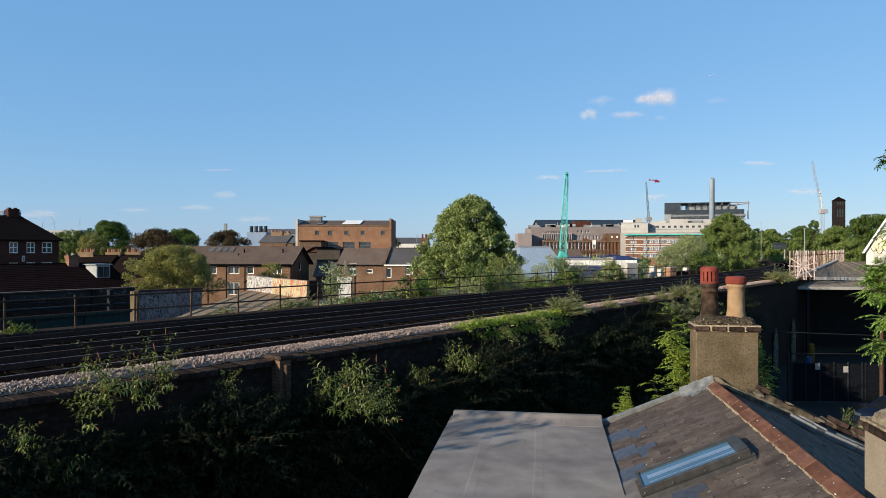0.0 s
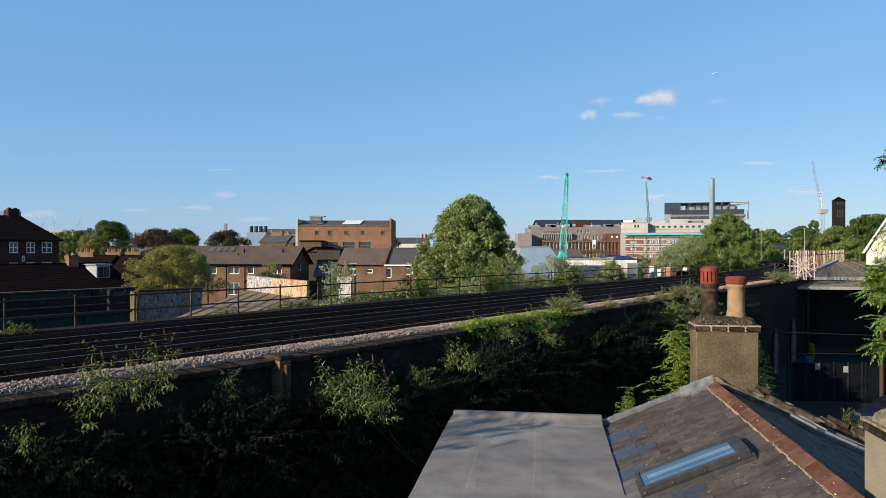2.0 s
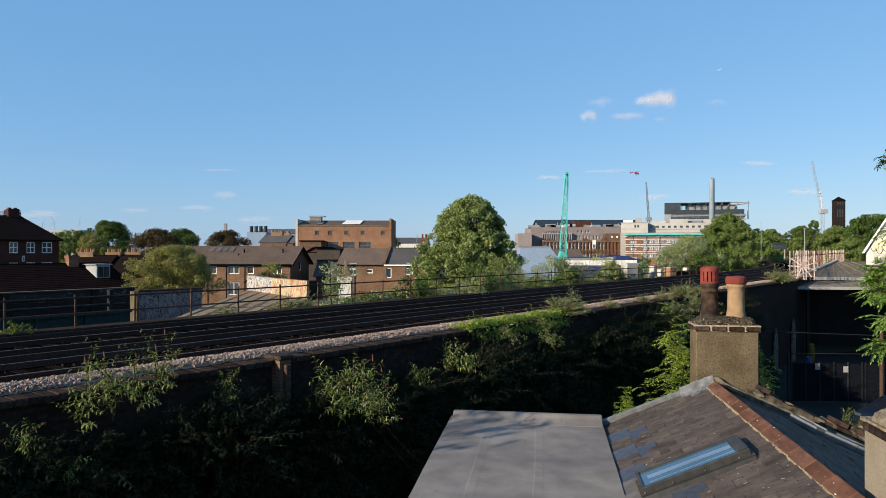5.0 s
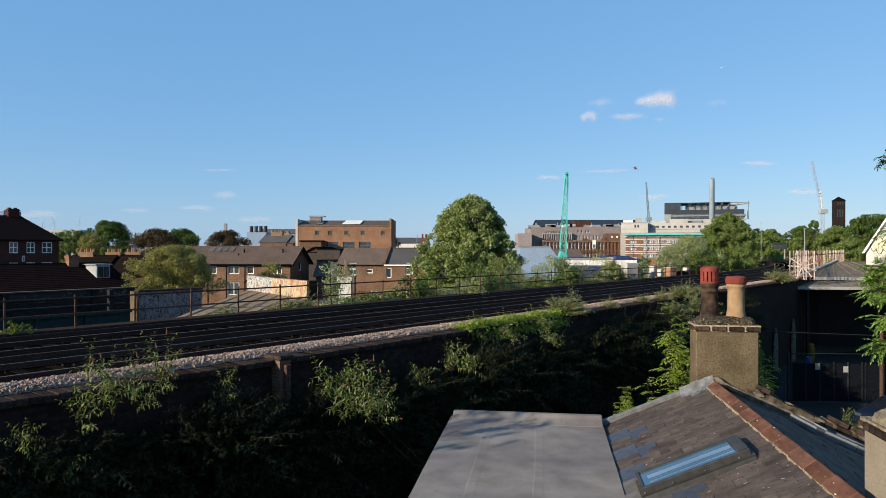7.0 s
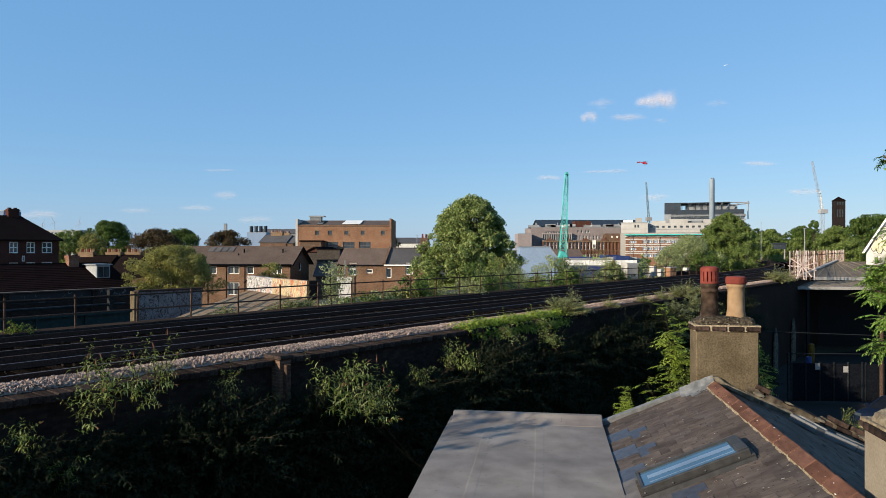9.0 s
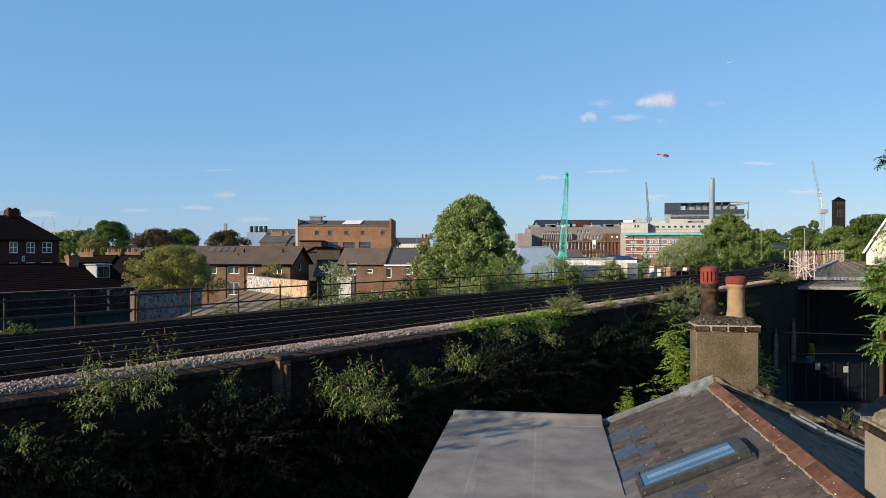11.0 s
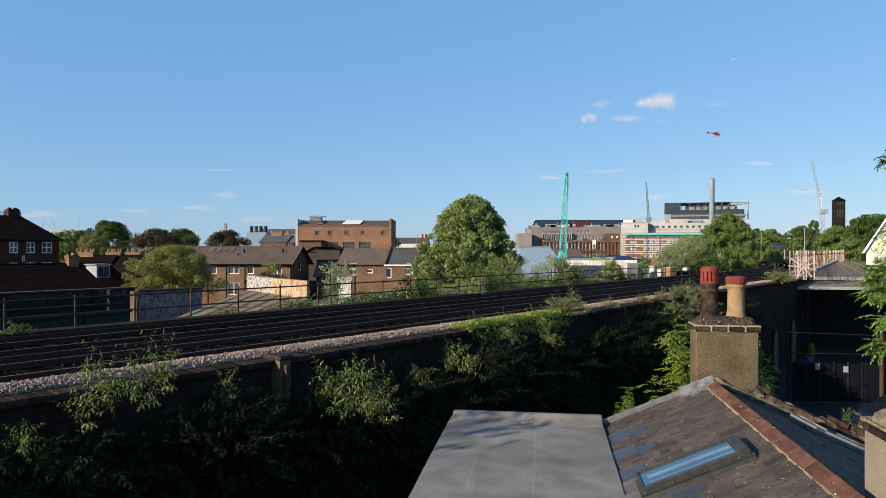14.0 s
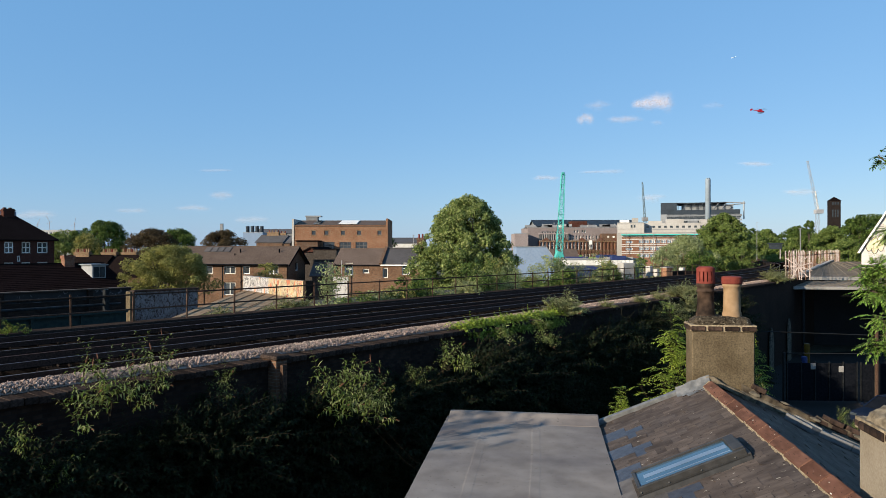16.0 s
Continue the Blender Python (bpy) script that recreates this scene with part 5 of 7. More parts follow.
for i in range(24):
    Shape().box(0.1 + i * 1.366, 0.4 + i * 1.366, -0.28, -0.004, 0, 11.7).make("pilaster", "victorian_brick", vw)
for z_ in (8.1, 11.75):
    Shape().box(-0.1, 31.6, -0.5, -0.29, z_, z_ + 0.32).make("cornice", "stock_brick", vw, "stone cornice along the brick front")
for x_ in (2.6, 9.4, 16.2, 23.1, 29.0):
    Shape().prism([(x_ - 1.3, 12.07), (x_ + 1.3, 12.07), (x_ + 1.3, 12.5), (x_, 13.4), (x_ - 1.3, 12.5)], -0.45, -0.1).make("gablet", "victorian_brick", vw)
Shape().box(18.7, 20.0, -0.6, -0.51, 9.2, 12.3).make("window_bay", "white_paint", vw, "tall white framed window bay")
for k in range(2):
    Shape().box(18.92 + k * 0.48, 19.3 + k * 0.48, -0.64, -0.605, 9.5, 10.7).make("pane", "window_glass", vw)
rng = random.Random(63)
for i in range(11):
    x_, w_, h_ = rng.uniform(34, 66), rng.uniform(0.8, 2.2), rng.uniform(0.5, 1.6)
    rp = thing("roof_plant", "grey duct and tank standing on the hospital roof edge", "roof plant", pose(x_, 261.5, 17.184 - 0.3), "roof plant")
    Shape().box(-w_, w_, -0.6, 0.6, 0, h_ * 0.5).box(-w_ * 0.4, w_ * 0.4, -0.5, 0.5, h_ * 0.5, h_).make("duct", rng.choice(("dark_panel", "grey_panel", "concrete", "dark_steel")), rp)
    Shape().box(-w_, w_, -0.65, -0.6, h_ * 0.5, h_ * 0.5 + 0.9).make("guard_rail", "crane_grey", rp)
building("hospital_wing", "small pink rendered wing with a flat roof", pose(28.09, 255, 0), 33.16 - 28.09, 12, 14.703, "pink_panel", "grey_panel", "flat", category="building")
rw = building("roofed_ward", "long block with a dark blue-grey metal roof", pose(46.74, 330, 0), 97.31 - 46.74, 22, 20.21, "grey_panel", "dark_panel", "gable", 23.36, over=0.8, category="building")
Shape().box(63.42 - 46.74, 70.80 - 46.74, -3, 12, 0, 22.39).make("stair_tower", "dark_brick", rw, "dark red brick stair tower")
hd = thing("glazed_link", "band of tall glazing in a pale concrete frame", "building", pose(37.69, 258.5, 0))
Shape().box(0, 11.2, 0, 1.2, 11.564, 12.206).box(0, 11.2, 0, 1.2, 14.556, 15.091).make("slab", "pink_panel", hd)
Shape().box(0.1, 11.1, 0.5, 0.7, 12.206, 14.556).make("glazing", "window_glass", hd)
for i in range(17):
    Shape().box(i * 0.685, i * 0.685 + 0.2, 0.1, 0.5, 12.206, 14.556).make("mullion", "concrete", hd)
bp_ = thing("brown_annex", "brown-clad annex with three square windows", "building", pose(61.19, 257.4, 0))
Shape().box(0, 7.3, 0, 6, 11.980, 14.854).make("wall", "brown_brick", bp_)
for x in (2.2, 4.2, 5.8):
    Shape().box(x, x + 0.7, -0.06, 0.05, 13.258, 13.896).make("window", "white_paint", bp_)
Shape().box(0, 7.3, 0.3, 6, 0, 11.980).make("lower_wall", "orange_brick", bp_)
rng = random.Random(41)
for i in range(16):
    x_, y_ = rng.uniform(35.47, 68.52), rng.uniform(263, 276)
    rp = thing("roof_plant", "pale ventilation plant on the hospital roof", "roof plant", pose(x_, y_, 17.184 - 0.3), "roof plant")
    w_, h_ = rng.uniform(0.6, 2.2), rng.uniform(0.6, 1.7)
    Shape().box(-w_, w_, -0.8, 0.8, 0, h_).make("casing", rng.choice(("white_paint", "grey_panel", "cream_panel")), rp, bevel=0.05)
    Shape().tube([(0, 0, h_), (0, 0, h_ + rng.uniform(0.2, 1.2))], 0.14, 6).make("stub", "grey_panel", rp)
wb = building("white_ward", "white-clad hospital block with long window bands", pose(62.42, 240, 0, 0, 0, -15), 95.03 - 62.42, 24, 14.566, "cream_panel", "grey_panel", "flat", category="building")
Shape().box(0.2, 71.77 - 62.42, 2, 12, 14.566, 18.344).make("upper_storey", "cream_panel", wb)
Shape().box(71.77 - 62.42, 95.03 - 62.42, 5, 16, 14.566, 18.145).make("upper_storey", "cream_panel", wb)
for x in (67.19 - 62.42, 68.19 - 62.42):
    Shape().box(x, x + 0.6, 1.95, 2.05, 16.554, 17.548).make("pane", "window_glass", wb)
for x_, w_, y_, z_, h_, mt in ((1.0, 3.2, 4, 18.344, 1.0, "white_paint"), (5.2, 2.2, 5, 18.344, 1.7, "cream_panel"), (11.0, 4.5, 7, 18.145, 0.9, "cream_panel"), (17.0, 6.0, 8, 18.145, 1.5, "cream_panel"), (24.5, 3.0, 6.5, 18.145, 0.8, "grey_panel"), (28.5, 3.5, 8, 18.145, 1.3, "cream_panel")):
    Shape().box(x_, x_ + w_, y_, y_ + 4, z_, z_ + h_).make("roof_house", mt, wb)
Shape().box(0.1, 9.4, 1.9, 1.995, 16.0, 16.12).box(0.1, 9.4, 1.9, 1.995, 18.1, 18.4).make("parapet_rail", "grey_panel", wb)
Shape().box(9.5, 32.5, 4.8, 4.99, 15.9, 16.1).make("string_course", "grey_panel", wb)
for i in range(11):
    Shape().box(10.2 + i * 2.0, 11.1 + i * 2.0, 4.93, 5.03, 16.5, 17.2).make("pane", "window_glass", wb)
lw_ = building("brick_ward", "brown brick ward block with banded windows", pose(60.2, 225, 0, 0, 0, -15), 83.12 - 58.89, 10, 13.659, "red_brick", "cream_panel", "flat",
               front=[(5.4 + i * 1.75, z, 1.5, 1.0, 2, 1) for i in range(10) for z in (10.9, 8.6, 6.3)] + [(1.2, z, 2.2, 0.8, 3, 1) for z in (10.9, 8.6)], category="building", deep=0.25, glass="pale_glass")
for z in (13.1, 12.2, 10.45, 9.85, 8.1, 7.5):
    Shape().box(-0.1, 24, -0.15, -0.004, z - 0.16, z + 0.16).make("band", "cream_panel", lw_, "cream band between storeys")
Shape().box(-0.3, 24, -1.2, -0.2, 13.473, 13.846).make("walkway", "teal", lw_, "green scaffold walkway")
for i in range(6):
    Shape().box(1.5 + i * 4.2, 1.62 + i * 4.2, -1.25, -1.1, 0, 14.218).make("scaffold_pole", "grey_panel", lw_)
rng = random.Random(17)
for i in range(14):
    d_ = rng.uniform(150, 205)
    cbx = thing("site_container", "small coloured container on the building site", "container", pose(d_ * rng.uniform(0.187, 0.287), d_, 0, 0, 0, rng.uniform(-20, 20)), "site containers")
    w_ = rng.uniform(1.5, 3.2)
    Shape().box(-w_, w_, -1.2, 1.2, 0, 9 - d_ * rng.uniform(0.008, 0.018)).make("box", rng.choice(("concrete", "grey_panel", "blue_plastic", "grey_panel", "leaf_green_paint")), cbx, bevel=0.06)
wh = building("site_cabin_row", "white and blue site cabins behind a hoarding", pose(26.59, 150, 0), 37.40 - 26.59, 3, 6.764, "grey_panel", "concrete", "flat", front=row_of(0.5, 9.5, 6, 6.142 - 0.3, 1.0, 0.5), category="cabin")
Shape().box(-0.5, 13, -2, -1.9, 0, 5.273).make("hoarding", "blue_plastic", wh)
for i in range(18):  # pale hoarding panels along the site
    Shape().box(i * 0.86, i * 0.86 + 0.82, -2.3, -2.24, 5.521, 6.577).make("hoarding_panel", "white_paint", wh)
building("white_cabin", "white site cabin beside the line", pose(42.39, 170, 0), 9, 4, 6.043, "concrete", "grey_panel", "flat", category="cabin")
building("low_shed", "dark slate-roofed shed on the building site", pose(31.63, 190, 0), 7.0, 8, 6.954, "brown_brick", "brown_tile", "gable", 8.841, category="shed")

# dark block under construction, flue and towers
dkb = building("dark_block", "charcoal-clad block with an open steel roof frame", pose(129.88, 400, 0, 0, 0, -18), 175.94 - 129.88 - 3, 30, 31.53, "dark_panel", "dark_panel", "flat",
               front=[(3 + i * 4.6, 26.89, 3.8, 2.2, 3, 1) for i in range(9)], frame_mat="grey_panel", category="building")
Shape().box(0, 9, 0, 20, 31.53, 36.00).make("upper_storey", "dark_panel", dkb)
Shape().box(12, 40, 6, 20, 31.53, 34.84).make("plant_enclosure", "grey_panel", dkb)
Shape().box(9, 36, 2, 24, 35.51, 36.00).make("roof_canopy", "dark_panel", dkb)
for i in range(8):
    Shape().box(9.5 + i * 3.7, 9.9 + i * 3.7, 1.8, 2.2, 31.53, 35.84).make("roof_post", "dark_panel", dkb)
Shape().tube([(36, 3, 35.84), (46, 3, 35.34)], 0.35, 6).tube([(36, 3, 34.18), (46, 3, 35.01)], 0.3, 6).tube([(45.3, 3, 26.23), (45.3, 3, 36.50)], 0.35, 6).make("steel_frame", "grey_panel", dkb)
for k, (za, zc, mt) in enumerate(((25.24, 26.23, "grey_panel"), (27.89, 28.71, "grey_panel"), (23.25, 24.24, "concrete"))):
    Shape().box(3, 44, -0.5, -0.02, za, zc).make("floor_band", mt, dkb, "pale band along a floor edge")
Shape().box(-0.06, 3.6, -0.4, -0.02, 22.92, 29.21).make("corner_panel", "grey_panel", dkb)
for i in range(7):
    Shape().tube([(12 + i * 4.2, 1.9, 31.53), (15 + i * 4.2, 1.9, 35.51)], 0.16, 4).make("brace", "grey_panel", dkb)
fl = thing("boiler_flue", "tall pale grey boiler house flue", "chimney", pose(130.11, 330, 0))
Shape().lathe([(1.25, 0), (1.2, 42.35), (1.2, 42.90)], 20).make("shaft", "flue", fl, smooth=True)
for i in range(4):
    Shape().lathe([(0.3, 42.62), (0.3, 43.44)], 10, pose(0.6 * math.cos(i * 1.57), 0.6 * math.sin(i * 1.57), 0)).make("flue_pipe", "flue", fl)
tw = building("bell_tower", "tall dark brick tower with a pyramid cap and open belfry", pose(218.45, 380, 0, 0, 0, -12), 5.2, 5.2, 36.07, "tower_brick", "dark_tile", "hip", 38.27,
              front=[(0.8 + i * 1.3, 33.55, 0.9, 1.6, 1, 1) for i in range(3)] + [(0.8 + i * 1.3, 26.63, 0.8, 4.5, 1, 3) for i in range(3)], frame_mat="tower_brick", category="tower", over=0.25)


# lattice cranes
def lattice(name, parent, a, c, w0, w1, mat, bays, bar=0.09):
    """A square lattice mast from a to c, its chords and lacing as one part."""
    a, c = Vector(a), Vector(c)
    ax = (c - a).normalized()
    s1 = ax.cross(Vector((0, 1, 0))).normalized()
    s2 = ax.cross(s1)
    sh = Shape()
    cor = lambda t, i: a.lerp(c, t) + (s1 * (1 if i in (0, 1) else -1) + s2 * (1 if i in (0, 3) else -1)) * ((w0 + (w1 - w0) * t) / 2)
    for i in range(4):
        sh.tube([cor(0, i), cor(1, i)], bar, 4)
    for k in range(bays):
        for i in range(4):
            t0, t1 = k / bays, (k + 1) / bays
            p, q = (i, (i + 1) % 4) if k % 2 else ((i + 1) % 4, i)
            sh.tube([cor(t0, p), cor(t1, q)], bar * 0.7, 4)
            sh.tube([cor(t1, i), cor(t1, (i + 1) % 4)], bar * 0.6, 4)
    return sh.make(name, mat, parent)


cr = thing("lattice_crane", "turquoise crawler crane with its lattice boom raised", "crane", pose(31.75, 181, 0))
lattice("boom", cr, (0, 0, 7.6), (1.05, 0, 28.8), 1.7, 0.85, "teal", 16, 0.08)
Shape().prism([(-1.5, 4.6), (1.6, 4.6), (1.6, 5.6), (0.9, 7.9), (-0.6, 8.6), (-1.2, 7.2), (-1.5, 6.2)], -1.3, 1.3).make("cab_house", "teal", cr, bevel=0.15)
Shape().box(0.2, 1.3, -1.36, -1.305, 5.9, 6.8).make("cab_window", "window_glass", cr)
Shape().box(-2.2, 2.2, -2, 2, 0, 4.6).make("undercarriage", "dark_steel", cr)
Shape().box(0.65, 1.45, -0.3, 0.3, 28.64, 29.4).make("boom_head", "teal", cr, bevel=0.1)
Shape().tube([(-1.3, 0, 7.2), (-1.1, 0, 9.6), (1.0, 0, 29.1)], 0.05, 4).tube([(1.3, 0, 29.0), (1.25, 0, 12.0)], 0.04, 4).make("cable", "dark_steel", cr)
Shape().box(1.1, 1.4, -0.15, 0.15, 11.3, 12.0).make("hook_block", "dark_steel", cr)
cr = thing("tower_crane", "slender grey luffing tower crane", "crane", pose(126.63, 420, 0))
lattice("mast", cr, (0, 0, 0), (0, 0, 27.79), 1.4, 1.4, "crane_blue", 8, 0.1)
lattice("jib", cr, (0, 0, 27.79), (125.07 - 126.63, 0, 50.05), 1.1, 0.6, "crane_blue", 12, 0.1)
Shape().box(-1.6, 1.6, -1.5, 1.5, 26.39, 28.48).make("cab", "crane_grey", cr)
cr = thing("tower_crane", "white luffing tower crane with a raised jib", "crane", pose(289.02, 520, 0))
lattice("mast", cr, (0, 0, 0), (0, 0, 39.15), 2.2, 2.2, "crane_grey", 8, 0.1)
lattice("jib", cr, (0, 0, 38.29), (281.27 - 289.02, 0, 76.19), 1.9, 1.0, "crane_grey", 14, 0.08)
lattice("a_frame", cr, (0.5, 0, 38.29), (287.30 - 289.02, 0, 52.93), 0.8, 0.6, "white_paint", 4, 0.1)
Shape().box(-2, 3.5, -2, 2, 36.14, 39.15).make("cab", "crane_grey", cr)

# ---- shed, palisade and yard under the far end of the viaduct ----
SH = pose(30.08, 57, 0, 0, 0, -6)
sd = thing("yard_shed", "open-fronted yard shed with a weathered sheet roof", "shed", SH)
Shape().box(0, 26, 7.2, 7.5, 0, 5.9).box(25.7, 26, 0, 14, 0, 6.0).make("wall", "dark_steel", sd)
Shape().slab((-0.6, -0.4, 5.884), (26, -0.4, 5.884), (26, 4.2, 6.120), (-0.3, 4.2, 6.120), 0.12).make("roof_lower", "shed_sheet", sd)
Shape().slab((1.5, 4.5, 6.170 + 0.25), (26, 4.5, 6.170 + 0.25), (26, 14, 7.706), (9, 14, 7.706), 0.12).make("roof_upper", "shed_sheet", sd)
for i in range(40):
    Shape().slab((-0.5 + i * 0.66, -0.4, 5.884 + 0.03), (-0.42 + i * 0.66, -0.4, 5.884 + 0.03), (-0.42 + i * 0.66, 4.2, 6.120 + 0.03), (-0.5 + i * 0.66, 4.2, 6.120 + 0.03), 0.06).make("roof_rib", "shed_sheet", sd)
for i in range(30):
    x = 2.2 + i * 0.8
    e = max(0.0, (9.0 - x) / 7.5)
    Shape().slab((x, 4.5 + 0.2, 6.170 + 0.3), (x + 0.09, 4.5 + 0.2, 6.170 + 0.3), (x + 0.09 + 6.5 * e, 13.9, 7.706 + 0.04), (x + 6.5 * e, 13.9, 7.706 + 0.04), 0.05).make("roof_rib", "shed_sheet", sd)
Shape().box(-0.6, 26, -0.55, -0.41, 5.648, 5.884).make("fascia", "concrete", sd, "pale weathered fascia board")
Shape().slab((0.8, 4.22, 6.221 + 0.3), (26, 4.22, 6.221 + 0.3), (26, 4.48, 6.221 + 0.3), (0.8, 4.48, 6.221 + 0.3), 0.3).make("roof_upstand", "concrete", sd)
Shape().slab((1.2, 4.6, 6.170 + 0.42), (1.55, 4.6, 6.170 + 0.42), (9.1, 14, 7.706 + 0.2), (8.8, 14, 7.706 + 0.2), 0.25).make("roof_verge", "concrete", sd)
for x in (0.2, 8, 16, 24):
    Shape().box(x, x + 0.2, -0.3, -0.1, 0, 5.789).make("post", "dark_steel", sd)

wg = building("white_gable_house", "white rendered gabled house with graffiti on its gable", pose(40.95, 66, 0, 0, 0, -42), 4.4, 12, 9.164, "tags_white", "grey_tile", "gable_front", 12.718, over=0.25)
for sgn in (0, 1):
    a, c = (-0.3, 9.164 - 0.35), (2.2, 12.718 + 0.12)
    if sgn == 0:
        Shape().prism([(a[0], a[1] - 0.2), (a[0] + 0.2, a[1] - 0.2), (c[0], c[1] - 0.25), (c[0], c[1])], -0.34, -0.26).make("bargeboard", "white_paint", wg)

for i, (x_, z_, a_, c_) in enumerate(((0.62, 9.5, 0.3, 0.75), (1.1, 9.35, 0.34, 0.85), (1.6, 9.55, 0.32, 0.8))):
    ring = [(math.cos(2 * math.pi * k / 20), math.sin(2 * math.pi * k / 20)) for k in range(20)]
    Shape().prism([(x_ + a_ * u, z_ + c_ * w) for u, w in ring], -0.012 - 0.002 * i, -0.003).make("painted_outline", "black_paint", wg, "dark sprayed outline")
    Shape().prism([(x_ + (a_ - 0.06) * u, z_ + (c_ - 0.06) * w) for u, w in ring], -0.02 - 0.002 * i, -0.0125 - 0.002 * i).make("painted_bubble", "tag_yellow", wg, "yellow sprayed bubble shape")
for k in range(7):
    Shape().box(0.2 + 0.19 * k, 0.24 + 0.19 * k, -0.014, -0.003, 10.6 + 0.1 * (k % 3), 11.0 + 0.12 * (k % 2), pose(0, 0, 0, 0, 6 * (k % 3) - 6, 0)).make("painted_stroke", "black_paint", wg)

pf = thing("palisade_fence", "rusty white-flecked palisade fence beside the line", "fence")
fp = Shape().box(-0.026, 0.026, -0.015, 0.015, 0, 2.35).mesh("pale", "fence_rust")
fq = Shape().box(-0.035, 0.035, -0.015, 0.015, 0, 2.45).mesh("pale", "fence_pale")
rng = random.Random(3)
A, B = Vector((29.08, 57, 6.45)), Vector((61.25, 104, 6.45))
fh = math.degrees(math.atan2(B.y - A.y, B.x - A.x))
for i in range(150):
    p = A.lerp(B, i / 150)
    shared("pale", fp if rng.random() < 0.5 else fq, pf, pose(p.x, p.y, 6.4 + rng.uniform(-0.1, 0.1), rng.uniform(-3, 3), rng.uniform(-5, 5), fh))
fan = Shape().box(-0.04, 0.04, -0.02, 0.02, 0.1, 1.15).mesh("pale", "fence_pale")
for i in range(11):
    shared("pale", fan, pf, pose(A.x + 0.9, A.y - 0.12 + 0.012 * (i % 3), 7.55, 0, i * 33 + 8, -8))
for i in range(7):
    shared("pale", fp if i % 2 else fq, pf, pose(A.x - 0.1 + i * 0.33, A.y - 0.02 * i, 6.4, 0, 0, -8))
for z in (6.9, 8.4):
    Shape().tube([A + Vector((0, 0, z - 6.45)), B + Vector((0, 0, z - 6.45))], 0.04, 4).make("rail", "rust", pf)
Shape().box(-0.3, 60, 0.2, 0.6, 0, 6.4, pose(A.x, A.y, 0, 0, 0, fh)).make("fence_wall", "viaduct", pf)

# yard gate
gt = thing("yard_gate", "black steel yard gate with pale notices", "gate", pose(20.41, 40, 0, 0, 0, -3))
for i in range(2):
    Shape().box(i * 4.2, i * 4.2 + 4.1, 0, 0.06, 0.1, 2.3).make("leaf", "black_paint", gt)
    for k in range(6):
        Shape().box(i * 4.2 + k * 0.8, i * 4.2 + k * 0.8 + 0.06, -0.05, 0, 0.1, 2.4).make("bar", "dark_steel", gt)
for x, z in ((1.35, 1.95), (2.95, 1.8)):
    Shape().box(x, x + 0.28, -0.062, -0.052, z, z + 0.36).make("notice", "concrete", gt)
for x in (-0.2, 8.4):
    Shape().box(x, x + 0.12, -0.05, 0.1, 0, 2.9).make("gate_post", "dark_steel", gt)
Shape().tube([(-3, 0, 4.2), (5, 0, 3.95), (12, 0, 4.1)], 0.03, 4).make("wire", "dark_steel", gt)
Shape().box(-0.2, 12, 0.02, 0.06, 2.85, 2.89).make("top_rail", "dark_steel", gt)

cb = thing("relay_cabinet", "pale grey trackside relay cabinet", "cabinet")
p = on_line(51.5, 22.6, 0)
cb.matrix_basis = pose(p.x, p.y, 0, 0, 0, 20)
Shape().box(-0.55, 0.55, -0.4, 0.4, 6.3, 7.9).make("body", "cream_panel", cb, bevel=0.03)
Shape().box(-0.5, -0.02, -0.43, -0.4, 6.4, 7.8).box(0.02, 0.5, -0.43, -0.4, 6.4, 7.8).make("door", "cream_panel", cb)
Shape().box(-0.6, 0.6, -0.45, 0.45, 0, 6.3).make("footing", "viaduct", cb)

# footbridge and trackside pieces down the line
fb = thing("footbridge", "dark covered footbridge across the tracks", "bridge", pose(90.02, 190, 0, 0, 0, -20))
Shape().box(0, 5.0, 0, 2.5, 9.000, 10.416).make("deck", "dark_panel", fb)
for i in range(6):
    Shape().box(0.3 + i * 0.78, 0.8 + i * 0.78, -0.06, 0.0, 9.630, 10.102).make("window", "window_glass", fb)
Shape().box(-0.4, 5.4, -0.3, 2.8, 10.416, 10.731).make("roof", "dark_panel", fb)
for x in (0.2, 4.5):
    Shape().box(x, x + 0.3, 0.3, 0.6, 0, 9.000).make("post", "concrete", fb)
for x_, d_, top_ in ((69.95, 150, 14.715), (50.36, 95, 11.833), (-4.572, 120, 11.386)):
    lp = thing("lamp_post", "slim pale lamp post beside the railway", "lamp post", pose(x_, d_, 0))
    Shape().tube([(0, 0, 0), (0, 0, top_)], [0.08, 0.045], 8).make("pole", "crane_grey", lp)
    Shape().box(-0.2, 0.2, -0.1, 0.1, top_, top_ + 0.1).make("lamp_head", "crane_grey", lp, bevel=0.03)
p = on_line(60.0, 22.5, 0)
bp = thing("brick_pier", "lit orange brick pier beside the far track", "pier", pose(p.x, p.y, 0, 0, 0, 25))
Shape().box(-0.35, 0.35, -0.35, 0.35, 0, 7.3).make("shaft", "orange_brick", bp)
Shape().box(-0.42, 0.42, -0.42, 0.42, 7.3, 7.42).make("cap_stone", "concrete", bp, bevel=0.03)
Shape().box(0.4, 3.6, -0.15, 0.15, 0, 7.0).make("wall", "viaduct", bp)
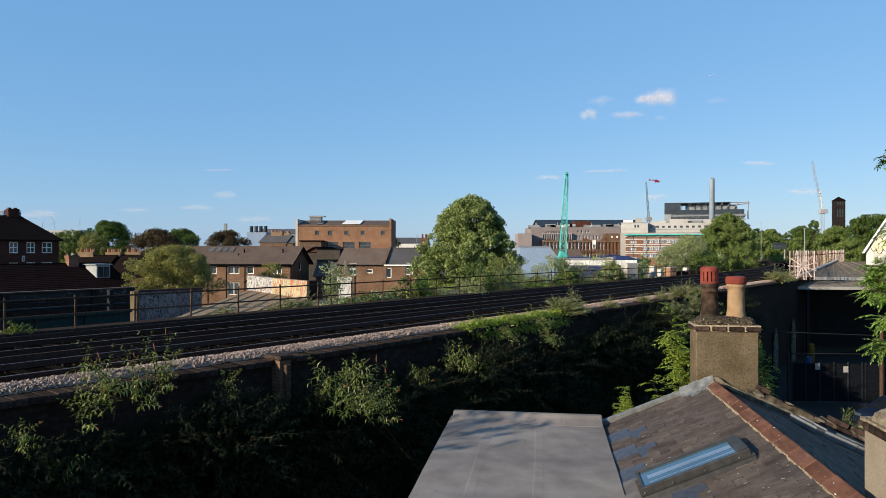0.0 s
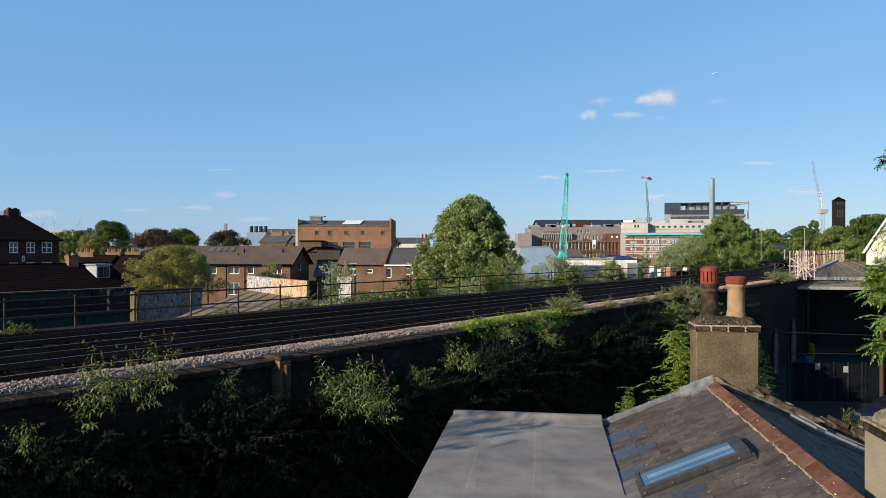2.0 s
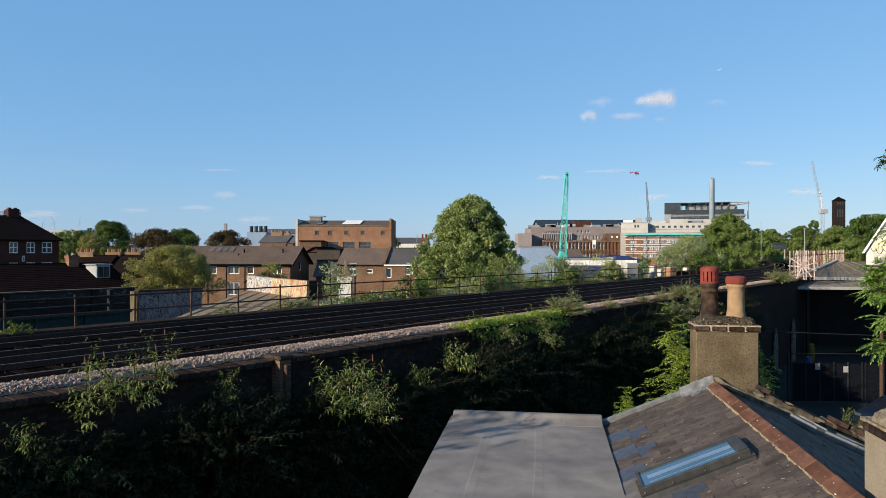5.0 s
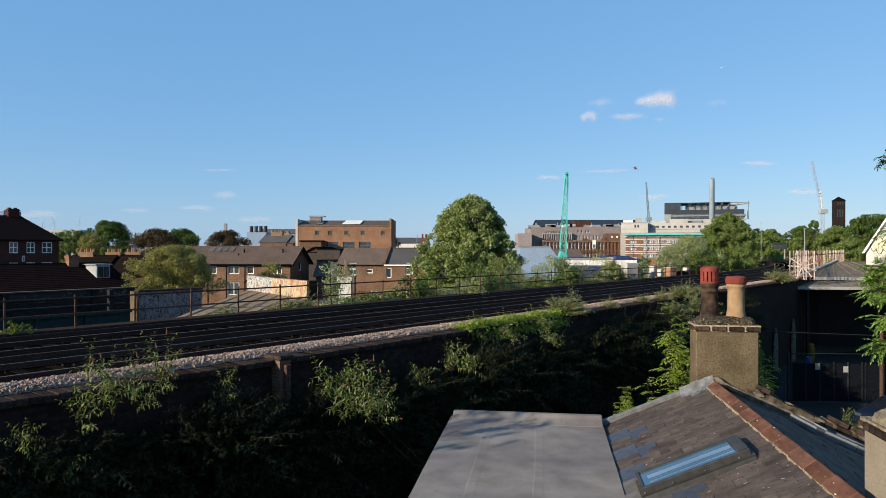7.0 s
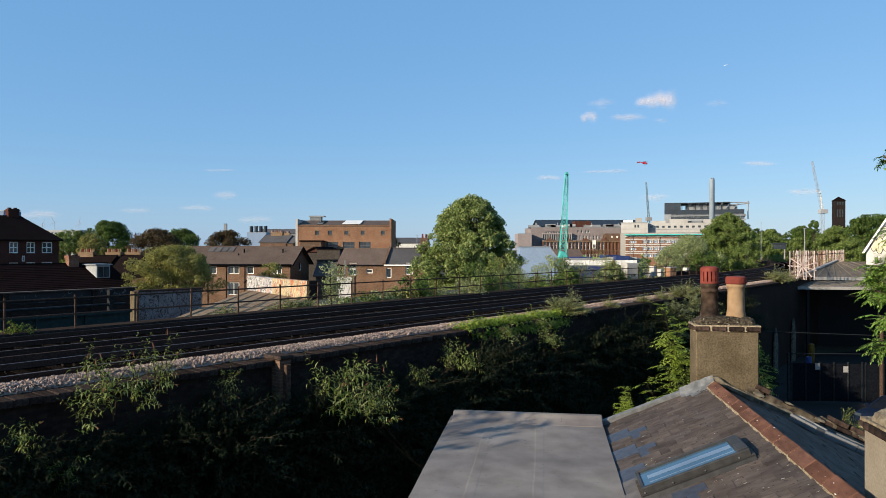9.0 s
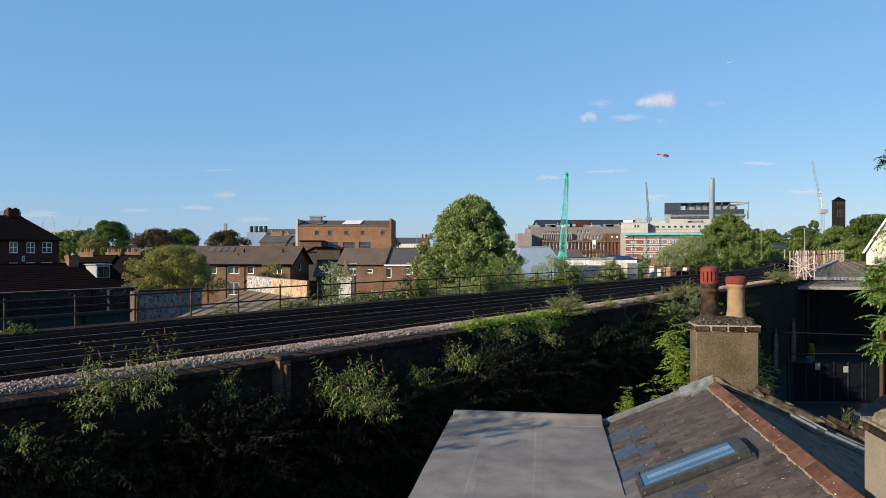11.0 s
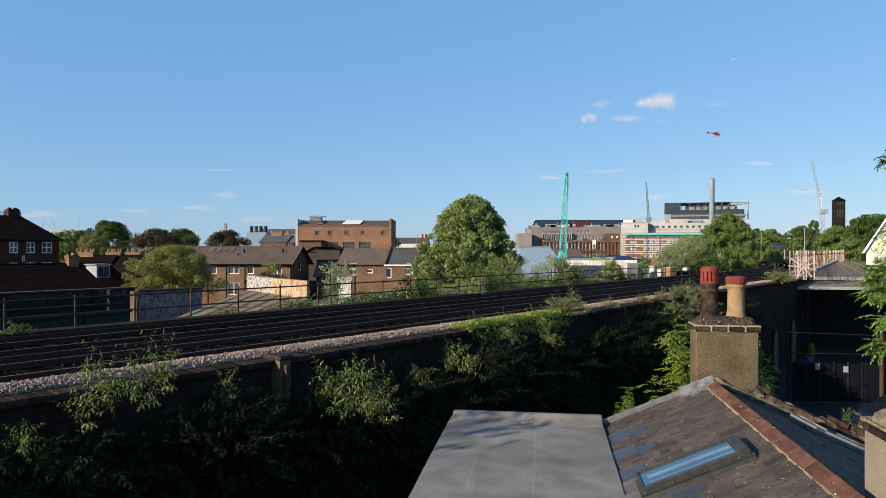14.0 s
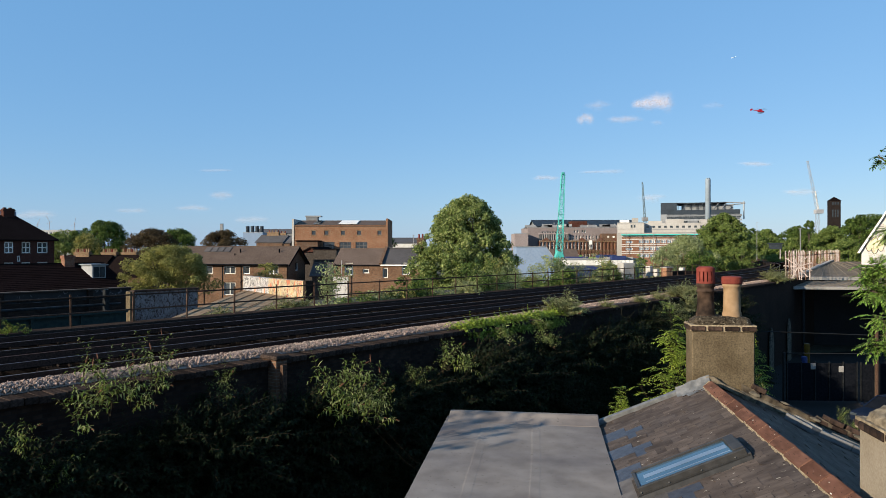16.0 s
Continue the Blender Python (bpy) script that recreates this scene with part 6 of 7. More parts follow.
for u_, v_, w_, h_ in ((54.5, 21.9, 0.35, 1.2), (57.0, 22.3, 0.3, 0.9), (62.5, 22.0, 0.35, 0.9)):
    p = on_line(u_, v_, 0)
    bx = thing("signal_box_case", "small pale trackside equipment case on a post", "equipment case", pose(p.x, p.y, 0, 0, 0, 30))
    Shape().box(-w_ / 2, w_ / 2, -0.25, 0.25, 6.4 + h_ * 0.3, 6.4 + h_).make("case", "cream_panel", bx, bevel=0.03)
    Shape().box(-0.06, 0.06, -0.06, 0.06, 0, 6.4 + h_ * 0.3).make("post", "concrete", bx)


def car():
    c = thing("hatchback_car", "parked blue hatchback car with dark windows", "car", pose(22.98, 34.5, 0, 0, 0, -158))
    body = Shape()
    side = [(-2.0, 0.3), (2.0, 0.3), (2.05, 0.62), (1.95, 0.82), (1.0, 0.95), (-1.9, 1.0), (-2.05, 0.7)]
    body.prism(side, -0.85, 0.85)
    body.make("body", "blue_car", c, bevel=0.07)
    cab = Shape()
    lo = [(1.05, 0.93), (-1.75, 0.97)]
    cab.add([(1.05, -0.78, 0.94), (1.05, 0.78, 0.94), (-1.8, 0.78, 0.98), (-1.8, -0.78, 0.98), (0.25, -0.6, 1.44), (0.25, 0.6, 1.44), (-1.35, 0.6, 1.46), (-1.35, -0.6, 1.46)], [(0, 1, 5, 4), (1, 2, 6, 5), (2, 3, 7, 6), (3, 0, 4, 7), (4, 5, 6, 7)])
    cab.make("cabin", "car_glass", c)
    Shape().box(-1.4, 0.28, -0.62, 0.62, 1.44, 1.48).make("roof", "blue_car", c, bevel=0.015)
    for sg in (-1, 1):
        Shape().tube([(1.05, sg * 0.78, 0.95), (0.25, sg * 0.61, 1.45)], 0.04, 6).tube([(-1.8, sg * 0.78, 0.98), (-1.35, sg * 0.61, 1.46)], 0.05, 6).tube([(-0.5, sg * 0.79, 0.96), (-0.5, sg * 0.61, 1.46)], 0.035, 6).make("pillar", "blue_car", c)
        Shape().box(0.75, 0.95, sg * 0.95 - 0.1, sg * 0.95 + 0.1, 0.95, 1.08).make("mirror", "blue_car", c, bevel=0.03)
        for x in (-1.25, 1.25):
            w = Shape().tube([(x, sg * 0.66, 0.31), (x, sg * 0.88, 0.31)], 0.31, 18).make("wheel", "black_paint", c)
            Shape().tube([(x, sg * 0.86, 0.31), (x, sg * 0.885, 0.31)], 0.19, 14).make("rim", "crane_grey", w)
        Shape().box(1.93, 2.06, sg * 0.62 - 0.18, sg * 0.62 + 0.18, 0.62, 0.76).make("headlight", "window_glass", c, bevel=0.02)


car()

# inside the yard: boards against the viaduct, bins, timber stacks
for u_, w_, h_ in ((54.6, 1.1, 3.2), (60.3, 1.1, 3.45)):
    p = on_line(u_, 12.6, 0)
    ab = thing("arch_board", "pale pointed board closing a viaduct arch", "board", pose(p.x, p.y, 0, 0, 0, 51))
    Shape().prism([(-w_ / 2, 0.02), (w_ / 2, 0.02), (w_ / 2, h_ * 0.6), (w_ * 0.3, h_ * 0.85), (0, h_), (-w_ * 0.3, h_ * 0.85), (-w_ / 2, h_ * 0.6)], -0.05, 0.05).make("panel", "patched_render", ab)
for x_, z_, mt, nm in ((24.84, 0, "yellow", "yellow plastic drum"), (24.12, 0, "blue_plastic", "blue plastic drum")):
    dr = thing("drum", nm + " standing in the dark yard", "drum", pose(x_, 46 if mt == "yellow" else 45, 0))
    hh = 2.6 if mt == "yellow" else 1.9
    Shape().lathe([(0.16, 0), (0.19, 0.1), (0.19, hh - 0.1), (0.16, hh)], 14).make("body", mt, dr)

gp = thing("rusty_post", "rusty iron post with strained wires in the yard", "post", pose(24.94, 39, 0, 0, 0, -3))
Shape().tube([(0.3, 0.3, 0), (0.3, 0.3, 5.0)], 0.1, 8).make("post", "rust", gp)
for z in (3.3, 4.0, 4.6):
    Shape().tube([(0.1, 0.3, z), (1.6, 0.3, z)], 0.02, 5).make("wire", "rust", gp)


# ---- trees and shrubs ----
def leaf_cloud(rng, spots, size, per, squash=0.8, slim=0.55):
    """Leaf blades scattered in clumps: each spot is (x, y, z, radius)."""
    sh = Shape()
    v, f = sh.v, sh.f
    for x, y, z, r in spots:
        for _ in range(int(per * r * r)):
            d = Vector((rng.gauss(0, 1), rng.gauss(0, 1), rng.gauss(0, 1))).normalized()
            c = Vector((x, y, z)) + Vector((d.x, d.y, d.z * squash)) * (r * rng.uniform(0.55, 1.08))
            n = (d * 1.5 + Vector((rng.gauss(0, 0.75), rng.gauss(0, 0.75), rng.gauss(0.35, 0.75)))).normalized()
            a = n.cross(Vector((rng.gauss(0, 1), rng.gauss(0, 1), rng.gauss(0, 1)))).normalized()
            b = n.cross(a)
            s = size * rng.uniform(0.6, 1.3)
            k = len(v)
            v += [tuple(c - a * s), tuple(c - b * (s * slim) + n * (s * 0.15)), tuple(c + a * s - n * (s * 0.25)), tuple(c + b * (s * slim) + n * (s * 0.15))]
            f.append((k, k + 1, k + 2))
            f.append((k, k + 2, k + 3))
    return sh


def tree(name, label, x, y, z0, top, rx, leaf, size=0.3, clumps=55, per=26, trunk=0.3, seed=1, rz=None, kind="tree", crown_low=0.25, ry=None, peak=0.0, lump=(0.09, 0.24), bumpy=0.22):
    """A tapered trunk, limbs and a crown of many leaf clumps with gaps; the crown spans crown_low to top."""
    rng = random.Random(seed)
    t = thing(name, label, kind, pose(x, y, z0))
    H = top - z0
    lo = H * crown_low
    cz, hz = (lo + H) / 2, (H - lo) / 2
    ry = ry or rx
    spots, limbs = [], Shape()
    for i in range(int(clumps * 1.9)):
        a = rng.uniform(0, 2 * math.pi)
        h = rng.uniform(-1, 1)
        fat = math.sqrt(max(0.05, 1 - abs(h) ** 2.2)) * (1.0 if h > -0.2 else 1.0 + h * 0.2) * (1 - peak * (h + 1) / 2)
        q = rng.uniform(0.4, 1.0)
        r = rng.uniform(*lump) * min(rx, hz * 1.3)
        fat *= 1 + bumpy * noise.noise(Vector((math.cos(a) * 1.6 + seed * 3.1, math.sin(a) * 1.6, h * 2.6))) * 1.6
        p = (math.cos(a) * (rx - r * 0.6) * fat * q, math.sin(a) * (ry - r * 0.6) * fat * q, cz + h * (hz - r * 0.8), r)
        spots.append(p)
        if i < 18:
            s = Vector((0, 0, lo + rng.uniform(0, 0.35) * (H - lo)))
            e = Vector(p[:3])
            limbs.tube([s, s.lerp(e, 0.5) + Vector((0, 0, -0.06 * H)), e], [trunk * 0.35, trunk * 0.22, trunk * 0.07], 5)
    limbs.tube([(0, 0, 0), (trunk * 0.3, 0, lo), (0, trunk * 0.4, lo + 0.45 * (H - lo)), (0, 0, H * 0.9)], [trunk, trunk * 0.75, trunk * 0.45, trunk * 0.08], 8)
    limbs.make("trunk", "bark", t)
    leaf_cloud(rng, spots, size, per).make("crown", leaf, t)
    return t


def outlined_tree(name, label, x, y, z0, rings, leaf, size, clumps, per, trunk, seed, lump=(0.3, 0.62)):
    """A tree whose crown follows rings of (height, half width): leaf clumps on the skin, fewer inside."""
    rng = random.Random(seed)
    t = thing(name, label, "tree", pose(x, y, z0))
    lo, hi = rings[0][0], rings[-1][0]

    def wide(z):
        for (a, wa), (c, wc) in zip(rings, rings[1:]):
            if z <= c:
                return wa + (wc - wa) * (z - a) / (c - a)
        return rings[-1][1]

    spots, limbs = [], Shape()
    while len(spots) < clumps:
        z = rng.uniform(lo, hi)
        w = wide(z)
        if rng.random() * rings[1][1] > w + 1.2:
            continue
        a = rng.uniform(0, 2 * math.pi)
        r = rng.uniform(*lump)
        inside = rng.random() < 0.25
        q = (rng.uniform(0.3, 0.75) if inside else rng.uniform(0.84, 1.06)) * (1 + 0.42 * noise.noise(Vector((math.cos(a) * 2.0 + seed, math.sin(a) * 2.0, z * 0.75))))
        spots.append((math.cos(a) * max(0.1, w - r * 0.5) * q, math.sin(a) * max(0.1, w - r * 0.5) * q, z - r * 0.4, r))
    for px_, py_, pz_, r in spots[:40]:
        st = Vector((0, 0, lo + rng.uniform(0.0, 0.4) * (hi - lo)))
        e = Vector((px_, py_, pz_))
        limbs.tube([st, st.lerp(e, 0.5) + Vector((0, 0, -0.4)), e], [trunk * 0.35, trunk * 0.2, trunk * 0.05], 5)
    limbs.tube([(0, 0, 0), (trunk * 0.3, 0, lo), (0, trunk * 0.4, (lo + hi) / 2), (0, 0, hi - 0.6)], [trunk, trunk * 0.75, trunk * 0.45, trunk * 0.08], 8)
    limbs.make("trunk", "bark", t)
    leaf_cloud(rng, spots, size, per, 0.85, 0.6).make("crown", leaf, t)
    return t


def patch(name, label, x, y, z, w, d, h, leaf, size, n, seed, per=40):
    """A tangle of low growth w by d, h high."""
    rng = random.Random(seed)
    spots = [(rng.uniform(-w / 2, w / 2), rng.uniform(-d / 2, d / 2), rng.uniform(0.1, 1.0) * h * rng.uniform(0.5, 1), rng.uniform(0.2, 0.45) * min(h, d, w)) for _ in range(n)]
    t = thing(name, label, "shrub", pose(x, y, z))
    leaf_cloud(rng, spots, size, per / (0.3 * min(h, d, w)) ** 0.5).make("foliage", leaf, t)
    st = Shape()
    for sx, sy, sz, r in spots[: max(4, n // 3)]:
        st.tube([(sx * 0.6, sy * 0.6, -0.3), (sx * 0.9, sy * 0.9, sz * 0.5), (sx, sy, sz)], [0.03, 0.02, 0.008], 4)
    st.make("woody_stem", "stem", t)
    return t


outlined_tree("plane_tree", "broad round-headed green tree beyond the railway", 2.76, 68, 0, ((3.4, 3.2), (5.6, 4.8), (7.4, 5.2), (9.0, 4.75), (10.3, 3.85), (11.2, 3.6), (12.2, 3.1), (13.1, 2.3), (13.8, 1.4), (14.2, 0.5)), "leaf_plane", 0.125, 900, 330, 0.45, 21, (0.25, 0.7))
tree("willow_shrub", "large olive-green bushy tree beyond the railing", -20.68, 52, 0, 9.431, 3.7, "leaf_olive", 0.075, 130, 760, 0.2, 4, crown_low=0.45, lump=(0.08, 0.19), bumpy=0.35)
for i, (px_, d_, top_, r_, lf, sz) in enumerate((
        (-82.25, 150, 13.473, 5.6, "leaf_tree", 0.36), (-73.56, 150, 15.461, 6.2, "leaf_deep", 0.36), (-72.36, 140, 12.479, 3.2, "leaf_olive", 0.3),
        (-54.49, 130, 13.092, 5.6, "leaf_bronze", 0.3), (-57.40, 150, 13.721, 5.0, "leaf_deep", 0.34), (-47.09, 150, 13.473, 5.2, "leaf_bronze", 0.32),
        (-12.251, 170, 12.098, 2.2, "leaf_deep", 0.3), (74.35, 160, 12.048, 3.4, "leaf_tree", 0.34),
        (134.06, 280, 17.350, 6.0, "leaf_tree", 0.6), (126.44, 240, 17.350, 6.8, "leaf_deep", 0.5), (125.17, 230, 18.907, 3.0, "leaf_deep", 0.5),
        (98.01, 170, 14.914, 5.2, "leaf_tree", 0.4), (92.69, 150, 16.703, 4.6, "leaf_deep", 0.4), (121.34, 190, 19.072, 7.0, "leaf_deep", 0.45), (84.19, 140, 11.319, 3.6, "leaf_tree", 0.35))):
    tree("tree", {"leaf_tree": "leafy green tree on the skyline", "leaf_deep": "dark green leafy tree on the skyline", "leaf_olive": "olive-green tree on the skyline", "leaf_bronze": "bronze-leaved copper beech tree on the skyline"}[lf],
         px_, d_, 0, top_, r_, lf, sz * 0.55, 80, 170 / (sz / 0.3) ** 1.5, 0.35, 30 + i, crown_low=0.25)
outlined_tree("lime_tree", "tall rounded green tree beside the tracks", 50.0, 120, 0, ((3.0, 3.0), (6.0, 4.3), (8.5, 4.6), (11.0, 4.2), (13.0, 3.2), (14.5, 1.9), (15.2, 0.6)), "leaf_tree", 0.15, 700, 260, 0.35, 52, (0.35, 0.8))
tree("whitebeam_tree", "grey-green rounded tree beside the tracks", 37.75, 105, 0, 11.348, 4.7, "leaf_grey", 0.13, 100, 230, 0.25, 77, crown_low=0.2)

# woods that close the view down the line
rng = random.Random(8)
for i in range(26):
    a = rng.uniform(0, 1)
    d_ = rng.uniform(230, 420)
    x_ = d_ * (0.452 + (0.676 - 0.452) * a)
    lf = rng.choice(("leaf_deep", "leaf_tree", "leaf_deep"))
    tree("tree", "leafy tree in the woods at the end of the line", x_, d_, 0, 9 + d_ * rng.uniform(0.012, 0.032), rng.uniform(5, 8), lf, 0.42, 50, 26, 0.35, 900 + i, crown_low=0.1)
for i, (px_, d_, top_, r_, lf) in enumerate(((22.12, 75, 8.503, 1.3, "leaf_tree"), (31.16, 95, 9.000, 2.4, "leaf_grey"), (48.84, 110, 10.367, 3.0, "leaf_tree"), (38.19, 100, 9.000, 3.4, "leaf_deep"), (63.64, 130, 8.139, 3.5, "leaf_tree"), (17.453, 70, 7.956, 1.6, "leaf_olive"))):
    tree("tree", "bushy young tree beside the tracks", px_, d_, 0, top_, r_, lf, 0.12, 60, 240, 0.15, 960 + i, crown_low=0.3)
tree("tree", "small olive-green tree growing behind the graffiti wall", -14.009, 56, 0, 7.933, 1.5, "leaf_olive", 0.07, 40, 500, 0.1, 990, crown_low=0.6)


# ---- growth on and around the viaduct ----
def blade(sh, p, d, up, s, wide=0.2, droop=0.25):
    """One folded leaf from p along d."""
    side = d.cross(up)
    if side.length < 1e-4:
        side = Vector((1, 0, 0))
    side.normalize()
    n = side.cross(d).normalized()
    k = len(sh.v)
    mid = p + d * (s * 0.48) - n * (s * 0.03)
    sh.v += [tuple(p), tuple(p + d * (s * 0.42) + side * (s * wide) + n * (s * 0.05)), tuple(p + d * (s * 0.42) - side * (s * wide) + n * (s * 0.05)), tuple(mid), tuple(p + d * s - n * (s * droop))]
    sh.f += [(k, k + 1, k + 3), (k + 1, k + 4, k + 3), (k, k + 3, k + 2), (k + 3, k + 4, k + 2)]


def arch(rng, base, way, length, sag=0.5, n=7):
    pts, p, d = [Vector(base)], Vector(base), Vector(way).normalized()
    for _ in range(n):
        p = p + d * (length / n)
        pts.append(p.copy())
        d = (d + Vector((rng.gauss(0, 0.1), rng.gauss(0, 0.1), -sag / n + rng.gauss(0, 0.05)))).normalized()
    return pts


def leaves_on(sh, rng, pts, size, gap, wide=0.17, droop=0.3, start=0.25, flat=False):
    """Opposite pairs of leaves along a stem."""
    total = sum((pts[i + 1] - pts[i]).length for i in range(len(pts) - 1))
    s, turn = total * start, rng.random() * 3
    while s < total:
        q, i = s, 0
        while i < len(pts) - 2 and q > (pts[i + 1] - pts[i]).length:
            q -= (pts[i + 1] - pts[i]).length
            i += 1
        d = (pts[i + 1] - pts[i]).normalized()
        p = pts[i] + d * q
        a = d.cross(Vector((0, 0, 1)) if abs(d.z) < 0.95 else Vector((1, 0, 0))).normalized()
        b = d.cross(a)
        an = turn if not flat else 0.0
        o = a * math.cos(an) + b * math.sin(an)
        k = size * (1.05 - 0.5 * s / total) * rng.uniform(0.75, 1.2)
        for sg in (1, -1):
            dd = (o * sg + d * rng.uniform(0.4, 0.9) + Vector((0, 0, rng.uniform(-0.2, 0.25)))).normalized()
            blade(sh, p, dd, Vector((0, 0, 1)), k, wide, droop * rng.uniform(0.3, 1.3))
        turn += 1.57 + rng.uniform(-0.3, 0.3)
        s += gap * rng.uniform(0.7, 1.3)
    blade(sh, pts[-1], (pts[-1] - pts[-2]).normalized(), Vector((0, 0, 1)), size * 0.6, wide, droop)


def spike(sh, pts, r):
    sh.tube([pts[-1], pts[-1].lerp(pts[-1] + (pts[-1] - pts[-2]), 0.5), pts[-1] + (pts[-1] - pts[-2]) * 1.1], [r * 0.7, r, r * 0.2], 5)


def bush_meshes(seed, stems, length, size, gap, spread=1.0, out=0.5, sag=0.6, blooms=0, leaf="leaf_shrub", wide=0.17, droop=0.3):
    """Meshes (stems, leaves, faded flowers) of an arching shrub that leans out along -y."""
    rng = random.Random(seed)
    st, lf, bl = Shape(), Shape(), Shape()
    for i in range(stems):
        w = (rng.gauss(0, 0.55) * spread, -out + rng.gauss(0, 0.45) * spread, rng.uniform(0.35, 1.2))
        L = length * rng.uniform(0.55, 1.1)
        pts = arch(rng, (rng.gauss(0, 0.12), rng.gauss(0, 0.06), rng.gauss(0, 0.1)), w, L, sag)
        st.tube(pts, [0.012 * (1 - 0.85 * k / (len(pts) - 1)) + 0.002 for k in range(len(pts))], 3)
        leaves_on(lf, rng, pts, size, gap, wide, droop)
        for _ in range(2):
            j = rng.randrange(2, len(pts) - 1)
            tw = arch(rng, pts[j], (rng.gauss(0, 1), rng.gauss(-0.3, 0.8), rng.uniform(0, 1)), L * rng.uniform(0.2, 0.4), sag, 4)
            st.tube(tw, [0.005, 0.004, 0.003, 0.003, 0.002], 3)
            leaves_on(lf, rng, tw, size * 0.85, gap, wide, droop, start=0.15)
        if i < blooms:
            spike(bl, pts, 0.015)
    return st.mesh("stem", "stem"), lf.mesh("foliage", leaf), (bl.mesh("flower_spikes", "bloom") if blooms else None)


def plant(name, label, meshes, m, group="", category="shrub"):
    t = thing(name, label, category, m, group)
    for nm, me in zip(("woody_stem", "foliage", "flower_spike"), meshes):
        if me:
            tagged(shared(nm, me, t), kind="stuff")
    return t


BUSH = [bush_meshes(100 + i, 40, 1.25, 0.13, 0.06, 1.0, 0.5, 0.7, 0, "leaf_shrub_shaded", wide=0.22) for i in range(5)]
rng = random.Random(9)
# the tangle on the shaded wall face; its leaf colour carries the shade
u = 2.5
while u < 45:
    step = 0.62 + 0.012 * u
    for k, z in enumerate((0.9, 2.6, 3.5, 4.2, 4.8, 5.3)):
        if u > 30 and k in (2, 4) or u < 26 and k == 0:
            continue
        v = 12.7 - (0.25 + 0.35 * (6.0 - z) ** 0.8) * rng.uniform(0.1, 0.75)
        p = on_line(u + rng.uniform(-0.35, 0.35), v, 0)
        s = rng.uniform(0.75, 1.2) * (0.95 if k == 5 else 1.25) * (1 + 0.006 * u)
        plant("shaded_thicket", "buddleia thicket on the viaduct wall, shade coloured into its dark leaves", BUSH[rng.randrange(5)],
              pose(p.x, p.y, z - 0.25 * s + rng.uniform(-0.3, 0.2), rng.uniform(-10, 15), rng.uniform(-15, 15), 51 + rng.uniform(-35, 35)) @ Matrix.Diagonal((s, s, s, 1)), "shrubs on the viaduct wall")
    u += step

# taller sprigs that reach into the sun; each sways on its own
SWAY = []
SPRIG = [bush_meshes(200 + i, 7, 1.2, 0.18, 0.1, 0.5, 0.3, 0.9, 3 if i % 2 == 0 else 1, wide=0.13, droop=0.55) for i in range(4)]
SPRIG.append(bush_meshes(260, 3, 1.25, 0.13, 0.075, 0.16, 0.0, 0.15, 1, wide=0.16, droop=0.4))
for px_, v_, z_, s_, k_, tilt in (
        (-0.492, 11.9, 8.766, 1.0, 0, 0), (-0.451, 12.0, 8.772, 0.6, 1, 8), (-0.533, 11.6, 8.739, 0.7, 2, 5),
        (-0.173, 11.6, 8.775, 1.1, 1, 5), (-0.112, 5.9, 8.752, 0.42, 0, 0), (-0.092, 5.75, 8.748, 0.4, 2, 0), (-0.15, 11.3, 8.750, 1.1, 0, 8), (-0.115, 11.3, 8.753, 0.9, 2, 8), (-0.144, 11.7, 8.793, 0.95, 3, 5),
        (0.009, 11.7, 8.818, 1.05, 3, 0), (-0.041, 11.8, 8.805, 0.55, 1, 5), (0.034, 11.8, 8.822, 0.6, 0, 12), (-0.322, 12.35, 8.780, 0.6, 2, 0), (-0.417, 12.6, 8.793, 0.75, 2, 0), (0.084, 11.6, 8.884, 0.7, 1, 75), (0.133, 11.5, 8.894, 0.75, 3, 75), (0.150, 11.5, 8.876, 0.7, 0, 80), (-0.625, 12.2, 8.702, 0.6, 3, 0), (-0.571, 11.9, 8.654, 0.6, 1, 0), (-0.422, 12.3, 8.785, 0.95, 4, 0), (-0.499, 12.2, 8.777, 0.85, 4, -6), (-0.455, 12.4, 8.79, 0.7, 4, 5), (0.005, 12.3, 8.83, 0.6, 4, 0)):
    # slant direction -> the place where it meets the line across the wall
    t_ = v_ / (-px_ * 0.7771 + 0.6293)
    x_, y_, zz = px_ * t_, t_, 9 + (z_ - 9) * t_
    SWAY.append(plant("buddleia_sprig", "sunlit buddleia sprig arching from the viaduct wall", SPRIG[k_], pose(x_, y_, zz, tilt, 0, 51 + k_ * 9 - 15) @ Matrix.Diagonal((s_, s_, s_, 1)), "sprigs in the sun"))
    if v_ < 8:  # rooted in the side wall of the extension
        back = SWAY[-1].matrix_basis.inverted()
        root = HOUSE @ Vector((FR_L + 0.06, -0.8, 5.9))
        tip = Vector((x_, y_, zz))
        Shape().tube([back @ root, back @ (root.lerp(tip, 0.5) - Vector((0, 0, 0.12))), back @ tip], [0.008, 0.006, 0.005], 5).make("stalk", "stem", SWAY[-1])



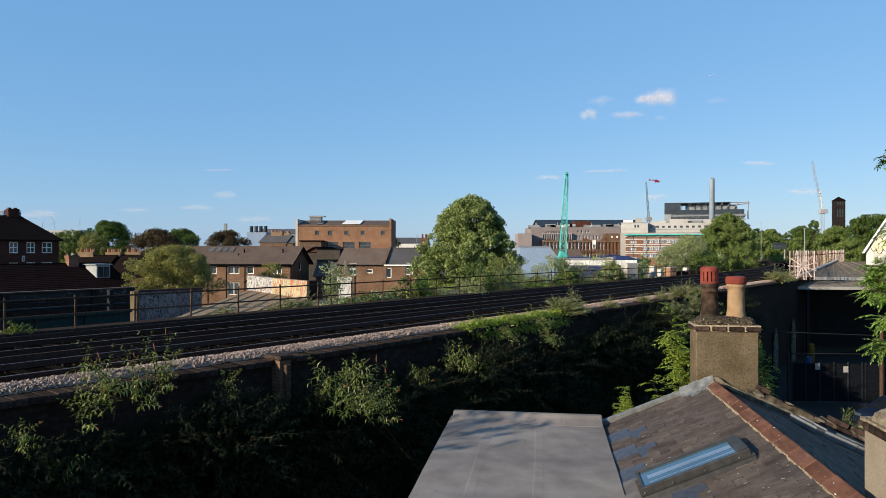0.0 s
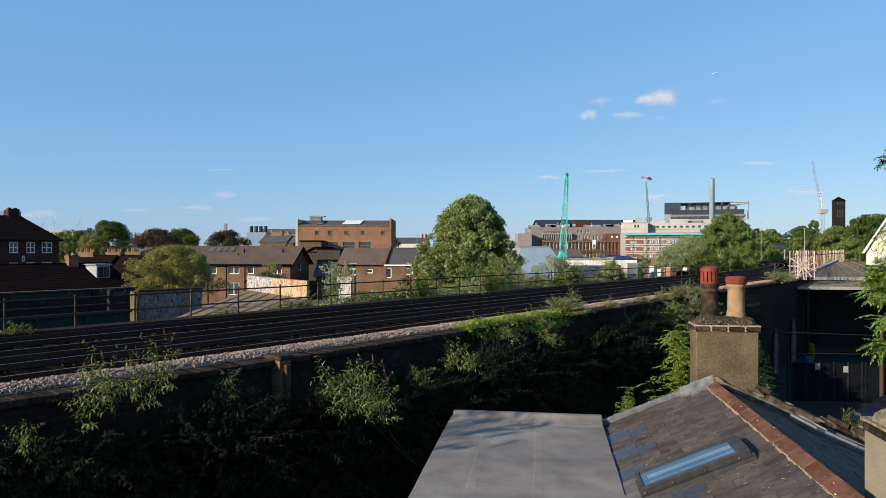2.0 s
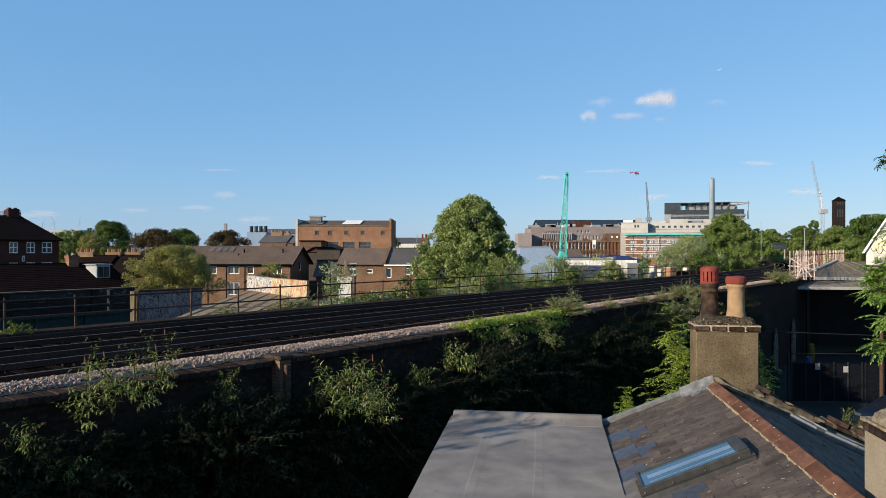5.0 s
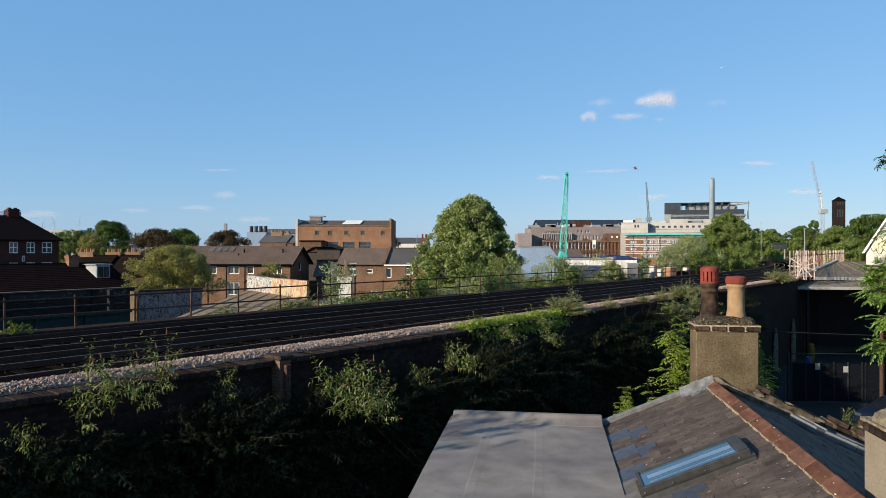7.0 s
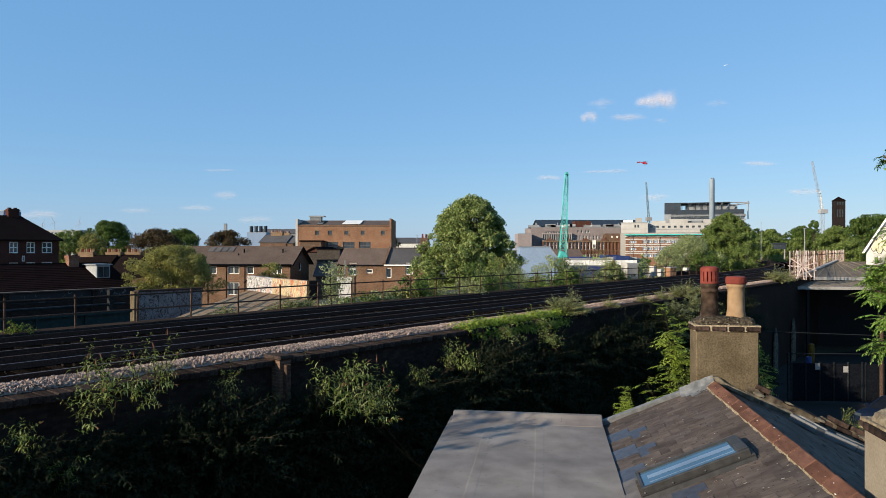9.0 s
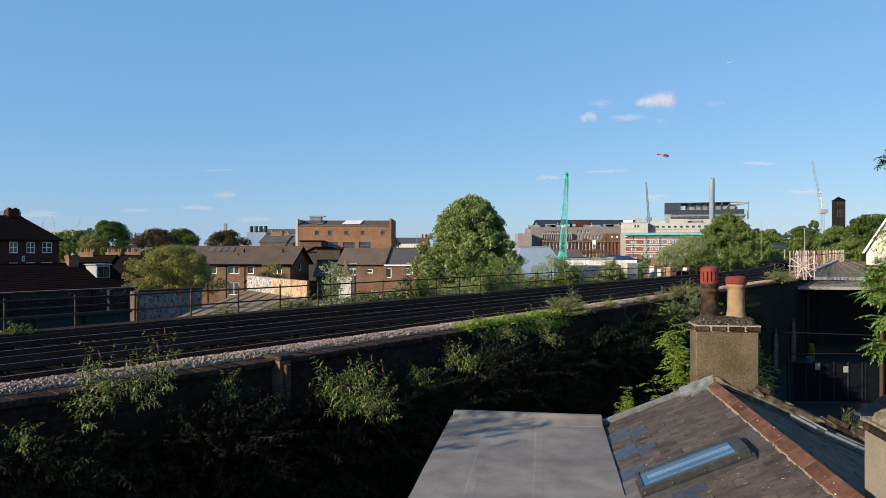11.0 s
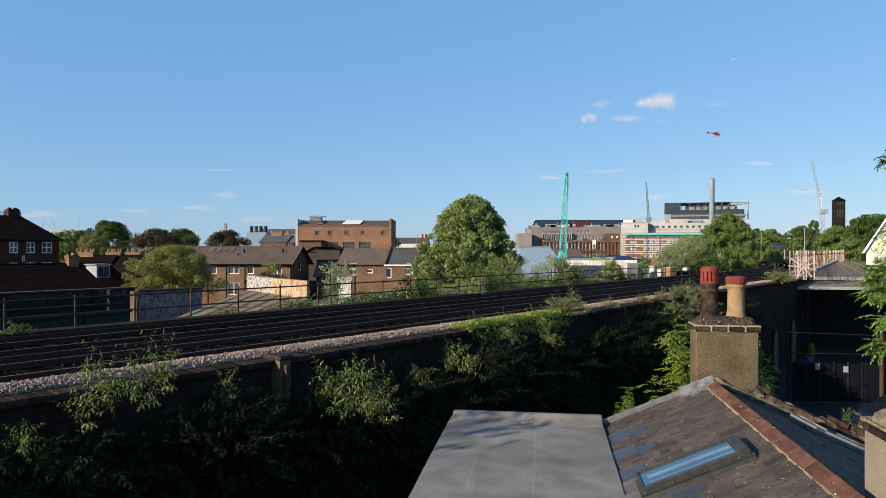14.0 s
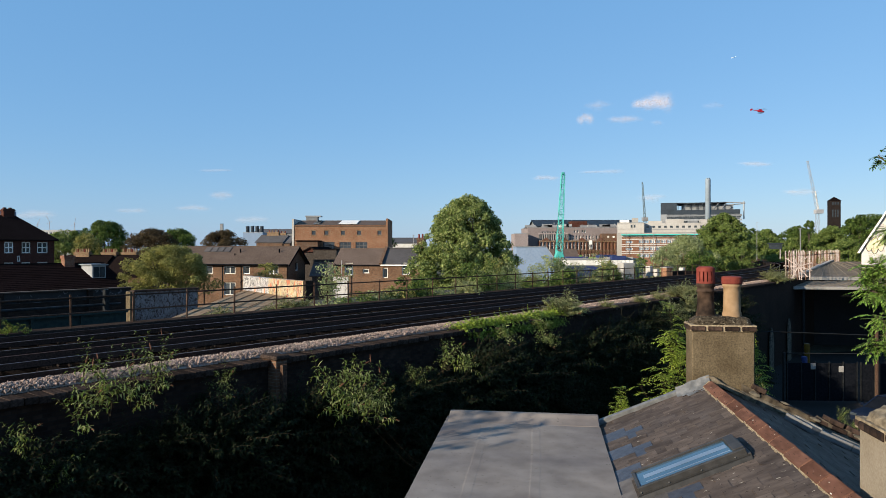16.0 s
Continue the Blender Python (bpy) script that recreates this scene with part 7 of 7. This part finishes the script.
# ivy and bushes along the parapet
def trail(seed, w, d, h, n, size, leaf):
    rng = random.Random(seed)
    sh, st = Shape(), Shape()
    for _ in range(n):
        a = rng.uniform(-w / 2, w / 2)
        base = Vector((a, rng.uniform(-0.1, d), rng.uniform(-0.1, 0.12)))
        pts = arch(rng, base, (rng.gauss(0, 0.5), rng.uniform(-1.5, 0.2), rng.uniform(0.2, 1.0)), h * rng.uniform(0.5, 1.2), 2.4, 6)
        st.tube(pts, 0.004, 3)
        leaves_on(sh, rng, pts, size, size * 0.75, 0.36, 0.2, 0.1)
    return st.mesh("stem", "stem"), sh.mesh("foliage", leaf), None


IVY = [trail(300 + i, 1.5, 0.3, 0.36, 60, 0.1, "leaf_bright") for i in range(3)]
MAT = [trail(310 + i, 1.4, 0.35, 0.36, 110, 0.1, "leaf_creeper_sunlit") for i in range(2)]
for i, u in enumerate((17.9, 18.8, 19.7, 20.7, 21.7, 22.6)):
    p = on_line(u, 12.75, 6.5)
    plant("creeper", "bright green creeper spilling over the parapet", IVY[i % 3], pose(p.x, p.y, 6.3 - 0.01 * (i % 3), 0, 0, 51 + 5 * (i % 2)), "creepers on the parapet")
for i, u in enumerate((17.4, 18.3, 19.1, 20.0, 20.9, 21.8, 22.7)):
    p = on_line(u, 12.85, 6.5)
    plant("creeper", "yellow-green creeper matted on the parapet, sunlight put into its colour", MAT[i % 2], pose(p.x, p.y, 6.5, 0, 0, 51 + 4 * (i % 2)), "creepers on the parapet")
DRY = [bush_meshes(320 + i, 60, 1.0, 0.12, 0.042, 1.1, 0.1, 0.6, 4, "leaf_dry", wide=0.24) for i in range(2)]
for u, s, k in ((23.4, 0.95, 0), (24.1, 0.85, 1), (27.5, 0.5, 1), (31.1, 0.5, 0), (33.5, 0.6, 1), (35.9, 0.85, 0), (37.6, 0.8, 1), (39.4, 0.7, 0), (56.5, 1.2, 1), (58.5, 1.1, 0)):
    p = on_line(u, 12.95, 6.45)
    plant("seedling_bush", "grey-green seeding bush rooted in the parapet", DRY[k], pose(p.x, p.y, 6.42, 0, 0, 51 + 60 * k) @ Matrix.Diagonal((s, s, s, 1)), "bushes on the parapet")

for u, v, z, s, k in ((33.2, 12.3, 5.5, 1.2, 0), (34.6, 12.2, 5.0, 1.3, 1), (36.2, 12.2, 5.6, 1.3, 0), (37.8, 12.3, 5.2, 1.2, 1), (32.0, 12.2, 4.8, 1.2, 1)):
    p = on_line(u, v, z)
    plant("wall_bush", "olive-green bush growing out of the wall face", DRY[k], pose(p.x, p.y, z, 25, 0, 51 + 60 * k) @ Matrix.Diagonal((s, s, s, 1)), "bushes on the parapet")
# the far bank behind the railing
bank = thing("embankment", "overgrown earth bank behind the railing", "bank", LINE, kind="structure")
Shape().prism([(24, 0), (64, 0), (64, 6.1), (24, 6.1)], 21.35, 30).make("bank_earth", "ground", bank)
rng = random.Random(14)
for i in range(60):
    u = 21.6 + 30.6 * (i / 60) + rng.uniform(-0.4, 0.4)
    v = rng.uniform(21.9, 24.2)
    p = on_line(u, v, 0)
    lf = rng.choice(("leaf_tree", "leaf_grey", "leaf_olive", "leaf_deep", "leaf_dry", "leaf_grey"))
    h = rng.choice((0.8, 1.2, 1.5, 2.0, 2.5)) * rng.uniform(0.85, 1.15) * (0.8 if 24.5 < u < 31 else 1.0)
    patch("bank_shrub", {"leaf_deep": "dark green shrub", "leaf_tree": "fresh green shrub", "leaf_grey": "pale grey-green shrub", "leaf_olive": "dry olive-green shrub", "leaf_dry": "pale seeding shrub"}[lf] + " growing behind the iron railing",
          p.x, p.y, 6.0 if u > 24 else 5.6, rng.uniform(0.9, 1.9), 1.2, h, lf, rng.choice((0.045, 0.06, 0.085)), 16, 400 + i, 330)
for px_, d_, s_, k_ in ((-8.111, 25.5, 0.55, 0), (-8.470, 25, 0.35, 1), (-6.239, 28, 0.75, 0), (-5.780, 28.6, 0.7, 1), (-6.788, 27.5, 0.5, 1)):
    plant("weed", "pale green weeds growing along the disused deck", DRY[k_], pose(px_, d_, 6.4, 0, 0, 40 * k_) @ Matrix.Diagonal((s_, s_, s_, 1)), "weeds on the deck")
p = on_line(7.2, 20.9, 0)
plant("weed", "small bright weed rooted beside the track", bush_meshes(333, 22, 0.5, 0.1, 0.06, 1.2, 0.0, 0.7, 0, "leaf_bright"), pose(p.x, p.y, 6.6))


# ---- feathery-leaved growth round the chimney and the near tree ----
def feathery(seed, w, h, stems, leaf_len, leaflet, leaf="leaf_bright"):
    """Upright stems with pinnate leaves."""
    rng = random.Random(seed)
    st, lf = Shape(), Shape()
    for _ in range(stems):
        base = Vector((rng.uniform(-w / 2, w / 2), rng.uniform(-w / 3, w / 3), rng.uniform(0, h * 0.35)))
        pts = arch(rng, base, (rng.gauss(0, 0.3), rng.gauss(0, 0.3), 1), h * rng.uniform(0.35, 0.65), 0.15, 6)
        st.tube(pts, [0.014, 0.012, 0.01, 0.008, 0.006, 0.005, 0.004], 4)
        for j in range(1, 7):
            for _ in range(3):
                r = arch(rng, pts[j], (rng.gauss(0, 1), rng.gauss(0, 1), rng.uniform(-0.1, 0.7)), leaf_len * rng.uniform(0.6, 1.1), 0.8, 5)
                st.tube(r, 0.003, 3)
                leaves_on(lf, rng, r, leaflet, leaflet * 0.42, 0.18, 0.2, 0.2, True)
    return st.mesh("stem", "stem"), lf.mesh("foliage", leaf), None


FEATHER = [feathery(500 + i, 0.75, 2.0, 7, 0.36, 0.135) for i in range(3)]
for x_, y_, z_, s_, k_ in ((3.819, 10.9, 5.9, 0.8, 0), (3.894, 11.3, 5.8, 0.5, 1), (3.915, 11.2, 6.75, 0.75, 2), (2.943, 11.0, 6.1, 0.36, 1), (4.88, 10.4, 6.5, 0.5, 0), (5.15, 10.8, 6.0, 0.42, 2), (4.80, 10.6, 7.0, 0.42, 1)):
    SWAY.append(plant("elder_shrub", "sunlit bright green feathery shrub behind the chimney", FEATHER[k_], pose(x_, y_, z_, 0, 0, 70 * k_) @ Matrix.Diagonal((s_, s_, s_, 1)), "feathery shrubs"))
# their stems go down to the ground
near = thing("ash_tree", "slender ash tree with feathery leaves at the yard's edge", "tree", pose(7.34, 10.2, 0))
nt, nl = Shape(), Shape()
rng = random.Random(77)
nt.tube([(0, 0, 0), (-0.1, 0, 4), (-0.25, 0, 7.5), (0.1, 0, 11)], [0.13, 0.11, 0.08, 0.03], 8)
for z0_, tx, tz, n in ((9.6, 6.64 - 7.3, 10.43, 2), (8.3, 6.511 - 7.3, 8.752, 9), (7.9, 6.444 - 7.3, 8.379, 9), (7.6, 6.593 - 7.3, 8.586, 9), (7.2, 6.527 - 7.3, 8.006, 6), (7.0, 6.552 - 7.3, 7.592, 6), (8.9, 6.676 - 7.3, 9.290, 6), (8.6, 6.635 - 7.3, 8.959, 6), (10.4, 0.9, 11.6, 10), (9.2, 1.2, 9.6, 10), (8.0, 1.3, 8.2, 10), (9.9, 0.4, 10.9, 8)):
    e = Vector((tx, rng.uniform(-0.4, 0.3), tz))
    s = Vector((0, 0, z0_))
    nt.tube([s, s.lerp(e, 0.5) + Vector((0, 0, 0.08)), e], [0.03, 0.02, 0.008], 5)
    for _ in range(n * 7):
        b_ = s.lerp(e, rng.uniform(0.75, 1.0))
        r = arch(rng, b_, (rng.gauss(-0.1, 0.8), rng.gauss(0, 0.8), rng.gauss(0.1, 0.5)), rng.uniform(0.2, 0.36), 0.8, 5)
        nt.tube(r, 0.003, 3)
        leaves_on(nl, rng, r, 0.095, 0.034, 0.24, 0.2, 0.2, True)
nt.make("trunk", "bark", near)
nl.make("crown", "leaf_ash", near)

# unseen tree added beside the viewpoint; its leaf shadows fall on the flat roof
tree("unseen_shade_tree", "tree added out of view to throw leaf shadow on the flat roof", -7.2, 4.6, 0, 10.0, 1.2, "leaf_tree", 0.09, 22, 90, 0.14, 66, crown_low=0.82)

# brick pier with a rusty post on the near wall
p = on_line(9.72, 12.75, 0)
pr = thing("brick_pier", "short brick pier with a stone cap and rusty post", "pier", pose(p.x, p.y, 0, 0, 0, 51))
Shape().box(-0.15, 0.15, -0.3, 0.2, 0, 6.5).make("shaft", "brown_brick", pr)
Shape().box(-0.2, 0.2, -0.36, 0.26, 6.5, 6.6).make("cap_stone", "coping", pr, bevel=0.03)
Shape().box(-0.06, 0.06, -0.42, -0.31, 4.2, 6.4).make("post", "rust", pr)

# weeds rooted in the gable parapet
for x_, s_, k_ in ((1.72, 0.24, 1), (1.95, 0.16, 3), (0.62, 0.2, 1), (0.78, 0.14, 3)):
    plant("weed", "small sunlit weed rooted in the gable parapet", SPRIG[k_], HOUSE @ pose(x_, 0.12, RIDGE + 0.2 - x_ * sl, 0, 0, 90 * k_) @ Matrix.Diagonal((s_, s_, s_, 1)), "weeds on the parapet")


# ---- helicopter ----
def helicopter():
    h = thing("helicopter", "red helicopter with a twin tail fin, in flight", "helicopter")
    b = Shape()
    prof = [(0.05, -2.9, 0.55), (0.45, -2.6, 0.6), (0.8, -1.8, 0.8), (0.95, -0.6, 1.0), (0.95, 0.8, 1.0), (0.75, 1.9, 1.15), (0.35, 2.7, 1.4), (0.2, 3.4, 1.5)]
    K = 14
    for r, x, z in prof:
        b.v += [(-x, r * 0.9 * math.cos(2 * math.pi * i / K), z + r * math.sin(2 * math.pi * i / K)) for i in range(K)]
    for j in range(len(prof) - 1):
        for i in range(K):
            q = (i + 1) % K
            b.f.append((j * K + i, j * K + q, (j + 1) * K + q, (j + 1) * K + i))
    b.f.append(tuple(range(K)))
    b.make("fuselage", "heli_red", h, smooth=True)
    Shape().box(1.75, 2.75, -0.62, 0.62, 0.75, 1.3, taper=0.12).make("windscreen", "window_glass", h, bevel=0.06)
    Shape().tube([(-3.2, 0, 1.5), (-6.6, 0, 1.75)], [0.28, 0.2], 10).make("tail_boom", "heli_red", h)
    Shape().box(-7.0, -6.0, -1.3, 1.3, 1.72, 1.8).make("tailplane", "heli_red", h)
    for s in (-1, 1):
        Shape().box(-7.2, -6.1, s * 1.3 - 0.05, s * 1.3 + 0.05, 1.2, 2.5).make("tail_fin", "heli_red", h)
    Shape().box(-1.4, 1.1, -0.45, 0.45, 1.9, 2.4, taper=0.1).make("engine_cowling", "heli_red", h, bevel=0.06)
    for s in (-1, 1):
        Shape().tube([(-1.6, s * 0.95, -0.55), (1.7, s * 0.95, -0.55), (2.0, s * 0.95, -0.4)], 0.06, 6).make("skid", "dark_steel", h)
        for x in (-0.9, 1.0):
            Shape().tube([(x, s * 0.5, 0.2), (x, s * 0.95, -0.55)], 0.05, 6).make("skid_strut", "dark_steel", h)
    r = Shape()
    for k in range(5):
        r.box(0.2, 5.0, -0.13, 0.13, -0.02, 0.02, pose(0, 0, 0, 0, 0, 72 * k))
    r.tube([(0, 0, -0.35), (0, 0, 0.12)], 0.18, 8)
    rotor = r.make("rotor", "dark_steel", h)
    return h, rotor


heli, rotor = helicopter()

# far airliner
plane = thing("airliner", "tiny pale airliner high in the sky", "aircraft")
Shape().tube([(-18, 0, 0), (-14, 0, 0), (14, 0, 0), (18, 0, 0)], [0.6, 2.0, 2.0, 0.4], 8).make("fuselage", "airliner_white", plane)
Shape().slab((-3, -17, 0), (0, -17, 0), (4, 0, 0), (-3, 0, 0), 0.5).slab((-3, 0, 0), (4, 0, 0), (0, 17, 0), (-3, 17, 0), 0.5).make("wing", "airliner_white", plane)
Shape().box(-18, -14, -0.2, 0.2, 1, 6).make("tail_fin", "airliner_white", plane)


# small fair-weather clouds far off
CLOUDS = []
disc = Shape()
for j in range(7):
    for i in range(20):
        a, r = 2 * math.pi * i / 20, 1.5 * j / 6
        disc.v.append((r * math.cos(a), -0.1 * math.cos(r / 1.5 * math.pi / 2), r * math.sin(a)))
for j in range(6):
    for i in range(20):
        q = (i + 1) % 20
        disc.f.append((j * 20 + i, j * 20 + q, (j + 1) * 20 + q, (j + 1) * 20 + i))
puff = disc.mesh("puff", "cloud", smooth=True)
for x_, z_, w_, h_, den in ((1245.80, 883.71, 145.79, 53.01, 1.0), (854.83, 787.63, 56.33, 43.07, 0.75), (1080.14, 787.63, 99.40, 26.51, 0.6), (931.04, 867.15, 72.89, 36.45, 0.3), (1272.31, 767.75, 39.76, 16.567, 0.25),
                           (1610.27, 867.15, 72.89, 19.880, 0.2), (622.90, 426.48, 79.52, 19.880, 0.6), (947.60, 462.92, 149.10, 13.253, 0.35), (1848.82, 509.31, 106.03, 16.567, 0.5), (2123.83, 346.96, 119.28, 23.19, 0.6),
                           (1245.80, 313.82, 82.83, 26.51, 0.45), (-1272.31, 323.76, 72.89, 26.51, 0.4), (-1305.44, 469.55, 99.40, 13.253, 0.3), (-1437.97, 247.56, 99.40, 23.19, 0.35), (-1802.44, 234.30, 92.77, 19.880, 0.3), (-1106.64, 181.29, 99.40, 26.51, 0.35), (-2365.70, 207.80, 132.53, 33.13, 0.35)):
    c = thing("cloud", "small soft white cloud low in a blue sky", "cloud", pose(x_, 4000, z_), "fair-weather clouds")
    rng = random.Random(int(w_ * 7 + h_))
    n = 5 if w_ > 140 else 3
    for k in range(n):
        e = (k + 0.5) / n * 2 - 1
        f = rng.uniform(0.55, 1.0) * (1 - 0.35 * abs(e))
        lean = e * 0.3 if n == 5 else rng.uniform(-0.2, 0.25)  # the largest rises to one side
        if n == 5:
            f = 0.5 + 0.25 * (e + 1)
        q = shared("puff", puff, c, pose(e * w_ * 0.75, 3 * k, lean * h_) @ Matrix.Diagonal((w_ * 1.9 / n * rng.uniform(0.9, 1.3), w_, h_ * 1.5 * f, 1)))
        q["density"] = den * 0.8
        q.visible_shadow = False
    CLOUDS.append(c)


def motions():
    # time, across, height, distance, heading of the nose (0 = to the right, negative = towards the camera), bank
    track = [(0, 206.65, 73.51, 660, -10, 5), (1, 202.82, 74.60, 660, -12, 6), (2, 199.54, 75.97, 660, -16, 8), (3, 195.17, 77.06, 660, -22, 10),
             (4, 190.22, 78.76, 658, -40, 13), (5.2, 184.14, 80.61, 650, -66, 15), (6.5, 180.24, 82.95, 640, -88, 16), (7, 179.64, 83.28, 636, -92, 15),
             (7.5, 180.08, 83.86, 632, -86, 14), (8, 180.22, 84.57, 627, -74, 12), (9, 181.86, 85.41, 615, -50, 9), (10.2, 187.99, 87.79, 602, -32, 7),
             (11.5, 197.74, 90.34, 588, -20, 6), (12, 201.99, 91.92, 582, -17, 5), (12.5, 207.43, 94.07, 577, -14, 5), (13, 211.99, 96.11, 570, -12, 4),
             (13.5, 216.93, 98.38, 562, -11, 4), (14, 222.10, 101.24, 554, -10, 4), (14.5, 227.49, 103.98, 546, -10, 4), (15, 233.52, 106.82, 538, -10, 4),
             (15.5, 240.14, 109.97, 530, -10, 4), (16, 245.09, 113.24, 520, -10, 4)]
    walk(heli, [(t, pose(x, y, z, bank, 5, nose)) for t, x, z, y, nose, bank in track])
    walk(rotor, [(k * 0.1, pose(0, 0, 2.55, 0, 0, 77 * k)) for k in range(161)])
    for i, p in enumerate(SWAY):
        at, size = p.matrix_basis.copy(), p.scale.copy()
        rng = random.Random(700 + i)
        w1, w2, ph = rng.uniform(1.3, 2.2), rng.uniform(0.5, 0.9), rng.uniform(0, 6)
        walk(p, [(k * 0.4, at @ pose(0, 0, 0, 2.2 * math.sin(w1 * k * 0.4 + ph) + 1.2 * math.sin(w2 * k * 0.4), 3.0 * math.sin(w2 * k * 0.4 + ph) + 1.5 * math.sin(w1 * k * 0.4 + 2 * ph), 0)) for k in range(41)])
    for c in CLOUDS:
        p = c.matrix_basis.translation.copy()
        fall = 1.0 if p.z > 700 else 0.1  # only the higher ones drift
        walk(c, [(0, pose(p.x, p.y, p.z + 10 * fall)), (16, pose(p.x + 2, p.y, p.z - 16 * fall))])
    small = Matrix.Diagonal((0.3, 0.3, 0.3, 1))
    walk(plane, [(0, pose(1809.89, 4600, 1178.76, 0, -20, 0) @ small), (16, pose(1988.98, 4600, 1304.50, 0, -20, 0) @ small)])


motions()
